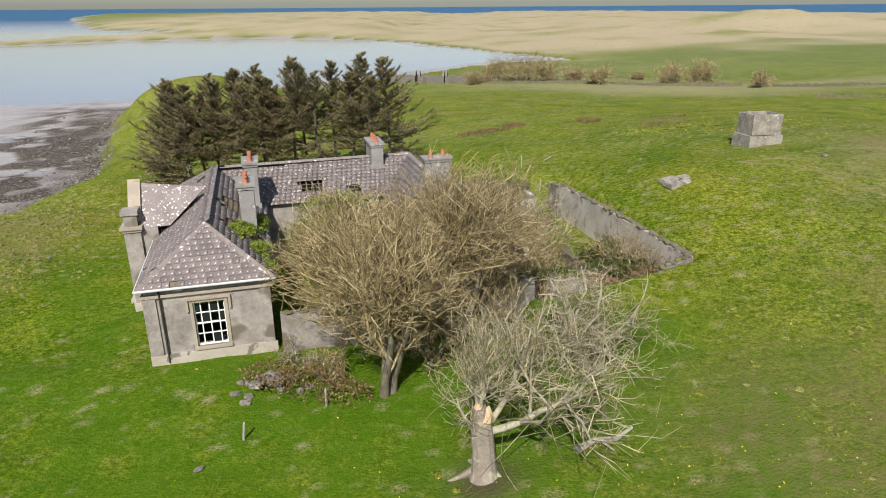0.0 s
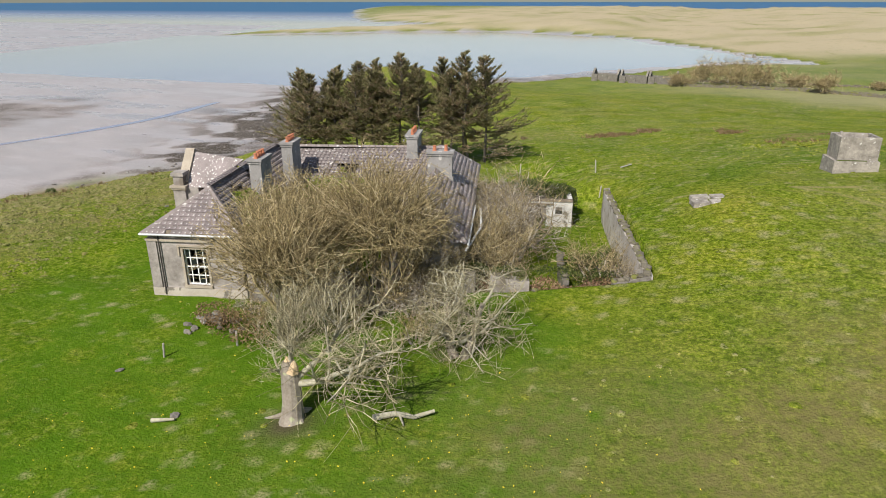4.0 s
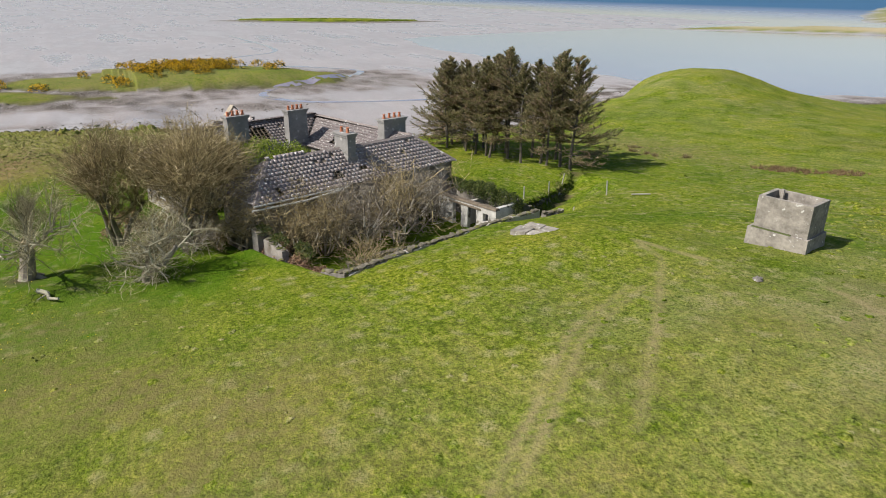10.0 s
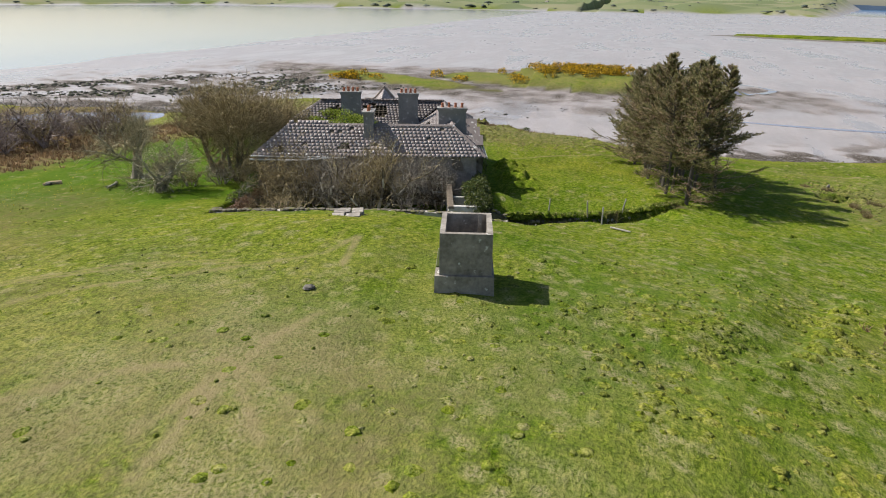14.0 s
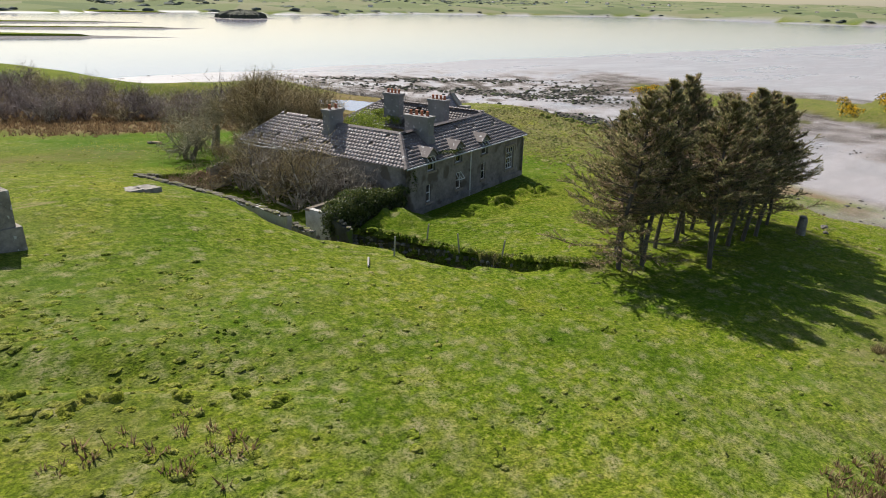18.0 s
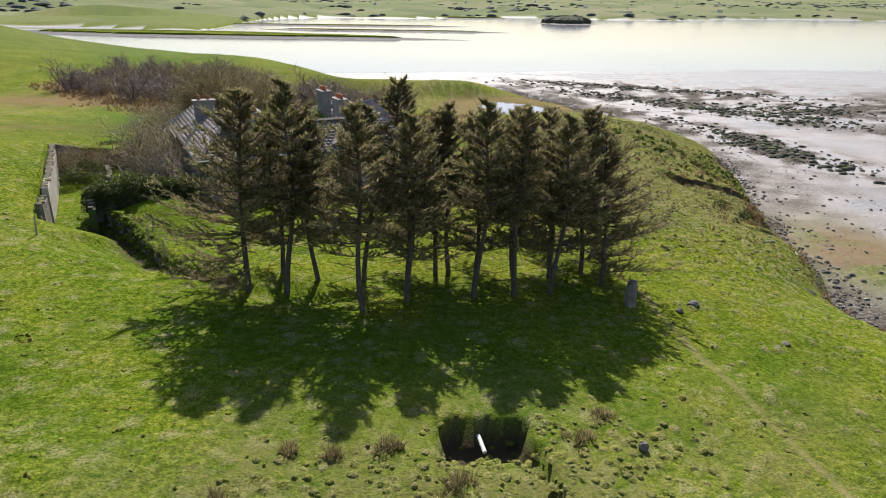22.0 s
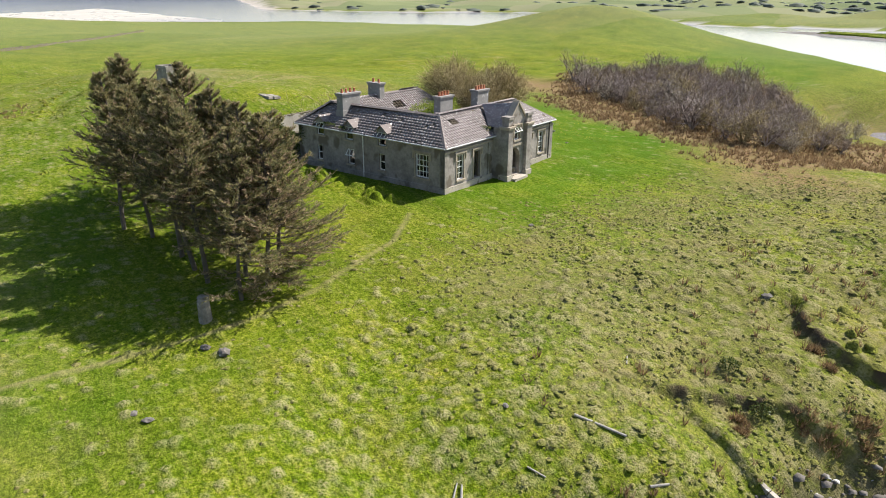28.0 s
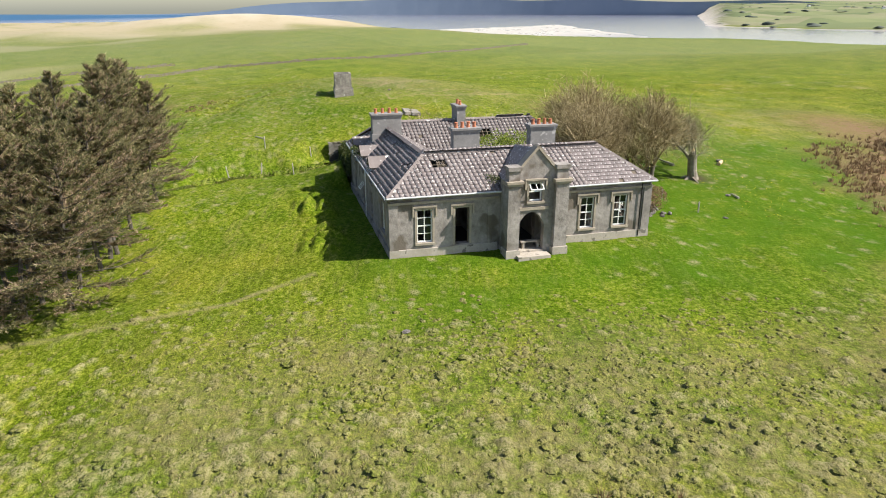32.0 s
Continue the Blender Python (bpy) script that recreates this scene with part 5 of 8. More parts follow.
class Wood:
    """Grows limbs as segments, sorted by thickness into trunk, branch and twig."""

    def __init__(self, seed):
        self.r = random.Random(seed)
        self.segs = []
        self.tips = []

    def grow(self, p, d, length, radius, level, kids, spread=0.75, rise=0.12, wiggle=0.16, shrink=0.62, start=0.3, steps=4, dome=None):
        r = self.r
        p, d = Vector(p), Vector(d).normalized()
        pts = [p.copy()]
        for i in range(steps):
            d = (d + Vector((r.gauss(0, wiggle), r.gauss(0, wiggle), r.gauss(0, wiggle) + rise))).normalized()
            q = p + d * (length / steps)
            if dome:
                c, rad = dome
                o = Vector(((q.x - c[0]) / rad[0], (q.y - c[1]) / rad[1], (q.z - c[2]) / rad[2]))
                if o.length > 1.0 and i > 0:
                    break
            r0, r1 = radius * (1 - 0.55 * i / steps), radius * (1 - 0.55 * (i + 1) / steps)
            self.segs.append((tuple(p), tuple(q), r0, r1, level))
            p = q
            pts.append(p.copy())
        if level == 0 or not kids:
            self.tips.append(tuple(p))
            return
        n = kids[0]
        for k in range(n):
            f = start + (1 - start) * (k + r.random()) / n
            i = min(int(f * (len(pts) - 1)), len(pts) - 2)
            o = pts[i].lerp(pts[i + 1], f * (len(pts) - 1) - i) if len(pts) > 1 else pts[0]
            side_ = Vector((r.gauss(0, 1), r.gauss(0, 1), r.gauss(0.1, 0.7))).normalized()
            cd = (d * (1 - spread) + side_ * spread).normalized()
            self.grow(o, cd, length * shrink * r.uniform(0.75, 1.2), radius * 0.43 * r.uniform(0.8, 1.1), level - 1, kids[1:], spread, rise, wiggle * 1.15, shrink, 0.2, max(2, steps - 1), dome)

    def mesh(self, name, pick, material, parent, sides, label="", least=0.0):
        s = [g for g in self.segs if pick(g)]
        if not s:
            return None
        V, F = prisms([g[0] for g in s], [g[1] for g in s], [max(g[2], least) for g in s], [max(g[3], least) for g in s], sides)
        return merged_arrays(name, V, F, material, parent, label)


def bare_tree(name, x, y, seed, stems, kids, length, radius, lean=0.35, rise=0.12, shrink=0.62, dome=None, twig=M_TWIG, limb=M_LIMB, bark=M_BARK, buds=0, label="", least=0.007, turn=0, spread=0.75, wiggle=0.16, group="", fill=0):
    root = new(name)
    root.matrix_world = pose(x, y, ground_z(x, y) - 0.1, 0, 0, turn)
    tagged(root, label, "tree", group)
    w = Wood(seed)
    level = len(kids)
    for k in range(stems):
        a = 6.283 * k / stems + w.r.uniform(-0.5, 0.5)
        t = lean * (w.r.uniform(0.4, 1.1) if stems > 1 else w.r.uniform(0, 0.3))
        before = len(w.segs)
        w.grow((0.25 * math.cos(a) * (stems > 1), 0.25 * math.sin(a) * (stems > 1), 0), (math.cos(a) * t, math.sin(a) * t, 1), length * w.r.uniform(0.85, 1.1), radius * w.r.uniform(0.75, 1.1), level, kids, spread, rise, wiggle, shrink, 0.3, 5, dome)
        own = [g for g in w.segs[before:] if g[4] == level]
        V, F = prisms([g[0] for g in own], [g[1] for g in own], [g[2] for g in own], [g[3] for g in own], 8)
        merged_arrays("trunk" if stems < 3 else "stem", V, F, bark, root)
    if dome and fill:
        r = w.r
        c, rad = dome
        for _ in range(fill):
            a, e_ = r.uniform(0, 6.283), math.asin(r.uniform(-0.05, 1.0))
            n_ = Vector((math.cos(a) * math.cos(e_), math.sin(a) * math.cos(e_), math.sin(e_)))
            k_ = r.uniform(0.72, 1.06) * (1 + 0.1 * math.sin(3 * a + seed) * math.cos(2.5 * e_ + seed))
            end = Vector((c[0] + n_.x * rad[0] * k_, c[1] + n_.y * rad[1] * k_, c[2] + n_.z * rad[2] * k_))
            start_ = Vector((c[0], c[1], c[2] * 0.75)).lerp(end, r.uniform(0.45, 0.75))
            mid = start_.lerp(end, 0.5) + Vector((r.gauss(0, 0.4), r.gauss(0, 0.4), r.gauss(0.05, 0.35)))
            w.segs.append((tuple(start_), tuple(mid), 0.026, 0.017, 0))
            w.segs.append((tuple(mid), tuple(end), 0.016, 0.009, 0))
            w.tips.append(tuple(end))
            for _k in range(4):
                o = mid.lerp(end, r.uniform(-0.6, 0.9))
                q = o + (n_ * 0.35 + Vector((r.gauss(0, 0.6), r.gauss(0, 0.6), r.gauss(0.15, 0.5)))).normalized() * r.uniform(0.3, 0.75)
                w.segs.append((tuple(o), tuple(q), 0.011, 0.007, 0))
                w.tips.append(tuple(q))
    if stems < 4:
        w.mesh("limb_frame", lambda g: level - 2 <= g[4] < level, limb, root, 5)
    crown = w.mesh("crown", lambda g: g[4] < (level - 2 if stems < 4 else level), twig, root, 3, "dense bare twigs", least)
    tagged(crown, kind="stuff")
    if buds and w.tips:
        rs = np.random.RandomState(seed)
        T = np.array(w.tips)
        T = T[rs.randint(0, len(T), buds)] + rs.normal(0, 0.13, (buds, 3))
        V, F = leaves(T, rs.uniform(0.02, 0.05, buds), rs)
        tagged(merged_arrays("bud_growth", V, F, M_BUD, root, "olive-brown opening buds"), kind="stuff")
    return root


# ---- conifers ----
def pine_parts(seed, tall, bare, wide, brown):
    """One wind-shaped conifer: trunk, dead lower twigs and layered needle sprays."""
    r, rs = random.Random(seed), np.random.RandomState(seed)
    root = new("pine_tree")
    lean_x, lean_y = r.uniform(-0.05, 0.05), r.uniform(-0.05, 0.05)
    axis = [Vector((lean_x * z + 0.2 * math.sin(z * 0.6 + seed), lean_y * z + 0.12 * math.cos(z * 0.5 + seed * 2), z)) for z in np.linspace(-0.2, tall, 12)]
    part("trunk", Geo().tube(axis, [0.155 * (1 - 0.86 * i / 11) * tall / 11 + 0.015 for i in range(12)], 8), M_PINE_BARK, root, "slender dark scaly trunk")

    def on_axis(z):
        f = (z + 0.2) / (tall + 0.2) * 11
        i = min(int(f), 10)
        return axis[i].lerp(axis[i + 1], f - i)

    seg, dead, base, tip, width, brown_pick = [], [], [], [], [], []
    z = bare * tall
    lop = -1.57
    while z < tall - 0.1:
        f = (z / tall - bare) / (1 - bare)
        reach = wide * (0.7 + 1.1 * f if f < 0.22 else (1.02 - f) ** 0.9 * 1.18 + 0.02) * r.uniform(0.7, 1.15)
        for k in range(r.choice((4, 4, 5))):
            a = r.uniform(0, 6.283)
            if f < 0.25 and math.cos(a - lop) < r.uniform(-0.5, 0.8) * (1 - f):
                continue
            o = on_axis(z + r.uniform(-0.12, 0.12))
            d = Vector((math.cos(a), math.sin(a), -0.12 + 0.95 * f))
            p = o.copy()
            n = 5
            ln = reach * r.uniform(0.6, 1.15) * (1 + 0.16 * math.cos(a - lop))
            for i in range(n):
                q = p + (d + Vector((r.gauss(0, 0.06), r.gauss(0, 0.06), -0.14 + 0.15 * i))).normalized() * (ln / n)
                seg.append((tuple(p), tuple(q), 0.035 * (1 - i / n) + 0.01, 0.035 * (1 - (i + 1) / n) + 0.008))
                for j in range(5 if i else 2):
                    b0 = p.lerp(q, r.random())
                    sd = d.cross(Vector((0, 0, 1))).normalized() * r.choice((-1, 1))
                    bd = (d * r.uniform(0.4, 1.0) + sd * r.uniform(0.2, 0.9) + Vector((0, 0, r.uniform(-0.15, 0.55)))).normalized()
                    bl = (0.25 + ln * 0.2) * r.uniform(0.5, 1.25) * (1.15 - 0.5 * i / n)
                    b1 = b0 + bd * bl
                    seg.append((tuple(b0), tuple(b1), 0.012, 0.006))
                    is_brown = r.random() < brown * (1.35 - 1.0 * (i + 0.5) / n) * (1.25 - 0.6 * f)
                    if is_brown and r.random() < 0.3:
                        continue
                    m = max(3, int(bl * 17))
                    for h in range(m):
                        c0 = b0.lerp(b1, (h + 0.5) / m)
                        for _ in range(2):
                            nd = (bd * 0.95 + Vector((r.gauss(0, 0.55), r.gauss(0, 0.55), r.gauss(0.25, 0.4)))).normalized()
                            base.append(tuple(c0))
                            tip.append(tuple(c0 + nd * r.uniform(0.13, 0.28)))
                            width.append(r.uniform(0.035, 0.075))
                            brown_pick.append(is_brown)
                p = q
        z += r.uniform(0.3, 0.5) * (1.1 - 0.4 * f)
    zz = 0.8
    while zz < bare * tall + 1.0:
        o, a = on_axis(zz), r.uniform(0, 6.283)
        e = o + Vector((math.cos(a), math.sin(a), r.uniform(-0.35, 0.3))) * r.uniform(0.5, 2.0)
        dead.append((tuple(o), tuple(e), 0.02, 0.006))
        for _ in range(2):
            h = o.lerp(e, r.uniform(0.4, 0.9))
            dead.append((tuple(h), tuple(h + Vector((r.gauss(0, 0.3), r.gauss(0, 0.3), r.gauss(-0.1, 0.2)))), 0.009, 0.005))
        zz += r.uniform(0.12, 0.3)
    V, F = prisms([g[0] for g in seg], [g[1] for g in seg], [g[2] for g in seg], [g[3] for g in seg], 3)
    merged_arrays("bough_frame", V, F, M_PINE_BARK, root)
    V, F = prisms([g[0] for g in dead], [g[1] for g in dead], [g[2] for g in dead], [g[3] for g in dead], 3)
    merged_arrays("twig_tangle", V, F, M_PINE_BARK, root, "bare dead lower twigs")
    base, tip, width, bp = np.array(base), np.array(tip), np.array(width), np.array(brown_pick)
    for nm, pick, m_ in (("crown", ~bp, M_NEEDLE), ("browned_crown", bp, M_NEEDLE_BROWN)):
        if pick.sum() > 10:
            V, F = blades(base[pick], tip[pick], width[pick], rs)
            merged_arrays(nm, V, F, m_, root, "layered sprays of dark needles" if nm == "crown" else "salt-browned needle sprays")
    return root


PINES = [(-6.1, 66.9, 11.0), (-8.5, 67.2, 11.6), (-8.1, 65.2, 9.2), (-9.9, 65.8, 9.8), (-12.4, 69.5, 11.2), (-12.9, 65.3, 10.4), (-15.5, 65.2, 11.8), (-17.2, 64.1, 10.2), (-18.2, 64.0, 10.6), (-19.2, 67.5, 11.4),
         (-20.1, 63.8, 10.0), (-21.4, 67.3, 11.2), (-22.5, 63.8, 10.6), (-24.0, 67.3, 10.8), (-25.3, 62.7, 10.2), (-26.8, 64.2, 10.6), (-27.6, 66.2, 9.4), (-15.0, 68.4, 10.6), (-24.6, 64.8, 9.4)]
pine_kinds = [pine_parts(101 + k, 11.0, b_, w_, br) for k, (b_, w_, br) in enumerate(((0.22, 3.9, 0.45), (0.26, 3.6, 0.35), (0.2, 4.1, 0.55), (0.08, 4.8, 0.45), (0.06, 4.6, 0.6), (0.3, 3.3, 0.5)))]
used = set()
for k, (x, y, tall) in enumerate(PINES):
    edge_tree = x > -7 or x < -25 or y < 63.5
    which = (3, 4)[k % 2] if edge_tree else (0, 1, 2, 5)[k % 4]
    turn = (math.degrees(math.atan2(y - 66.0, x + 16.5)) + 90) if edge_tree else (k * 137) % 80 - 40
    m4 = pose(x, y, ground_z(x, y) - 0.05, 0, 0, turn)
    ob = copy_thing(pine_kinds[which], m4) if which in used else pine_kinds[which]
    used.add(which)
    ob.matrix_world = m4 @ Matrix.Diagonal((tall / 11, tall / 11, tall / 11, 1))
    tagged(ob, "wind-shaped conifer with low boughs and browned dark green crown" if edge_tree else "tall thin conifer with bare lower trunk and dark green crown", "pine tree", "pine shelterbelt")

# ---- bare broad-leaved trees ----
court = "bare trees in the courtyard"
bare_tree("bare_tree", -2.8, 25.0, 11, 3, [6, 6, 5, 4], 4.3, 0.24, 0.45, 0.2, 0.66, ((-0.3, 0.3, 4.7), (4.3, 4.0, 3.9)), M_TWIG, M_TWIG, M_BARK_DARK, 4200, "leafless sycamore with a dense domed twiggy crown", 0.009, 0, 0.56, group=court, fill=420)
bare_tree("bare_tree", 0.3, 29.3, 12, 4, [5, 6, 5, 4], 4.6, 0.2, 0.6, 0.2, 0.66, ((0.3, 0.4, 5.0), (4.8, 4.2, 4.0)), M_TWIG, M_TWIG, M_BARK_DARK, 5200, "leafless multi-stemmed sycamore with domed olive-brown crown", 0.009, 40, 0.56, group=court, fill=520)
bare_tree("bare_tree", -4.6, 30.2, 13, 3, [6, 6, 5, 4], 4.2, 0.18, 0.5, 0.2, 0.66, ((0.2, 0.5, 4.6), (3.9, 3.6, 3.9)), M_TWIG, M_TWIG, M_BARK_DARK, 3400, "leafless sycamore crowding the courtyard", 0.009, 80, 0.56, group=court, fill=360)
bare_tree("bare_tree", 2.6, 32.6, 14, 3, [5, 6, 5, 4], 3.0, 0.15, 0.6, 0.1, 0.66, ((0, 0, 3.6), (3.0, 3.0, 3.4)), M_TWIG, M_TWIG_GREY, M_BARK_DARK, 2500, "leafless thicket tree beside the east wing", 0.007, 10, 0.75, group=court)
bare_tree("bare_tree", 6.3, 25.8, 15, 2, [6, 6, 5, 4], 3.0, 0.3, 0.8, 0.09, 0.76, ((2.2, 0.6, 2.0), (5.2, 4.3, 3.0)), M_TWIG_PALE, M_LIMB, M_BARK, 0, "low spreading leafless tree with pale lichened branches", 0.0065, 0, 0.82, 0.2)
# thickets: courtyard, garden and wall foot
THICKET = [(-5.6, 26.6, 1.4, 5), (-7.2, 27.8, 1.2, 4), (-1.0, 27.6, 2.0, 6), (2.5, 29.0, 2.2, 6), (3.6, 26.8, 1.7, 5), (1.6, 34.6, 2.4, 6), (-1.0, 36.0, 2.4, 6), (-4.5, 34.0, 2.4, 6), (-6.5, 40.5, 2.6, 6), (-2.5, 39.5, 2.8, 6),
           (0.2, 31.0, 2.3, 6), (-3.2, 28.6, 2.2, 6), (4.3, 37.4, 3.0, 6), (3.4, 39.2, 2.6, 6), (2.9, 41.9, 2.6, 6), (2.6, 45.4, 3.0, 6), (11.0, 38.6, 2.0, 7), (0.9, 47.6, 2.4, 5), (5.0, 35.6, 2.6, 7), (4.6, 40.4, 3.8, 6), (3.9, 43.1, 3.7, 6), (12.4, 37.4, 1.4, 6)]
for k, (x, y, h, st) in enumerate(THICKET):
    bare_tree("bare_shrub", x, y, 200 + k, st + (1 if k > 11 else 0), [5, 5, 4] if k < 12 else [6, 5, 4], h * (1.15 if k > 11 else 0.75), 0.04 + 0.016 * h, 0.9 if k < 12 else 0.75, 0.06 if k < 12 else 0.12, 0.64, None, M_TWIG_GREY if k % 2 else M_TWIG, M_TWIG_GREY, M_TWIG_GREY, 150 if k > 11 else 500, "tangled leafless shrub of thin grey stems", 0.007, k * 50, 0.7, group="bare shrubs")


# ---- the broken tree ----
bx, by = 1.2, 19.8
broken = new("broken_tree")
broken.matrix_world = pose(bx, by, ground_z(bx, by) - 0.15)
tagged(broken, "dying old tree with a snapped thick trunk and pale limbs", "tree")
part("trunk", Geo().tube([(0.0, -0.3, -0.1), (0.0, -0.22, 0.35), (-0.02, -0.1, 1.0), (-0.08, 0.0, 1.7), (-0.14, 0.06, 2.3), (-0.2, 0.1, 2.75)], [0.62, 0.47, 0.42, 0.41, 0.36, 0.27], 12), M_BARK, broken, "thick pale peeling trunk")
part("torn_wood", Geo().tube([(0.02, 0.0, 2.35), (0.1, 0.02, 2.6), (0.14, 0.05, 2.85)], [0.3, 0.2, 0.04], 7).tube([(-0.22, 0.1, 2.7), (-0.26, 0.1, 2.95)], [0.2, 0.03], 6), M_WOOD_FRESH, broken, "fresh splintered orange-buff wood")
for k, (dx, dy) in enumerate(((0.7, -0.5), (-0.9, -0.3), (0.3, 0.8), (-0.5, 0.6))):
    part("root", Geo().tube([(dx * 0.35, dy * 0.35, 0.3), (dx, dy, 0.08), (dx * 1.7, dy * 1.5, -0.1)], [0.16, 0.1, 0.04], 6), M_BARK, broken)
bw = Wood(77)
bw.grow((0.15, 0.1, 1.75), (1, 0.15, 0.22), 3.4, 0.16, 3, [9, 8, 6], 0.7, 0.06, 0.14, 0.72, 0.25, 5)
bw.grow((0.1, 0.1, 1.95), (0.8, 0.6, 0.7), 3.0, 0.13, 3, [9, 8, 6], 0.6, 0.14, 0.14, 0.72, 0.25, 5)
bw.grow((-0.1, 0.2, 2.3), (-0.5, 0.3, 0.9), 1.7, 0.09, 3, [10, 8, 5], 0.5, 0.22, 0.12, 0.72, 0.2, 4)
bw.grow((-0.15, 0.1, 2.6), (0.05, 0.2, 1.0), 1.8, 0.09, 3, [10, 8, 5], 0.45, 0.26, 0.1, 0.7, 0.15, 4)
bw.grow((-0.2, 0.0, 1.9), (-1.0, -0.1, 0.5), 1.5, 0.07, 3, [7, 6, 4], 0.65, 0.1, 0.14, 0.7, 0.2, 4)
bw.mesh("limb_frame", lambda g: g[4] >= 2, M_LIMB, broken, 6, "pale greenish lichened limbs")
bw.mesh("crown", lambda g: g[4] < 2, M_TWIG_PALE, broken, 3, "bare pale twigs", 0.0065)


# ---- ivy, gorse and scrub ----
def leafy(name, spots, material, count, size, label, category, seed, kind="", stem=True, parent=None):
    """A leafy mound from flattened clumps (x, y, z, rx, ry, rz): leaves on and in the clumps' skins."""
    rs = np.random.RandomState(seed)
    spots = np.array(spots, float)
    area = spots[:, 3] * spots[:, 4] + spots[:, 5] * spots[:, 3]
    pick = rs.choice(len(spots), count, p=area / area.sum())
    d = rs.normal(size=(count, 3))
    d = d / np.linalg.norm(d, axis=1, keepdims=True)
    d[:, 2] = np.where(d[:, 2] < -0.3, -d[:, 2], d[:, 2])
    lump = 1 + 0.22 * np.sin(d[:, 0] * 5 + pick) * np.sin(d[:, 1] * 6 + pick * 2) + rs.normal(0, 0.1, count)
    C = spots[pick, :3] + d * spots[pick, 3:] * lump[:, None] * np.where(rs.rand(count) < 0.8, 1.0, rs.uniform(0.5, 1.0, count))[:, None]
    V, F = leaves(C, rs.uniform(0.6, 1.3, count) * size, rs)
    if parent:
        return merged_arrays(name, V, F, material, parent, label)
    root = new(name)
    merged_arrays("foliage", V, F, material, root)
    return tagged(root, label, category, kind=kind)


def at_house(u, v, z):
    x, y = from_house(u, v)
    return x, y, HOUSE_AT[2] + z


wall_ivy = [(*at_house(19.4 + 0.85 * k, 18.15, 2.15 - 0.03 * k), 0.75, 0.5, 0.5) for k in range(9)] + [(*at_house(19.6 + 1.1 * k, 18.3, 1.0), 0.7, 0.4, 0.9) for k in range(7)]
leafy("ivy_mound", wall_ivy + [(*at_house(25.5, 17.6, 2.0), 1.1, 0.9, 0.8), (*at_house(23.7, 17.5, 2.3), 1.3, 0.9, 0.8), (*at_house(21.9, 17.7, 2.2), 1.2, 0.8, 0.6), (*at_house(26.6, 17.9, 1.0), 0.5, 0.5, 1.2)], M_IVY, 17000, 0.075, "dense dark green ivy smothering the outbuilding", "ivy", 51)
leafy("ivy", [(*at_house(4.6, 4.4, 4.95), 0.8, 1.2, 0.35), (*at_house(5.4, 2.8, 4.3), 0.8, 1.0, 0.4), (*at_house(5.5, 6.4, 4.5), 0.7, 1.2, 0.5), (*at_house(6.0, 1.2, 3.6), 0.5, 0.7, 0.7)], M_FRESH, 4200, 0.07, "green ivy spilling over the collapsed roof slope", "ivy", 52)
leafy("green_shrub", [(*at_house(9.6, 6.4, 4.4), 1.7, 1.7, 1.4), (*at_house(11.0, 7.8, 4.2), 1.6, 1.6, 1.3), (*at_house(8.6, 8.2, 2.6), 1.5, 1.5, 1.3), (*at_house(10.2, 9.0, 3.4), 1.3, 1.3, 1.2), (*at_house(9.6, 7.2, 1.4), 1.8, 1.8, 1.4)], M_FRESH, 9000, 0.07, "bright yellow-green leafing shrub inside the courtyard", "shrub", 53)
leafy("ivy", [(*at_house(24.4, 0.4, 2.2), 1.3, 0.5, 0.35), (*at_house(21.6, 0.3, 2.1), 0.9, 0.5, 0.4), (*at_house(19.6, 0.4, 2.3), 0.9, 0.5, 0.35)], M_IVY, 1800, 0.06, "ragged ivy along the garden wall top", "ivy", 54)
leafy("ivy", [(*at_house(12.2, HL + 0.1, 4.2), 0.6, 0.25, 0.2), (*at_house(14.0, HL, 4.35), 0.9, 0.3, 0.2), (*at_house(1.2, 11.6, 4.5), 0.6, 0.4, 0.3), (*at_house(0.7, 11.3, 4.3), 0.4, 0.4, 0.4), (*at_house(18.2, HL - 0.3, 2.4), 0.5, 0.5, 1.6)], M_IVY, 1500, 0.06, "tufts of ivy in the broken gutters", "ivy", 55)
leafy("bracken", [(*at_house(26.4, 0.6, 0.7), 1.2, 0.7, 0.5), (*at_house(24.8, 1.0, 0.5), 1.1, 0.8, 0.4), (*at_house(27.6, 1.2, 1.0), 1.0, 0.9, 0.5)], M_RUSH, 2600, 0.08, "dead red-brown bracken behind the garden wall", "bracken", 56)
leafy("bramble", [(-8.0, 26.0, ground_z(-8, 26) + 0.5, 1.4, 0.9, 0.7), (-6.2, 25.2, ground_z(-6, 25) + 0.5, 1.5, 0.9, 0.7), (-4.6, 24.6, ground_z(-4.6, 24.6) + 0.3, 1.2, 0.8, 0.5)], M_RUSH, 2400, 0.06, "brown leafless bramble over rubble", "bramble", 57)

M_BRAMBLE = leaf_material("dark_bramble", [(0.0, (0.03, 0.022, 0.014)), (0.6, (0.085, 0.066, 0.04)), (1.0, (0.2, 0.16, 0.1))], 0.9, 0.1)
leafy("bramble", [(*at_house(20.2 + 0.5 * math.sin(k * 2.1), 1.6 + 1.25 * k, 0.7 + 0.25 * math.sin(k * 1.7)), 0.95, 0.9, 0.85) for k in range(11)], M_BRAMBLE, 9000, 0.06, "dark tangled bramble along the foot of the east wall", "bramble", 58)
M_BRIAR = leaf_material("red_briar", [(0.0, (0.09, 0.05, 0.028)), (0.5, (0.24, 0.14, 0.085)), (1.0, (0.42, 0.29, 0.18))], 0.9, 0.1)
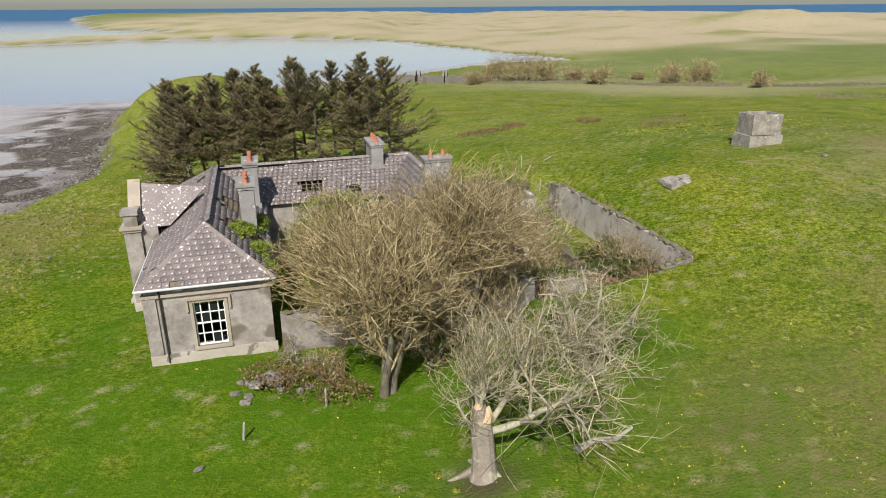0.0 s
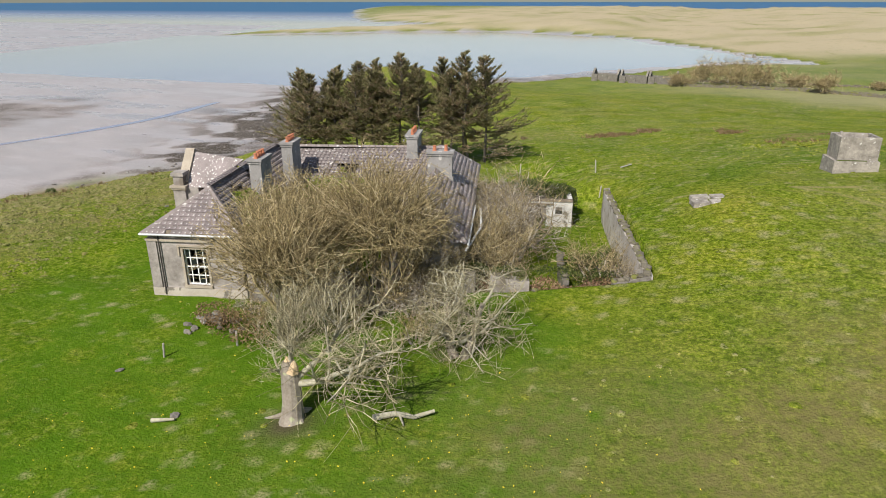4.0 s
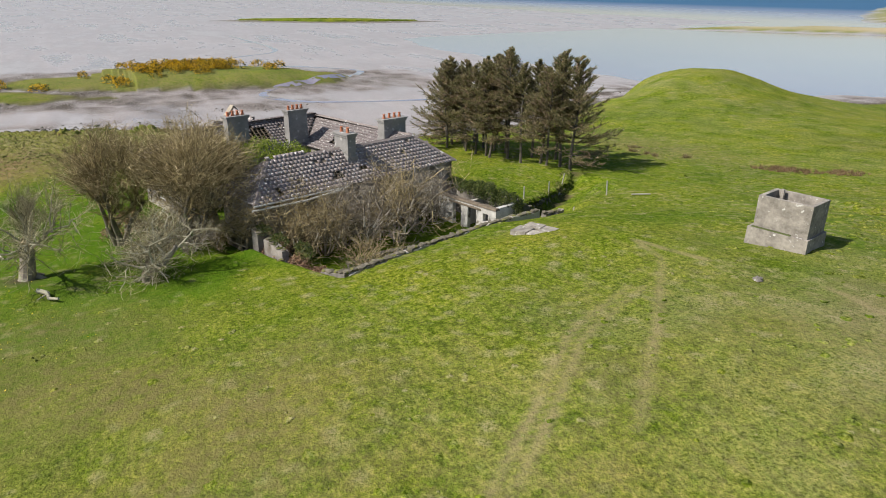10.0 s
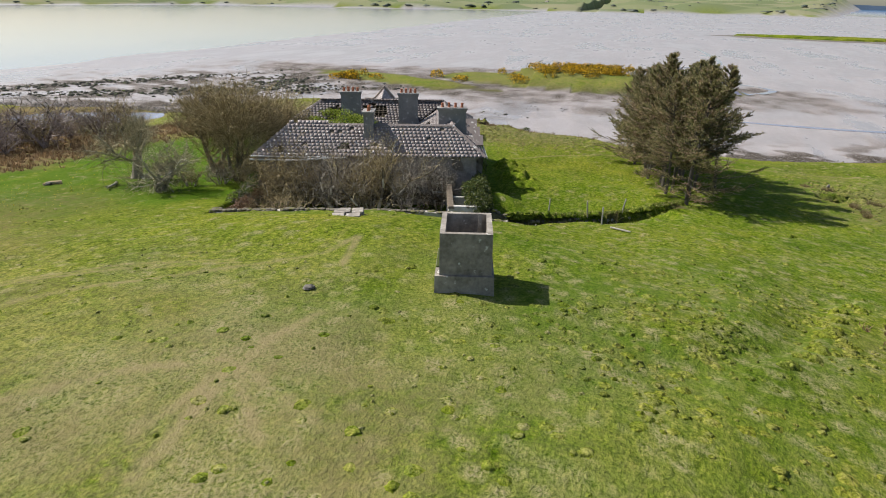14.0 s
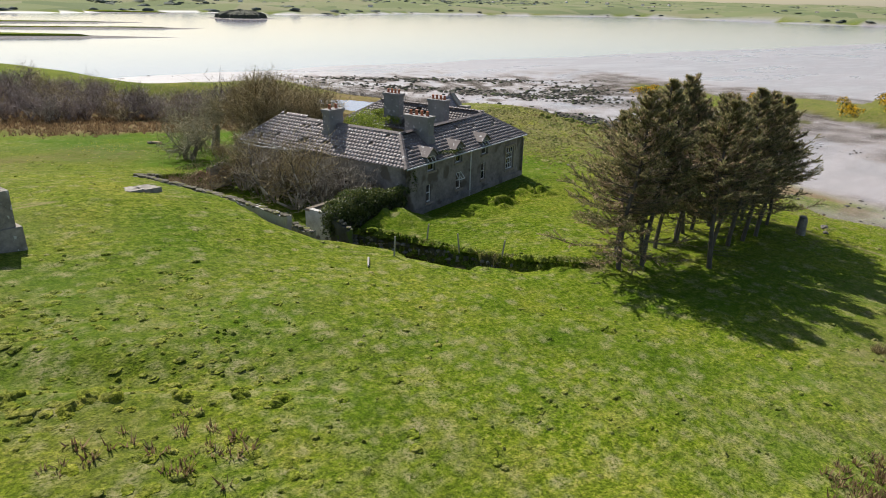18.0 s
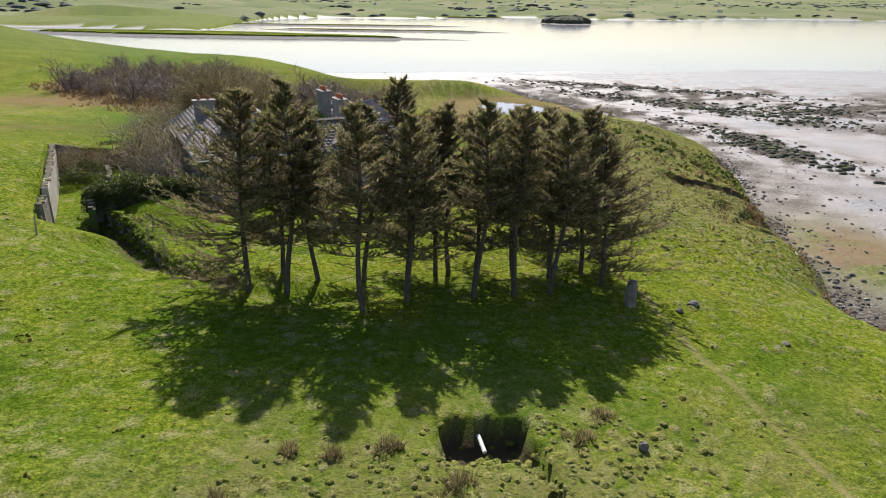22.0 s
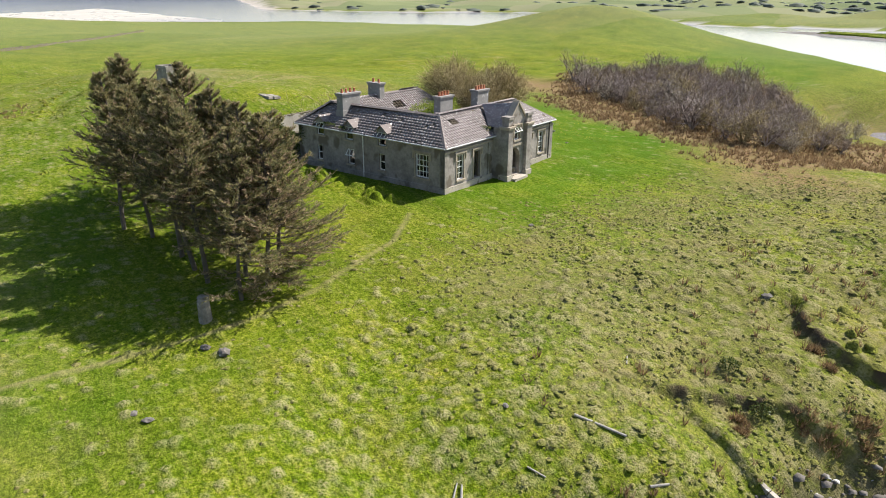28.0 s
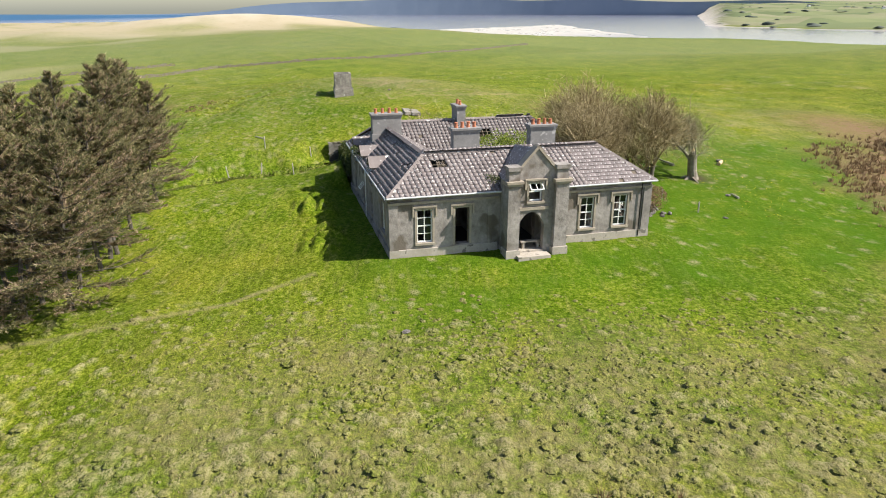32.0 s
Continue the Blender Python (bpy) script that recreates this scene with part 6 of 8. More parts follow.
leafy("bramble", [(*at_house(20.4 + 0.85 * k, 0.35 + 0.35 * math.sin(k * 2.3), 0.95 + 0.35 * math.sin(k * 1.9)), 0.75, 0.6, 0.55) for k in range(8)], M_BRIAR, 5200, 0.055, "dead red-brown briars heaped over the broken garden wall", "bramble", 60)
leafy("ivy_bed", [(9.4, 40.6, 7.2, 1.0, 1.2, 0.7), (10.3, 38.6, 7.4, 1.2, 1.2, 0.8), (11.4, 37.3, 7.6, 1.1, 0.9, 0.8), (10.6, 41.6, 7.4, 0.8, 1.2, 0.8)], M_IVY, 5200, 0.07, "dark green ivy filling the walled pen", "ivy", 59)

# scrub wood south of the house: many joined bare bushes
rs = np.random.RandomState(60)
spots = []
while len(spots) < 170:
    x, y = rs.uniform(-28, 36), rs.uniform(-58, 12)
    if inland(np.array([x]), np.array([y]), SCRUB)[0] > 1.2 and y < np.interp(x, [-27, -14, -9, 3, 20, 38], [4, 1, -2, -6, -14, -27]) and lattice(x, y, 7, 97) > -0.55 and all((x - a) ** 2 + (y - c) ** 2 > 5.5 for a, c, _ in spots):
        spots.append((x, y, rs.uniform(0.5, 0.95) + 0.7 * rs.rand() ** 3 + 0.15 * float(lattice(x, y, 12, 98))))
kinds = []
for k in range(4):
    w = Wood(300 + k)
    for q in range(5):
        a = 6.283 * q / 5 + w.r.uniform(-0.4, 0.4)
        w.grow((0, 0, 0), (math.cos(a) * 0.7, math.sin(a) * 0.7, 1), 2.3, 0.1, 3, [5, 5, 4], 0.7, 0.1, 0.16, 0.66, 0.25, 3)
    thick = [g for g in w.segs if g[4] > 0]
    fine_ = [g for g in w.segs if g[4] == 0]
    V, F = prisms([g[0] for g in thick], [g[1] for g in thick], [max(g[2], 0.014) for g in thick], [max(g[3], 0.012) for g in thick], 3)
    a_, b_ = np.array([g[0] for g in fine_]), np.array([g[1] for g in fine_])
    B, _ = blades(a_, a_ + (b_ - a_) * 1.5, np.full(len(a_), 0.04), rs)
    kinds.append((V, F, B, np.array(w.tips)))
for which, m_, tint in ((0, M_SCRUB, "grey-brown"), (1, M_TWIG_GREY, "pale grey"), (2, M_TWIG, "olive-brown")):
    VV, FF, k0 = [], [], 0
    for i, (x, y, s_) in enumerate(spots):
        if (0, 1, 0, 2, 0, 0)[i % 6] != which:
            continue
        V, F, B, _ = kinds[i % 4]
        a = i * 2.4
        R = np.array([[math.cos(a), -math.sin(a), 0], [math.sin(a), math.cos(a), 0], [0, 0, 1]])
        at = np.array([x, y, ground_z(x, y) - 0.1])
        VV += [V @ R.T * s_ * 1.05 + at, B @ R.T * s_ * 1.05 + at]
        FF += (F + k0).tolist() + (np.arange(len(B)).reshape(-1, 3) + k0 + len(V)).tolist()
        k0 += len(V) + len(B)
    ob = mesh_object("scrub_wood", np.concatenate(VV), FF, m_)
    tagged(ob, "thick leafless " + tint + " scrub wood in the hollow", "scrub", kind="stuff")
bud_at = []
for i, (x, y, s_) in enumerate(spots):
    T = kinds[i % 4][3]
    a = i * 2.4
    R = np.array([[math.cos(a), -math.sin(a), 0], [math.sin(a), math.cos(a), 0], [0, 0, 1]])
    n_ = (700 if i % 3 == 0 else 250) if (x < 2 and y > -14) else (260 if i % 5 == 0 else 40)
    bud_at.append((T[rs.randint(0, len(T), n_)] @ R.T) * s_ * 1.05 + np.array([x, y, ground_z(x, y)]) + rs.normal(0, 0.12, (n_, 3)))
bud_at = np.concatenate(bud_at)
V, F = leaves(bud_at, rs.uniform(0.04, 0.09, len(bud_at)), rs)
tagged(merged_arrays("scrub_buds", V, F, M_BUD), "olive-yellow catkins and buds on the scrub", "scrub", kind="stuff")

# gorse on the tidal islets
gorse = []
for cx, cy, n_, sx, sy in ((-149, 50, 44, 5, 9), (-147, 40, 14, 4, 16), (-138, -20, 9, 3, 4)):
    for k in range(n_):
        x, y = cx + rs.normal(0, sx), cy + rs.normal(0, sy)
        gorse.append((x, y, ground_z(x, y) + 0.4, rs.uniform(1.2, 2.4), rs.uniform(1.2, 2.4), rs.uniform(0.9, 1.9)))
leafy("gorse", gorse, M_GORSE, 24000, 0.2, "gorse thicket in full orange-yellow bloom", "gorse", 61, "stuff")

# bare wind-shaped bushes by the northern ruins
for k, (x, y, h) in enumerate(((12, 190, 6.0), (19.3, 193, 7.5), (25, 190, 6.5), (33.6, 186, 4.6), (39.3, 180, 4.0), (52, 190, 2.2), (58, 177, 6.0), (64, 174, 5.6), (74, 162, 3.4), (6, 187, 3.6))):
    bare_tree("bare_shrub", x, y, 400 + k, 5, [6, 6, 5], h * 0.72, 0.09, 1.2, 0.05, 0.68, None, M_TWIG, M_TWIG_GREY, M_TWIG_GREY, 1500, "wind-shaped leafless bush beside a field wall", 0.034, k * 33, 0.7, group="bushes by the ruins")
for k, (x, y, h) in enumerate(((-16, -40, 3.4),)):
    bare_tree("bare_shrub", x, y, 420 + k, 5, [5, 5, 4], h * 0.6, 0.06, 0.9, 0.08, 0.66, None, M_TWIG_GREY, M_TWIG_GREY, M_TWIG_GREY, 300, "small leafless bush standing alone", 0.01, k * 33, 0.7)

# ---- grass ----
def scatter(n, x0, x1, y0, y1, density, seed):
    rs = np.random.RandomState(seed)
    x, y = rs.uniform(x0, x1, n), rs.uniform(y0, y1, n)
    keep = rs.rand(n) < density(x, y)
    x, y = x[keep], y[keep]
    u, v = to_house(x, y)
    ok = ~((u > -1.6) & (u < 19) & (v > -0.2) & (v < 18.9)) & (shore_distance(x, y) > 1.0)
    return x[ok], y[ok], rs


def tufts(name, x, y, rs, per, tall, lean, width, material, label, category):
    n = len(x)
    z = height(x, y)
    size = rs.uniform(0.6, 1.5, n)
    a = rs.uniform(0, 6.283, (n, per))
    out = rs.uniform(0.1, 1.0, (n, per)) * lean
    s = size[:, None]
    base = np.stack([x[:, None] + np.cos(a) * 0.09 * s, y[:, None] + np.sin(a) * 0.09 * s, z[:, None] - 0.03 + 0 * a], -1).reshape(-1, 3)
    tip = np.stack([x[:, None] + np.cos(a) * out * s, y[:, None] + np.sin(a) * out * s, z[:, None] + tall * s * rs.uniform(0.5, 1.1, (n, per))], -1).reshape(-1, 3)
    V, F = blades(base, tip, (rs.uniform(0.6, 1.3, (n, per)) * width * s).ravel(), rs)
    return tagged(merged_arrays(name, V, F, material), label, category, kind="stuff")


def mounds(name, x, y, r, h, rs, straw, label, faded=0.0):
    """Small uneven grass tussocks: a crown and two rings each."""
    n, k = len(x), 7
    z = height(x, y)
    lean = rs.normal(0, 0.25, (n, 2)) * r[:, None]
    rings = []
    for out, up in ((1.15, -0.2), (0.78, 0.4), (0.4, 0.85)):
        a = np.arange(k)[None] * 6.28318 / k + rs.uniform(0, 0.9, (n, 1))
        q = r[:, None] * out * rs.uniform(0.75, 1.25, (n, k))
        rings.append(np.stack([x[:, None] + np.cos(a) * q + lean[:, :1] * max(up, 0), y[:, None] + np.sin(a) * q + lean[:, 1:] * max(up, 0), z[:, None] + h[:, None] * up * rs.uniform(0.8, 1.2, (n, k))], -1))
    top = np.stack([x + lean[:, 0], y + lean[:, 1], z + h], -1)[:, None]
    V = np.concatenate(rings + [top], 1)
    j = np.arange(k)
    f = [np.stack([c * k + j, c * k + (j + 1) % k, (c + 1) * k + (j + 1) % k], -1) for c in (0, 1)] + [np.stack([c * k + j, (c + 1) * k + (j + 1) % k, (c + 1) * k + j], -1) for c in (0, 1)] + [np.stack([2 * k + j, 2 * k + (j + 1) % k, np.full(k, 3 * k)], -1)]
    F = (np.arange(n) * (3 * k + 1))[:, None, None] + np.concatenate(f)[None]
    ob = merged_arrays(name, V.reshape(-1, 3), F.reshape(-1, 3), M_GROUND)
    ob.data.polygons.foreach_set("use_smooth", np.ones(len(ob.data.polygons), bool))
    dry = rs.uniform(0.2, 1.0, (n, 1)) * np.concatenate([np.full((1, k), 0.2), np.full((1, k), 0.6), np.full((1, k + 1), 1.0)], 1) * straw
    at = ob.data.attributes.new("tuft", "FLOAT", "POINT")
    at.data.foreach_set("value", np.clip(dry, 0, 1).ravel().astype(np.float32))
    if faded:
        at = ob.data.attributes.new("worn", "FLOAT", "POINT")
        at.data.foreach_set("value", np.full(n * (3 * k + 1), faded, np.float32))
    return tagged(ob, label, "grass", kind="stuff")


west = lambda x, y: step(-22, -34, x) * step(72, 48, y) * (0.6 + 0.55 * lattice(x, y, 5, 71))
x, y, rs = scatter(90000, -60, -24, 12, 86, lambda x, y: 0.36 * west(x, y) * step(64, 46, y + 4 * lattice(x, y, 9, 72)) * step(-0.5, 0.5, lattice(x, y, 1.3, 76)) + 0.1 * west(x, y) + 0.008, 70)
mounds("grass_tussocks", x, y, 0.06 + 0.17 * rs.rand(len(x)) ** 1.8, 0.03 + 0.08 * rs.rand(len(x)) ** 1.6, rs, 0.95, "bleached straw tussocks over the western slope", 0.85)
lee = lambda x, y: 0.5 * bell(x, y, 29.5, 65.5, 6, 5) + 0.13 * bell(x, y, 20, 71, 11, 6) + 0.02 * bell(x, y, 32, 52, 10, 9) + 0.05 * bell(x, y, 0, 80, 14, 8)
x, y, rs = scatter(90000, -30, 46, 8, 92, lambda x, y: 0.003 + lee(x, y) * (0.5 + 0.7 * lattice(x, y, 2.4, 77)) + 0.012 * step(0.3, 0.8, lattice(x, y, 3.0, 80)), 77)
mounds("grass_tussocks", x, y, 0.08 + 0.2 * rs.rand(len(x)) ** 2, 0.025 + 0.075 * rs.rand(len(x)) ** 2, rs, 0.45, "small green tussocks scattered over the pasture")
x, y, rs = scatter(30000, 8, 46, 14, 72, lambda x, y: (0.02 + 0.12 * bell(x, y, 36, 46, 10, 10) + 0.05 * bell(x, y, 24, 30, 10, 8)) * step(-0.1, 0.6, lattice(x, y, 1.9, 87)), 88)
mounds("bleached_tussocks", x, y, 0.06 + 0.16 * rs.rand(len(x)) ** 2, 0.02 + 0.06 * rs.rand(len(x)) ** 2, rs, 1.5, "bleached pale grass clumps dotted over the slope")
x, y, rs = scatter(4000, -26, -4, 78, 88, lambda x, y: 0.3 * bell(x, y, -21, 82, 3.5, 2) + 0.22 * bell(x, y, -12, 83, 4, 1.6), 81)
mounds("grass_tussocks", x, y, 0.08 + 0.2 * rs.rand(len(x)), 0.04 + 0.1 * rs.rand(len(x)), rs, 0.95, "shaggy straw-coloured tussocks round the sunk pit", 0.6)
for k, (cx, cy) in enumerate(((19.5, 71.8), (20.4, 71.1), (22.1, 70.4), (23.9, 69.7), (24.6, 69.5), (25.2, 69.8), (26.5, 68.7), (27.5, 68.0), (28.6, 67.2), (2.9, 72.9), (7.2, 50.9), (8.1, 54.6))):
    rs = np.random.RandomState(700 + k)
    mounds("large_tussock", cx + rs.normal(0, 0.14, 7), cy + rs.normal(0, 0.14, 7), rs.uniform(0.12, 0.3, 7), rs.uniform(0.08, 0.2, 7), rs, 0.25, "large dark tussock of rank grass")
x, y, rs = scatter(9000, -66, -48, 20, 45, lambda x, y: 0.75 * bell(x, y, -57.5, 33, 3.6, 6.0, 25) * step(0.2, 1.5, shore_distance(x, y)) * step(-0.3, 0.4, lattice(x, y, 1.6, 85)) * step(0.0, 0.8, -side(x, y, SCARP_B) + 3 * (y < 38)), 86)
mounds("slipped_turf", x, y, 0.22 + 0.4 * rs.rand(len(x)) ** 1.5, 0.15 + 0.4 * rs.rand(len(x)) ** 1.5, rs, 0.4, "slumped blocks of turf on the shore bank", 0.5)
x, y, rs = scatter(24000, -6, 8, 50, 67, lambda x, y: 0.55 * step(0.45, 0.1, np.abs(side(x, y, DITCH) + 0.12)) * step(-0.4, 0.5, lattice(x, y, 0.9, 83)), 84)
mounds("turf_lip", x, y, 0.14 + 0.24 * rs.rand(len(x)), 0.08 + 0.24 * rs.rand(len(x)), rs, 0.35, "ragged clumps of turf overhanging the ditch wall")
x, y, rs = scatter(40000, -62, 46, 4, 92, lambda x, y: 0.1 + 0.25 * west(x, y), 78)
tufts("grass_tufts", x, y, rs, 7, 0.06, 0.16, 0.03, M_BLADE, "short pasture grass, green and straw", "grass")
x, y, rs = scatter(26000, -60, -26, 12, 84, lambda x, y: 0.4 * west(x, y), 82)
tufts("straw_tufts", x, y, rs, 8, 0.1, 0.15, 0.03, M_STRAW, "dry straw-tipped grass on the western slope", "grass")
x, y, rs = scatter(30000, -12, 8, 48, 70, lambda x, y: step(0.7, 0.1, np.abs(side(x, y, DITCH) + 0.25)) * (y > 50), 79)
tufts("grass_fringe", x, y, rs, 9, 0.1, 0.3, 0.06, M_BLADE, "long grass hanging over the ditch wall", "grass")
x, y, rs = scatter(9000, -64, -40, 20, 80, lambda x, y: 0.12 * bell(x, y, -52, 38, 6, 9) + 0.2 * step(4, 1.5, shore_distance(x, y)), 72)
tufts("rushes", x, y, rs, 14, 0.4, 0.35, 0.05, M_RUSH, "dry brown rushes on the shore bank", "rushes")
x, y, rs = scatter(26000, -45, 45, -62, 22, lambda x, y: 0.8 * step(-7, 0, inland(x, y, SCRUB) - 3.5 + 7.0 * step(-15, -27, x) + 2.5 * lattice(x, y, 5, 26)), 73)
tufts("heath_grass", x, y, rs, 10, 0.42, 0.45, 0.09, M_RUSH, "dead brown sedge round the scrub wood", "sedge")
x, y, rs = scatter(9000, 0, 30, 70, 100, lambda x, y: 0.9 * step(0.25, 0.5, lattice(x, y, 4.5, 27)) * step(10, 3, np.abs(y - 86 + 0.25 * x)), 74)
tufts("rushes", x, y, rs, 10, 0.26, 0.35, 0.06, M_RUSH, "low tufts of russet grass in the north field", "rushes")
x, y, rs = scatter(2600, -14, 20, 5, 27, lambda x, y: bell(x, y, 9, 17, 4, 3) + bell(x, y, -3, 15.5, 4, 2) * 0.7 + 0.02, 75)
z = height(x, y)
V, F = leaves(np.stack([x, y, z + rs.uniform(0.08, 0.25, len(x))], -1), rs.uniform(0.025, 0.05, len(x)), rs)
tagged(merged_arrays("buttercups", V, F, M_FLOWER), "scattered yellow spring flowers in the grass", "flowers", kind="stuff")

# ---- walls and ruins ----
def stone_wall(name, pts, thick, base, material, label, cope=0.0, rnd_seed=1, ragged=0.1, kind="", uneven=0.012):
    """A rubble wall along points (x, y, top); base: height of its foot, or None for the ground."""
    r = random.Random(rnd_seed)
    root = new(name)
    tagged(root, label, "wall", kind=kind)
    body, fine_pts = Geo(), []
    for (ax, ay, az), (bx_, by_, bz) in zip(pts, pts[1:]):
        n_ = max(1, int(math.hypot(bx_ - ax, by_ - ay) / 0.6))
        for i in range(n_):
            f = i / n_
            fine_pts.append((ax + (bx_ - ax) * f, ay + (by_ - ay) * f, az + (bz - az) * f))
    fine_pts.append(pts[-1])
    rows = []
    for i, (x, y, z) in enumerate(fine_pts):
        a, c = fine_pts[max(i - 1, 0)], fine_pts[min(i + 1, len(fine_pts) - 1)]
        dx, dy = c[0] - a[0], c[1] - a[1]
        ln = math.hypot(dx, dy) or 1
        px, py = -dy / ln * thick / 2, dx / ln * thick / 2
        top = z + r.uniform(-ragged, ragged)
        low = (ground_z(x, y) - 0.4) if base is None else base
        j = lambda: r.uniform(-uneven, uneven)
        rows.append([(x + px * 1.15 + j(), y + py * 1.15 + j(), low), (x + px * 1.05 + j(), y + py * 1.05 + j(), low + (top - low) * 0.55), (x + px + j(), y + py + j(), top), (x - px + j(), y - py + j(), top + r.uniform(-0.05, 0.05)), (x - px * 1.05 + j(), y - py * 1.05 + j(), low + (top - low) * 0.55), (x - px * 1.15 + j(), y - py * 1.15 + j(), low)])
    verts = [p for row in rows for p in row]
    faces = [(i * 6 + k, (i + 1) * 6 + k, (i + 1) * 6 + k + 1, i * 6 + k + 1) for i in range(len(rows) - 1) for k in range(5)]
    faces += [tuple(range(5, -1, -1)), tuple(range((len(rows) - 1) * 6, len(rows) * 6))]
    body.add(verts, faces)
    part("wall_body", body, material, root, "rough mortared rubble face")
    if cope:
        for i in range(len(fine_pts) - 1):
            for k in range(2):
                f = (k + 0.5) / 2
                x, y = fine_pts[i][0] + (fine_pts[i + 1][0] - fine_pts[i][0]) * f, fine_pts[i][1] + (fine_pts[i + 1][1] - fine_pts[i][1]) * f
                z = fine_pts[i][2] + (fine_pts[i + 1][2] - fine_pts[i][2]) * f
                if r.random() < 0.97:
                    part("stone", Geo().rock(x + r.uniform(-0.08, 0.08), y + r.uniform(-0.08, 0.08), z + cope * 0.3, r.uniform(0.22, 0.3), r.uniform(0.22, 0.3), cope * r.uniform(0.6, 1.0), r, 6, 3), M_COPE, root)
    return root


def hpt(u, v, top):
    x, y = from_house(u, v)
    return (x, y, top)


stone_wall("garden_wall", [(13.8, 35.8, 9.3), (12.1, 41.2, 9.4), (10.4, 46.9, 9.35), (8.95, 52.0, 9.2)], 0.42, 6.2, M_PLASTER, "rubble garden wall, pale plaster inside, holding back the field", 0.14, 1)
stone_wall("garden_wall", [hpt(18.9, 0.1, 9.0), hpt(19.75, 0.05, 8.95)], 0.45, 6.2, M_STONE, "short stub of garden wall beside a doorway", 0.1, 2)
stone_wall("garden_wall", [hpt(20.6, 0.0, 8.95), hpt(22.8, 0.0, 8.6)], 0.45, 6.2, M_STONE, "pale plastered garden wall with broken top", 0.1, 3)
stone_wall("garden_wall", [hpt(23.0, -0.4, 8.3), hpt(24.4, -1.1, 7.9), hpt(26.0, -0.9, 8.0), hpt(27.4, -0.5, 8.7)], 0.5, 6.2, M_RUBBLE, "collapsed low stretch of garden wall", 0.15, 4, 0.18)
stone_wall("garden_wall", [hpt(27.4, -0.3, 8.8), (13.8, 35.8, 9.3)], 0.5, 6.2, M_RUBBLE, "rough corner of the garden wall", 0.14, 5)
stone_wall("courtyard_wall", [hpt(6.3, 0.05, 8.7), hpt(9.8, 0.0, 8.75), hpt(13.5, 0.0, 8.7)], 0.42, 6.2, M_STONE, "grey screen wall closing the courtyard", 0.1, 6)
# retaining wall of the ditch: an earth core faced with loose stones
rw = random.Random(31)
retaining = new("retaining_wall")
tagged(retaining, "crumbling dark rubble retaining wall along a sunk ditch", "wall")
for k, ((ax, ay), (bx_, by_)) in enumerate(zip(DITCH, DITCH[1:])):
    ln = math.hypot(bx_ - ax, by_ - ay)
    nx_, ny_ = (by_ - ay) / ln, -(bx_ - ax) / ln
    tall = (1.35, 1.2, 1.1, 1.0, 0.95, 0.85, 0.7, 0.5)[k]
    core = Geo()
    foot = 5.9
    core.add([(ax, ay, foot), (bx_, by_, foot), (bx_, by_, 6.1 + tall - 0.12), (ax, ay, 6.1 + tall - 0.12), (ax - nx_ * 0.5, ay - ny_ * 0.5, foot), (bx_ - nx_ * 0.5, by_ - ny_ * 0.5, foot), (bx_ - nx_ * 0.5, by_ - ny_ * 0.5, 6.1 + tall - 0.12), (ax - nx_ * 0.5, ay - ny_ * 0.5, 6.1 + tall - 0.12)],
             [(0, 1, 2, 3), (7, 6, 5, 4), (3, 2, 6, 7), (0, 3, 7, 4), (1, 5, 6, 2)])
    part("earth_core", core, M_MOSSY, retaining)
    for course in range(int(tall / 0.24) + 1):
        d = rw.uniform(0, 0.2)
        while d < ln:
            w_ = rw.uniform(0.16, 0.34)
            f = d / ln
            out_ = rw.uniform(-0.05, 0.12) - 0.03 * course
            if rw.random() < 0.86:
                part("stone", Geo().rock(ax + (bx_ - ax) * f + nx_ * out_, ay + (by_ - ay) * f + ny_ * out_, 6.08 + 0.24 * course + rw.uniform(-0.05, 0.05), w_ * 0.75, w_ * 0.75, rw.uniform(0.1, 0.17), rw, 6, 4), M_RUBBLE if rw.random() < 0.55 else M_MOSSY, retaining)
            d += w_ * 1.35
stone_wall("garden_wall", [hpt(26.5, 18.1, 8.8), hpt(26.4, 19.6, 8.2)], 0.45, 5.9, M_MOSSY, "ivy-capped end of the north garden wall", 0.1, 7, 0.12)
stone_wall("field_wall", [(8.9, 52.6, 8.9), (8.6, 54.4, 8.7)], 0.5, None, M_RUBBLE, "tumbled stone wall end by the lane", 0.15, 8, 0.2)
def low_wall(line, up, label, seed, material):
    stone_wall("field_wall", [(x, y, ground_z(x, y) + up) for x, y in line], 0.7, None, material, label, 0, seed, 0.2)


low_wall([(70, 130), (88, 120), (105, 110), (124, 106), (139, 82), (154, 68), (168, 54), (200, 34), (235, 12)], 0.55, "long dry-stone wall crossing the eastern pasture", 9, M_COPE)
low_wall([(8, 187), (36, 182), (54, 173), (72, 168)], 0.75, "grey dry-stone field wall by the ruins", 10, M_COPE)
low_wall([(76, 160), (88, 148), (108, 134), (130, 120)], 0.6, "grey dry-stone field wall", 11, M_COPE)
low_wall([(8, 202), (52, 194)], 0.6, "dry-stone wall behind the ruins", 12, M_COPE)

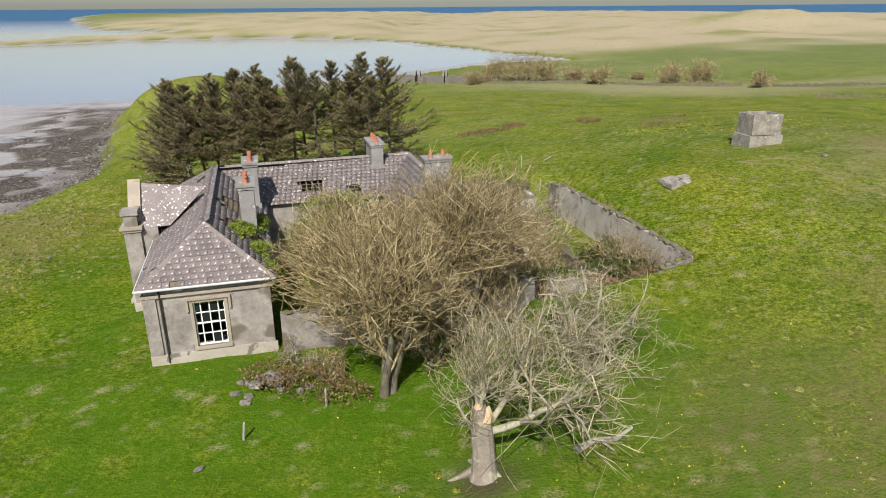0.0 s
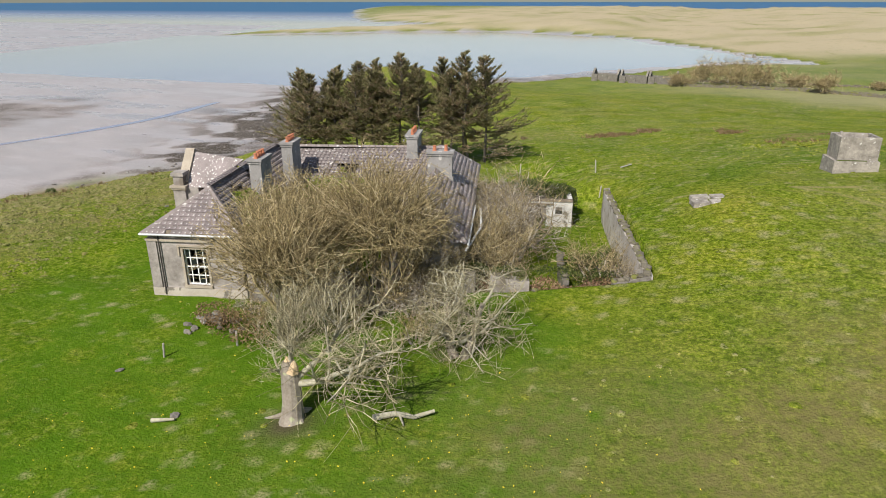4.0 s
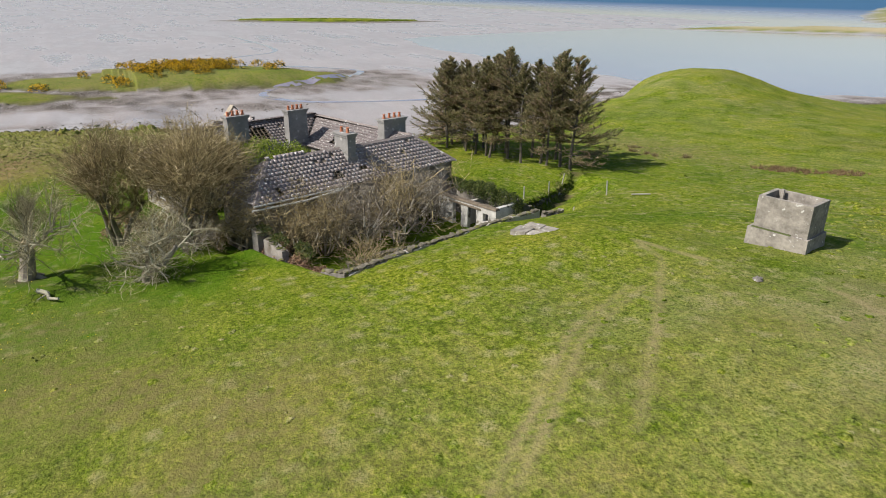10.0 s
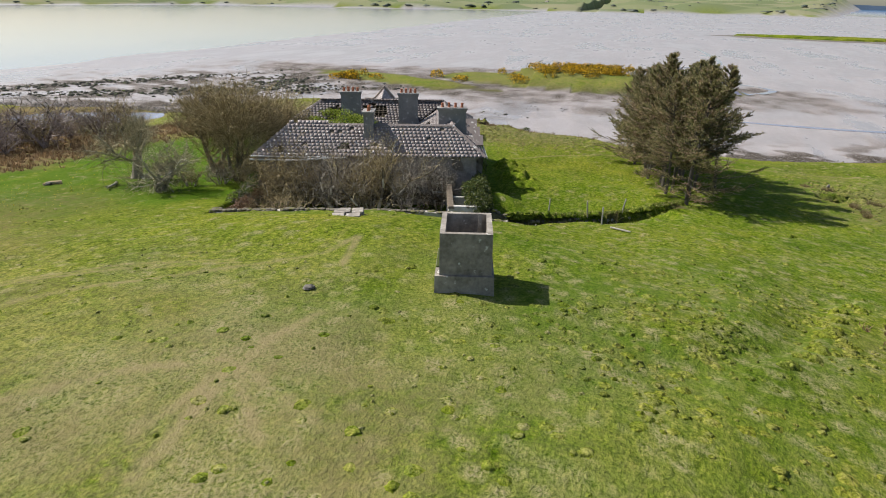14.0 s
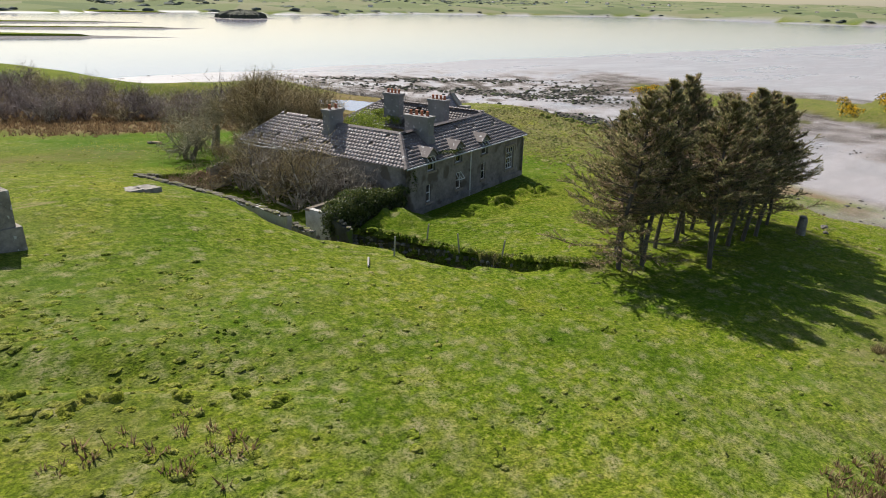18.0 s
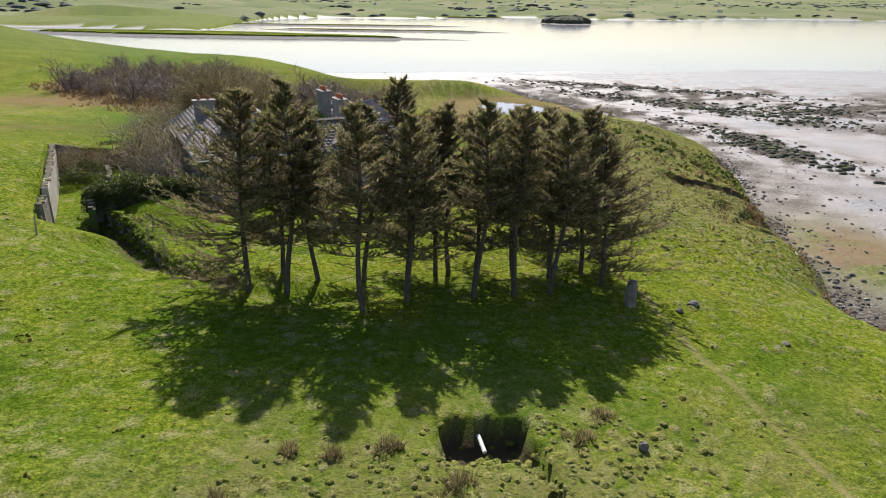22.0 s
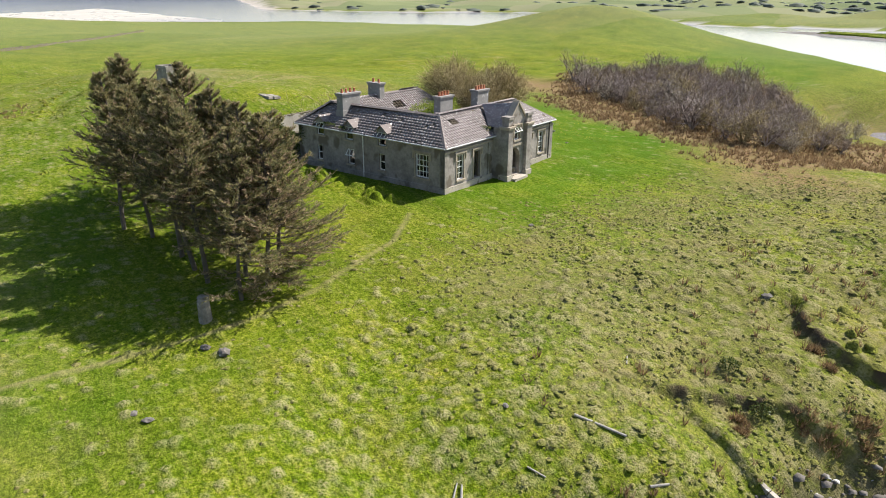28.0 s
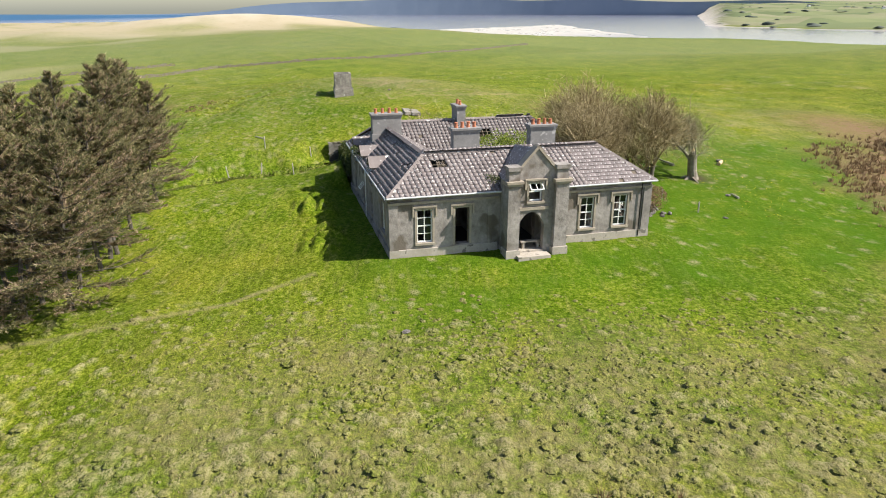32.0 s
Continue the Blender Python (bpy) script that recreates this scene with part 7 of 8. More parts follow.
stone_wall("pen_wall", [(8.9, 37.6, 7.6), (8.1, 39.6, 7.55), (7.5, 42.2, 7.5)], 0.35, 6.2, M_RUBBLE, "low rubble wall round a planted pen", 0.1, 13, 0.1)
M_RUST = plain("rusted_iron", (0.16, 0.05, 0.03), (0.34, 0.13, 0.08), 3.0, 0.9, 0.3, 0.01, 12.0)
sheet = Geo()
for k in range(12):
    sheet.slab([(k * 0.1, 0, 0.03 * (k % 2)), (k * 0.1 + 0.1, 0, 0.03 * ((k + 1) % 2)), (k * 0.1 + 0.1, 0.9, 0.03 * ((k + 1) % 2)), (k * 0.1, 0.9, 0.03 * (k % 2))], 0.008)
rusty = part("iron_sheet", sheet, M_RUST)
rusty.matrix_world = pose(10.4, 34.0, 7.75, 38, 8, 15)
tagged(rusty, "rusty red corrugated iron sheet lying in the wall gap", "iron sheet")

# roofless outbuilding in the garden
shed = new("outbuilding")
shed.matrix_world = pose(*from_house(20.4, 15.5), HOUSE_AT[2] - 0.1, 0, 0, HOUSE_TURN)
tagged(shed, "roofless whitewashed outbuilding with empty doorways", "outbuilding")
M_WASH = plain("old_whitewash", (0.3, 0.28, 0.25), (0.62, 0.6, 0.56), 1.0, 0.92, 0.4, 0.02, 9.0, spots=((0.16, 0.14, 0.11), 1.5, 0.6))
part("front_wall", turned(wall_geo(6.1, -0.4, 2.05, 0.35, [(3.6, 4.5, -0.4, 1.75), (2.0, 2.9, -0.4, 1.75), (0.75, 1.3, 0.95, 1.6)]), pose(6.1, 0, 0, 0, 0, 180)), M_WASH, shed, "flaking whitewashed wall with two doorways")
part("back_wall", Geo().box(-1.3, 2.3, -0.4, 6.1, 2.7, 2.45), M_RUBBLE, shed)
part("side_wall", Geo().box(5.75, 0.352, -0.4, 6.1, 2.298, 2.2), M_WASH, shed)
part("cross_wall", Geo().box(2.5, 0.352, -0.4, 2.75, 2.298, 1.9), M_WASH, shed)
part("lintel", Geo().box(1.2, -0.05, 1.752, 4.6, 0.36, 1.9), M_TIMBER, shed, "weathered timber lintel")
part("turf_top", Geo().box(-0.05, -0.06, 2.052, 6.15, 0.42, 2.2, 0.06), M_TIMBER, shed, "dead turf along the wall head")

# ruined farm to the north
for k, (x, y, turn) in enumerate(((-17.5, 197.5, -8), (-9.2, 193.6, -6), (-1.4, 192.2, -4))):
    ruin = new("ruined_cottage")
    ruin.matrix_world = pose(x, y, ground_z(x, y) - 0.2, 0, 0, turn)
    tagged(ruin, "roofless stone cottage with standing gables", "ruin")
    part("front_wall", wall_geo(7.5, 0, 2.2, 0.5, [(1.6, 2.5, 0, 1.9), (4.5, 5.3, 0.8, 1.7)]), M_RUBBLE, ruin)
    part("back_wall", Geo().box(0, 3.6, 0, 7.5, 4.1, 2.1), M_RUBBLE, ruin)
    for gx0 in (0.0, 7.0):
        part("gable", Geo().add([(gx0, 0, 0), (gx0, 3.6, 0), (gx0, 3.6, 2.1), (gx0, 1.8, 3.7), (gx0, 0, 2.1), (gx0 + 0.5, 0, 0), (gx0 + 0.5, 3.6, 0), (gx0 + 0.5, 3.6, 2.1), (gx0 + 0.5, 1.8, 3.7), (gx0 + 0.5, 0, 2.1)], [(4, 3, 2, 1, 0), (5, 6, 7, 8, 9), (2, 3, 8, 7), (3, 4, 9, 8), (0, 5, 9, 4), (1, 2, 7, 6)]), M_RUBBLE, ruin, "dark pointed gable end")

# ---- water tank ----
tank = new("water_tank")
tank.matrix_world = pose(25.75, 55.55, 11.4, 0, 0, 13)
tagged(tank, "square open concrete water tank on a wider rubble base", "water tank")
base_geo = Geo().box(-1.62, -1.22, -0.9, 1.52, 1.15, 1.22, 0.05)
part("base", base_geo, M_CONCRETE, tank, "stained rubble and concrete base")
up = Geo().box(-1.35, -1.0, 1.222, 1.35, -0.8, 2.9).box(-1.35, 0.8, 1.222, 1.35, 1.0, 2.9).box(-1.35, -0.8, 1.222, -1.15, 0.8, 2.9).box(1.15, -0.8, 1.222, 1.35, 0.8, 2.9).box(-1.15, -0.8, 1.222, 1.15, 0.8, 1.5)
part("basin", up, M_CONCRETE, tank, "open board-marked concrete basin")
part("inner_post", Geo().box(-0.9, 0.45, 1.5, -0.72, 0.62, 3.05, 0.02), M_CONCRETE, tank)
part("moss", Geo().box(-1.4, -1.16, 1.224, 0.6, -1.004, 1.27, 0.02), M_IVY, tank, "moss along the ledge")

# ---- stones, posts and litter ----
def stone(name, x, y, rx, ry, rz, label, seed, material=None, sink=0.3):
    r = random.Random(seed)
    g = Geo().rock(0, 0, rz * (1 - sink), rx, ry, rz, r, 9, 6)
    ob = part(name, g, material or M_ROCK)
    ob.matrix_world = pose(x, y, ground_z(x, y), 0, 0, r.uniform(0, 360))
    return tagged(ob, label, "stone")


slab = new("concrete_slab")
slab.matrix_world = pose(16.4, 46.4, ground_z(16.4, 46.4), 3, -4, 20)
tagged(slab, "broken grey concrete slab lying in the grass", "slab")
rr = random.Random(5)
for x0, y0, x1, y1 in ((-1.2, -0.8, -0.1, 0.2), (-0.05, -0.85, 1.1, -0.1), (-1.0, 0.25, 0.2, 0.95), (0.25, -0.05, 1.2, 0.8)):
    part("fragment", Geo().box(x0, y0, -0.15, x1, y1, 0.1 + rr.uniform(0, 0.08), 0.03), M_CONCRETE, slab)
gp = new("gate_pillar")
gp.matrix_world = pose(-28.4, 68.7, ground_z(-28.4, 68.7) - 0.1)
tagged(gp, "lone round rubble gate pillar beneath the pines", "pillar")
part("shaft", Geo().tube([(0, 0, -0.2), (0.02, 0, 0.6), (0, 0.02, 1.35), (0, 0, 1.5)], [0.4, 0.36, 0.34, 0.28], 10), M_RUBBLE, gp)
part("cap_stone", Geo().rock(0, 0, 1.55, 0.34, 0.34, 0.14, rr, 9, 4), M_RUBBLE, gp)
for k, (x, y, a, c, h) in enumerate(((-32.4, 69.0, 0.55, 0.45, 0.35), (-31.2, 69.6, 0.4, 0.3, 0.25), (-22.8, 81.7, 0.32, 0.25, 0.4), (-34.7, 74.0, 0.3, 0.25, 0.15), (6.6, 15.2, 0.5, 0.35, 0.3), (-35.5, 73.6, 0.4, 0.3, 0.15), (-45.5, 40.0, 0.5, 0.4, 0.3), (-43.6, 59.2, 0.28, 0.2, 0.15), (-28.5, 43.7, 0.3, 0.25, 0.15), (28.5, 50.0, 0.35, 0.3, 0.2), (-3.9, 18.2, 0.35, 0.3, 0.15), (-9.5, 20.5, 0.3, 0.2, 0.12))):
    stone("boulder", x, y, a * 0.7, c * 0.7, h * 0.55, "grey lichened boulder lying in the grass", 80 + k)
# rubble heap at the courtyard corner
heap = new("rubble_heap")
heap.matrix_world = pose(-8.1, 26.0, ground_z(-8.1, 26.0))
tagged(heap, "heap of pale broken stones by the house corner", "rubble")
for k in range(60):
    a, d = rr.uniform(0, 6.283), abs(rr.gauss(0, 0.75))
    q = rr.uniform(0.12, 0.3)
    part("stone", Geo().rock(d * 1.3 * math.cos(a), d * 0.8 * math.sin(a), max(0.05, 0.75 - d * 0.6) * rr.uniform(0.4, 1.0), q, q * rr.uniform(0.6, 1), q * rr.uniform(0.5, 0.9), rr, 6, 4), M_RUBBLE, heap)


def post(x, y, h, lean, label="weathered grey timber fence post"):
    ob = new("fence_post")
    ob.matrix_world = pose(x, y, ground_z(x, y), lean, lean * 0.5, x * 37)
    part("stake", Geo().tube([(0, 0, -0.2), (0, 0, h - 0.05), (0, 0, h)], [0.055, 0.05, 0.03], 7), M_POST, ob)
    return tagged(ob, label, "fence post", "fence posts")


FENCE = [(8.9, 53.2), (7.8, 56.1), (6.65, 60.4), (1.0, 56.3), (0.6, 59.2), (-0.85, 61.75)]
for k, (x, y) in enumerate(FENCE):
    post(x, y, (1.1, 1.0, 1.2, 1.1, 1.15, 1.0)[k], (4, -6, 3, -5, 6, -9)[k])
for k, (x, y) in enumerate(((-8.3, 22.2), (-5.3, 24.2))):
    post(x, y, 0.85, 7 - 4 * k)
for k, ((ax, ay), (bx_, by_)) in enumerate(zip(FENCE[:2], FENCE[1:3])):
    w = part("fence_wire", Geo().tube([(ax, ay, ground_z(ax, ay) + 0.8), ((ax + bx_) / 2, (ay + by_) / 2, (ground_z(ax, ay) + ground_z(bx_, by_)) / 2 + 0.72), (bx_, by_, ground_z(bx_, by_) + 0.8)], [0.004] * 3, 4), M_TIMBER)
    tagged(w, "slack rusty wire between old posts", "wire")


def log(pts, r0, r1, label, material=M_LIMB, name="fallen_branch"):
    pts = [Vector((x, y, ground_z(x, y) + z)) for x, y, z in pts]
    k = len(pts) - 1
    ob = part(name, Geo().tube(pts, [r0 + (r1 - r0) * i / k for i in range(k + 1)], 8), material)
    return tagged(ob, label, "fallen wood")


log([(4.6, 20.3, 0.15), (5.4, 20.8, 0.2), (6.2, 20.9, 0.14), (6.9, 21.4, 0.25)], 0.14, 0.07, "pale broken branch lying below the tree")
log([(5.5, 20.9, 0.2), (6.0, 20.3, 0.1)], 0.07, 0.03, "pale side shoot of a fallen branch")
log([(5.6, 15.6, 0.12), (6.3, 15.1, 0.15), (6.9, 15.0, 0.1)], 0.2, 0.12, "short pale sawn log in the grass", M_WOOD_FRESH)
log([(-4.6, 17.6, 0.1), (-3.6, 17.9, 0.12)], 0.1, 0.05, "small pale fallen branch")
log([(-45.9, 56.9, 0.08), (-47.0, 56.2, 0.06), (-48.0, 55.6, 0.06)], 0.07, 0.055, "bleached driftwood trunk on the bank", M_POST, "driftwood")
log([(-46.4, 60.3, 0.05), (-47.2, 59.9, 0.05)], 0.045, 0.035, "small bleached driftwood pole on grass", M_POST, "driftwood")
log([(-50.0, 56.2, 0.05), (-50.4, 55.4, 0.06)], 0.07, 0.05, "bleached driftwood plank near the shore", M_POST, "driftwood")
log([(-45.9, 63.6, 0.05), (-45.4, 63.2, 0.1)], 0.07, 0.04, "bleached driftwood branch on the grass", M_POST, "driftwood")
log([(-45.6, 63.8, 0.05), (-45.2, 63.3, 0.05)], 0.05, 0.03, "small bleached driftwood stick", M_POST, "driftwood")
log([(-44.8, 51.9, 0.05), (-44.4, 51.4, 0.05)], 0.035, 0.03, "pale pole on the shore bank", M_POST, "driftwood")
log([(8.8, 61.0, 0.1), (9.6, 62.2, 0.1)], 0.06, 0.05, "old rail lying by the lane", M_POST, "fallen_rail")
# slipway kerb at the shore
kerb = new("slipway_kerb")
tagged(kerb, "row of pale cut stones edging an old slipway", "kerb")
for k in range(11):
    f = k / 10
    x, y = KERB[0][0] + (KERB[1][0] - KERB[0][0]) * f, KERB[0][1] + (KERB[1][1] - KERB[0][1]) * f
    z = 2.85 - 1.25 * f
    g = Geo().box(-0.25, -0.14, -0.9, 0.25, 0.14, 0.04 + rr.uniform(0, 0.03), 0.02)
    ob = part("kerb_stone", turned(g, pose(x, y, z, rr.uniform(-2, 2), -14 + rr.uniform(-2, 2), -3.5 + rr.uniform(-2, 2))), M_PLINTH if k % 3 else M_CONCRETE, kerb)
# drain pipe in the pit
pp = part("drain_pipe", Geo().tube([(-16.4, 79.55, ground_z(-16.4, 80.6) + 0.7), (-16.45, 80.5, ground_z(-16.4, 80.6) + 0.55)], [0.09, 0.09], 10), M_WHITE)
tagged(pp, "short white pipe jutting into a dark pit", "pipe")
def rush_clump(spots, seed, label, material=M_RUSH):
    rs = np.random.RandomState(seed)
    xs = np.concatenate([x + rs.normal(0, r_ * 0.4, 14) for x, y, r_ in spots])
    ys = np.concatenate([y + rs.normal(0, r_ * 0.35, 14) for x, y, r_ in spots])
    tufts("rush_clump", xs, ys, rs, 26, 0.34, 0.4, 0.035, material, label, "rushes")


rush_clump([(-10.3, 81.3, 0.5), (-8.8, 81, 0.4), (-12.6, 81.1, 0.5), (-20.4, 80.9, 0.7), (-22.0, 79.4, 0.6), (-6.4, 83.5, 0.6), (-14.6, 83.4, 0.7)], 91, "straw-coloured rush clumps round the pit", M_STRAW)
rush_clump([(-49.9, 49.3, 0.5), (-50.4, 49.8, 0.5), (-52.0, 46.8, 0.8), (-53.0, 46.2, 0.7), (-53.6, 44.2, 0.7), (-54.2, 44.9, 0.6), (-50.9, 42.6, 0.5), (-49.6, 42.0, 0.4)], 92, "russet rush clumps below the eroded bank")
leafy("nettle_patch", [(-47.9, 47.4, ground_z(-47.9, 47.4) + 0.15, 0.5, 0.5, 0.3), (-50.3, 48.0, ground_z(-50.3, 48.0) + 0.15, 0.45, 0.6, 0.35)], M_IVY, 900, 0.06, "dark green nettles on the eroded bank", "nettles", 96)

# shore stones: far more than one could count
rs = np.random.RandomState(92)
xs, ys = rs.uniform(-100, -40, 60000), rs.uniform(-70, 150, 60000)
dd = shore_distance(xs, ys)
strip = (dd < 2.0) & (dd > -14)
xs, ys, dd = xs[strip], ys[strip], dd[strip]
keep = rs.rand(len(xs)) < np.where(dd > -2.5, 0.95, 0.07)
xs, ys = xs[keep][:9000], ys[keep][:9000]
zs = height(xs, ys)
unit = np.array([(1, 0, 0), (-1, 0, 0), (0, 1, 0), (0, -1, 0), (0, 0, 1), (0, 0, -1), (0.6, 0.6, 0.5), (-0.6, 0.6, 0.5), (0.6, -0.6, 0.5), (-0.6, -0.6, 0.5)], float)
tri_ = np.array([(4, 6, 8), (4, 7, 6), (4, 9, 7), (4, 8, 9), (6, 0, 8), (6, 2, 0), (7, 2, 6), (7, 1, 2), (9, 1, 7), (9, 3, 1), (8, 3, 9), (8, 0, 3)])
sz = (0.06 + 0.26 * rs.rand(len(xs), 1, 1) ** 2.2) * rs.uniform(0.6, 1.3, (len(xs), 1, 3)) * np.array([1, 1, 0.6])
V = unit[None] * sz * rs.uniform(0.8, 1.2, (len(xs), 10, 1)) + np.stack([xs, ys, zs + 0.03], -1)[:, None]
F = (np.arange(len(xs)) * 10)[:, None, None] + tri_[None]
tagged(merged_arrays("shore_stones", V.reshape(-1, 3), F.reshape(-1, 3), M_ROCK), "strewn grey stones along the high-tide line", "stones", kind="stuff")

rs = np.random.RandomState(97)
bx_s, by_s = [], []
for cx, cy, sx, sy, turn, n_ in ((-104, -74, 30, 5, 146, 700), (-96, -42, 34, 5, 121, 900), (-85, 2, 4, 18, 5, 500), (-120, -32, 12, 9, 30, 500)):
    c_, s_ = math.cos(radians(turn)), math.sin(radians(turn))
    p, q = rs.normal(0, 0.75, n_) * sx, rs.normal(0, 0.75, n_) * sy
    bx_s.append(cx + p * c_ - q * s_)
    by_s.append(cy + p * s_ + q * c_)
xs, ys = np.concatenate(bx_s), np.concatenate(by_s)
keep = shore_distance(xs, ys) < 1
xs, ys = xs[keep], ys[keep]
sz = (0.15 + 0.6 * rs.rand(len(xs), 1, 1) ** 2.5) * rs.uniform(0.6, 1.4, (len(xs), 1, 3)) * np.array([1, 1, 0.5])
V = unit[None] * sz * rs.uniform(0.8, 1.2, (len(xs), 10, 1)) + np.stack([xs, ys, height(xs, ys) + 0.05], -1)[:, None]
F = (np.arange(len(xs)) * 10)[:, None, None] + tri_[None]
tagged(merged_arrays("foreshore_rocks", V.reshape(-1, 3), F.reshape(-1, 3), M_MOSSY), "dark weed-covered rocks strewn over the tidal flats", "rocks", kind="stuff")

# winding tidal channel left on the flats
CHANNEL = [(-96, 131), (-93, 109), (-94, 94), (-97, 80), (-102, 67), (-114, 61), (-124, 66), (-127, 72), (-133, 83), (-146, 97), (-158, 99), (-174, 85), (-184, 63), (-210, 73), (-228, 92), (-261, 97), (-336, 94)]
bed = []
for a, c, e_, g in zip([CHANNEL[0]] + CHANNEL[:-2], CHANNEL[:-1], CHANNEL[1:], CHANNEL[2:] + [CHANNEL[-1]]):
    for q in range(6):
        f = q / 6
        bed.append([0.5 * (2 * c[i] + (e_[i] - a[i]) * f + (2 * a[i] - 5 * c[i] + 4 * e_[i] - g[i]) * f * f + (3 * c[i] - a[i] - 3 * e_[i] + g[i]) * f ** 3) for i in (0, 1)])
bed = np.array(bed)
way = np.gradient(bed, axis=0)
way = np.stack([-way[:, 1], way[:, 0]], -1) / np.hypot(way[:, 0], way[:, 1])[:, None]
breadth = (0.9 + 0.5 * waves(bed[:, 0], bed[:, 1], 40, 64))[:, None]
banks = np.stack([bed - way * breadth, bed + way * breadth * 1.1], 1)
verts = [(x, y, ground_z(x, y) + 0.035) for x, y in banks.reshape(-1, 2)]
tidal = mesh_object("tidal_channel", verts, [(2 * k, 2 * k + 1, 2 * k + 3, 2 * k + 2) for k in range(len(bed) - 1)], M_WATER)
tagged(tidal, "shallow bright channel winding over the tidal flats", "water", kind="structure")

# ---- the far shores ----
ISLETS = [((-470, 195), (60, 14), 70, 2.6), ((60, -365), (110, 14), 165, 2.6), ((-60, -450), (70, 7), 170, 1.2), ((-180, -930), (110, 14), 172, 3.0), ((-310, -690), (30, 22), 10, 9.0), ((-30, -560), (100, 8), 176, 1.3)]
for k, ((cx, cy), (sx, sy), turn, top) in enumerate(ISLETS):
    r, isle = random.Random(600 + k), new("islet")
    isle.matrix_world = pose(cx, cy, -0.05, 0, 0, turn)
    tagged(isle, "low grassy tidal islet ringed with dark rocks", "islet", kind="structure")
    ang = [6.283 * q / 72 for q in range(72)]
    edge_ = [1 + 0.12 * math.sin(3 * a + k) + 0.08 * math.sin(7 * a + 2 * k) + r.uniform(-0.05, 0.05) for a in ang]
    for nm, m_, rings in (("rock_shelf", M_ROCK, ((1.45, -0.2), (1.25, 0.3), (1.05, 0.8), (0.9, 0.9))), ("turf", M_MOSSY if k == 4 else M_GROUND, ((1.02, 0.5), (0.97, top * 0.45 + 0.6), (0.8, top * 0.75), (0.45, top * 0.95), (0.02, top)))):
        vs, fs = [], []
        for f, z in rings:
            vs += [(math.cos(a) * sx * f * (1 + (e_ - 1) * min(1, f * 1.2)) * r.uniform(0.985, 1.015), math.sin(a) * sy * f * e_ * r.uniform(0.97, 1.03), z * r.uniform(0.9, 1.1)) for a, e_ in zip(ang, edge_)]
        for q in range(len(rings) - 1):
            fs += [(q * 72 + i_, q * 72 + (i_ + 1) % 72, (q + 1) * 72 + (i_ + 1) % 72, (q + 1) * 72 + i_) for i_ in range(72)]
        fs.append(tuple((len(rings) - 1) * 72 + i_ for i_ in range(72)))
        mesh_object(nm, vs, fs, m_, isle)
# dark greens greyed so that the colour itself carries the haze of distance
M_HAZED_WOODS = plain("far_woods", (0.06, 0.075, 0.06), (0.12, 0.13, 0.1), 0.02, 0.95, 0.0)
rs = np.random.RandomState(93)
ang, rad = rs.uniform(-200, 12, 16000), rs.uniform(700, 3600, 16000)
xs, ys = -100 + rad * np.cos(np.radians(ang)), 50 + rad * np.sin(np.radians(ang))
dd = shore_distance(xs, ys)
line = (dd > 4) & ((dd < 40) & (rs.rand(16000) < 0.7) | (np.abs(lattice(xs, ys, 160, 94)) < 0.045) | (lattice(xs, ys, 420, 95) > 0.55))
xs, ys = xs[line], ys[line]
zs = height(xs, ys)
sz = rs.uniform(2.5, 7.5, (len(xs), 1, 1)) * rs.uniform(0.7, 1.5, (len(xs), 1, 3)) * np.array([1.4, 1.4, 0.5])
V = unit[None] * sz * rs.uniform(0.7, 1.3, (len(xs), 10, 1)) + np.stack([xs, ys, zs], -1)[:, None]
F = (np.arange(len(xs)) * 10)[:, None, None] + tri_[None]
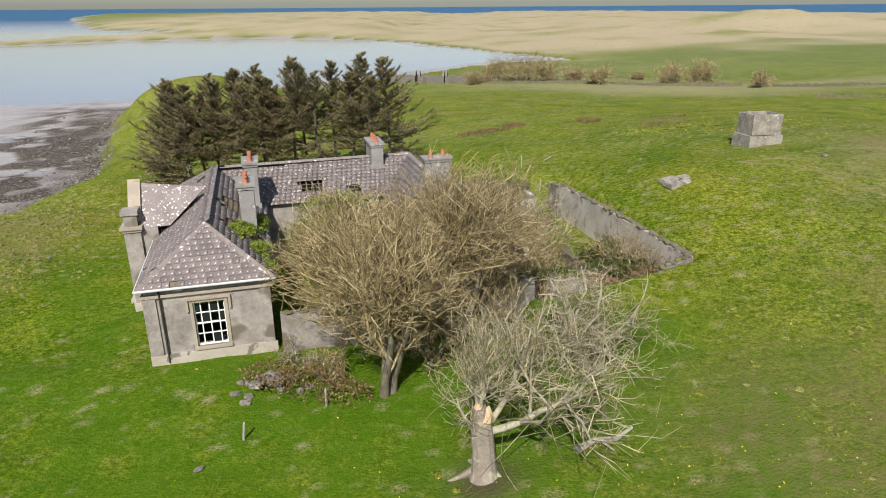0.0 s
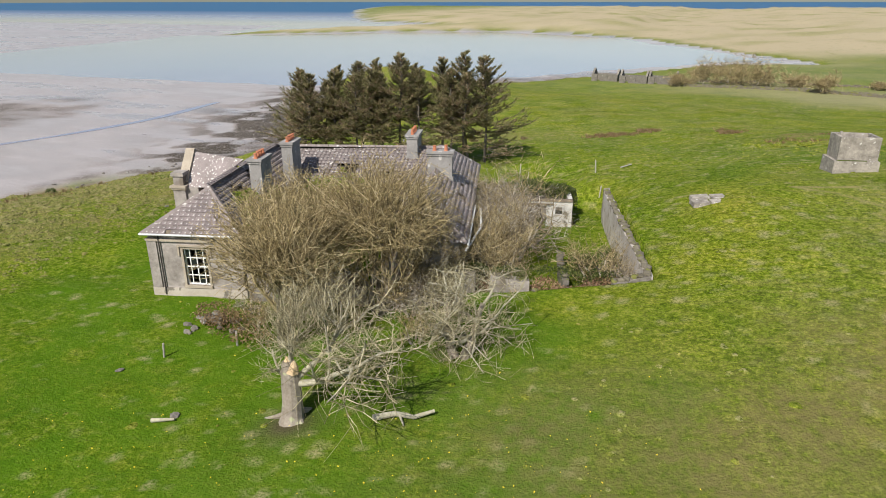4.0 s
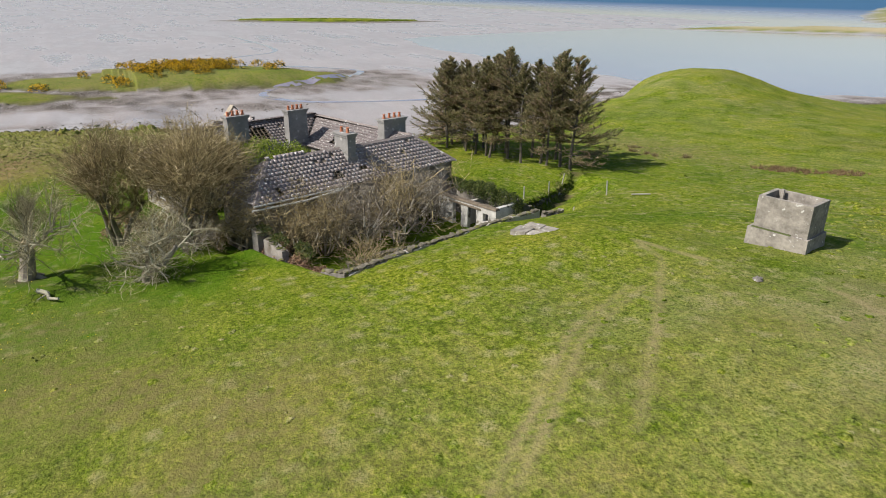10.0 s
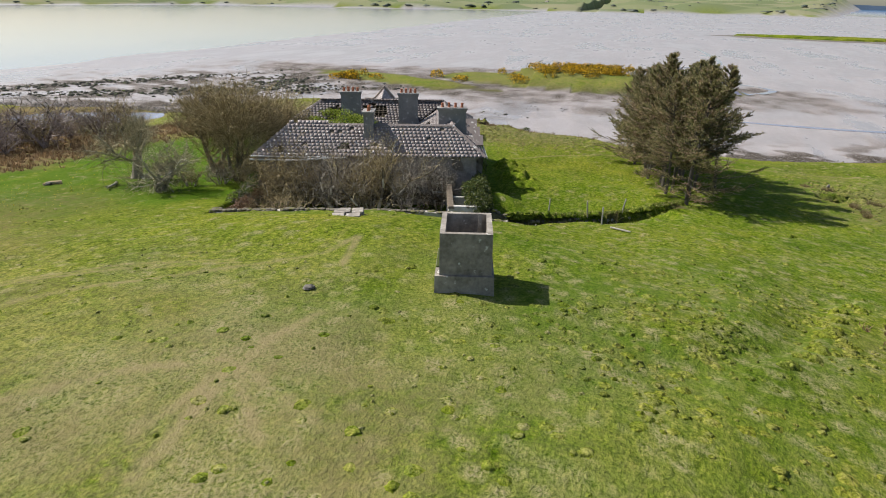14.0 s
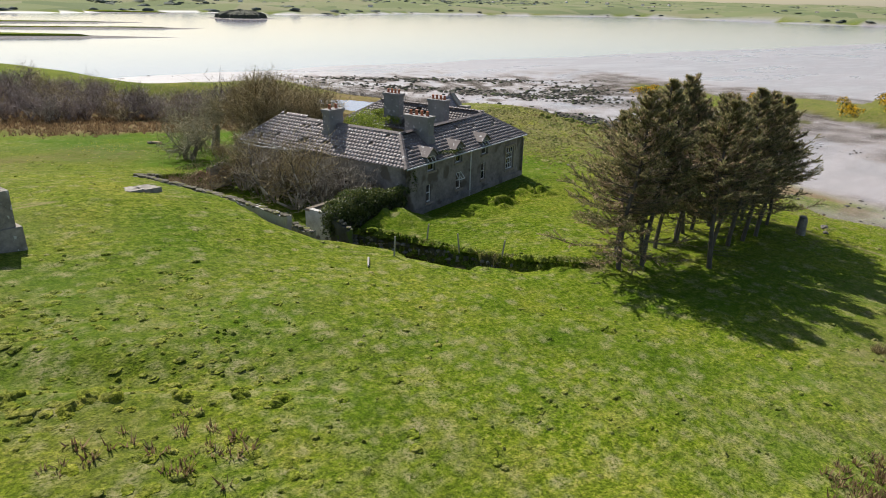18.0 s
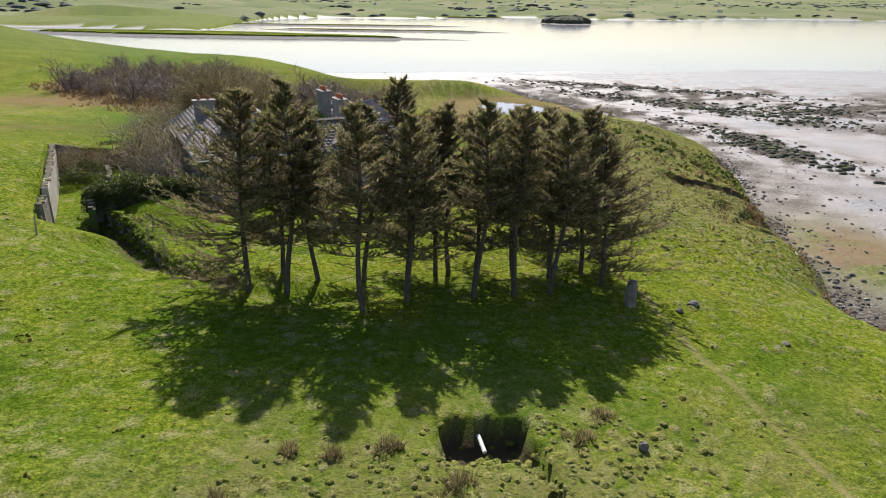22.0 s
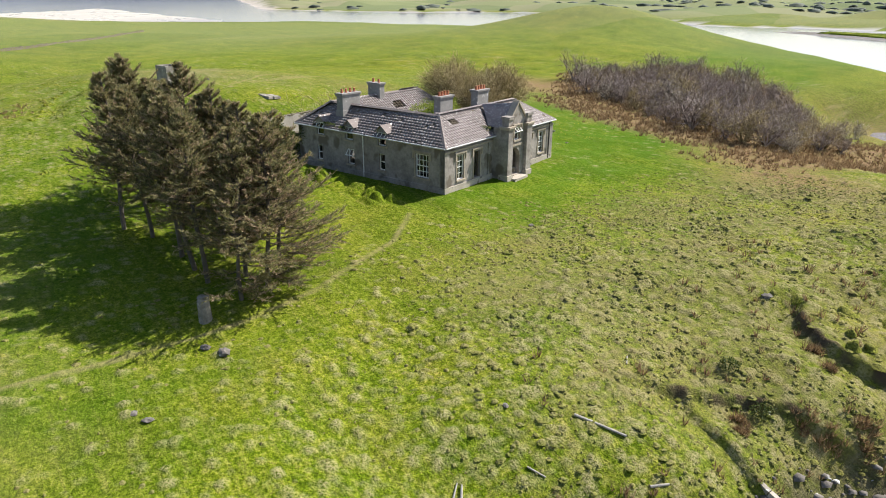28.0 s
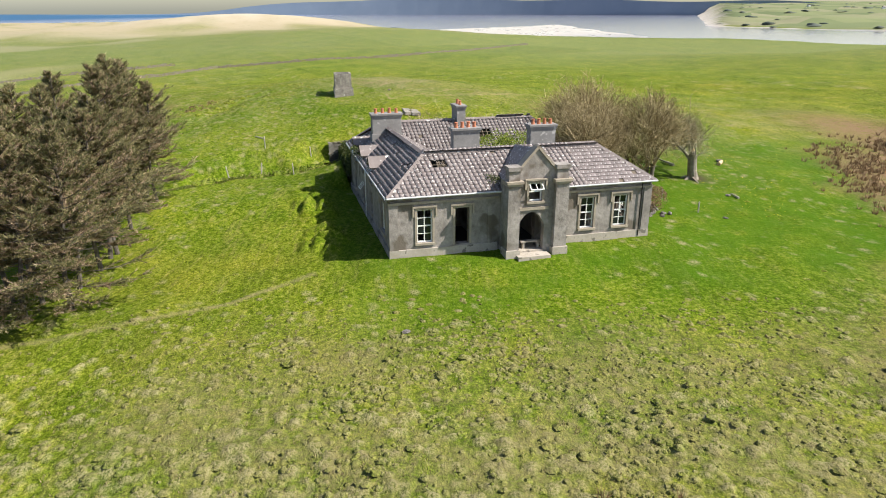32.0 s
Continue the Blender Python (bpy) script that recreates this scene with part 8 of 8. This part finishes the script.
tagged(merged_arrays("far_woods", V.reshape(-1, 3), F.reshape(-1, 3), M_HAZED_WOODS), "dark hedges and woods on the far shore, greyed for haze", "woods", kind="stuff")
hs = Geo().box(-5, -3.5, 0, 5, 3.5, 4)
hr = Geo().add([(-5.3, -4, 3.9), (5.3, -4, 3.9), (5.3, 4, 3.9), (-5.3, 4, 3.9), (-5.3, 0, 6.8), (5.3, 0, 6.8)], [(0, 1, 5, 4), (2, 3, 4, 5), (0, 4, 3), (1, 2, 5), (3, 2, 1, 0)])
first = None
for k in range(46):
    a = radians(rs.choice([rs.uniform(-120, -20), rs.uniform(-20, 14), rs.uniform(-175, -120)]))
    d = rs.uniform(1300, 2900)
    x, y = -100 + d * math.cos(a), 50 + d * math.sin(a)
    if shore_distance(np.array([x]), np.array([y]))[0] < 30:
        continue
    m4 = pose(x, y, ground_z(x, y) - 0.5, 0, 0, rs.uniform(0, 180))
    if first is None:
        first = new("far_house")
        part("wall", hs, M_WHITE, first)
        part("roof", hr, M_TILE, first)
        tagged(first, "small white house on the far shore", "house", "far houses")
        first.matrix_world = m4
    else:
        copy_thing(first, m4)
# backdrop ridge; its blue is haze painted into the base colour
M_HAZED_HILLS = plain("hazed_hills", (0.16, 0.21, 0.28), (0.22, 0.27, 0.34), 0.004, 1.0, 0.0)
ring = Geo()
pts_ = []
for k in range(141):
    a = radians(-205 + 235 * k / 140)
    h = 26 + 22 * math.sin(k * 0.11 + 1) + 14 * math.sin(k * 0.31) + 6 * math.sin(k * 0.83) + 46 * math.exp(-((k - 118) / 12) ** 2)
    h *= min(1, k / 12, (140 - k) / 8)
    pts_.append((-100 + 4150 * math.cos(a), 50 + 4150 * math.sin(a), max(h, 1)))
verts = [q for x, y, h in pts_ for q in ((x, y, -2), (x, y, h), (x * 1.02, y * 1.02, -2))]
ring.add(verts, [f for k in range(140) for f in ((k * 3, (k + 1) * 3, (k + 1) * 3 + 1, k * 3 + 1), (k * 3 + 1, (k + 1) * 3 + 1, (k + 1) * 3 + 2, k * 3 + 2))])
tagged(part("far_hills", ring, M_HAZED_HILLS), "hills along the horizon, tinted pale blue for haze", "hills", kind="structure")
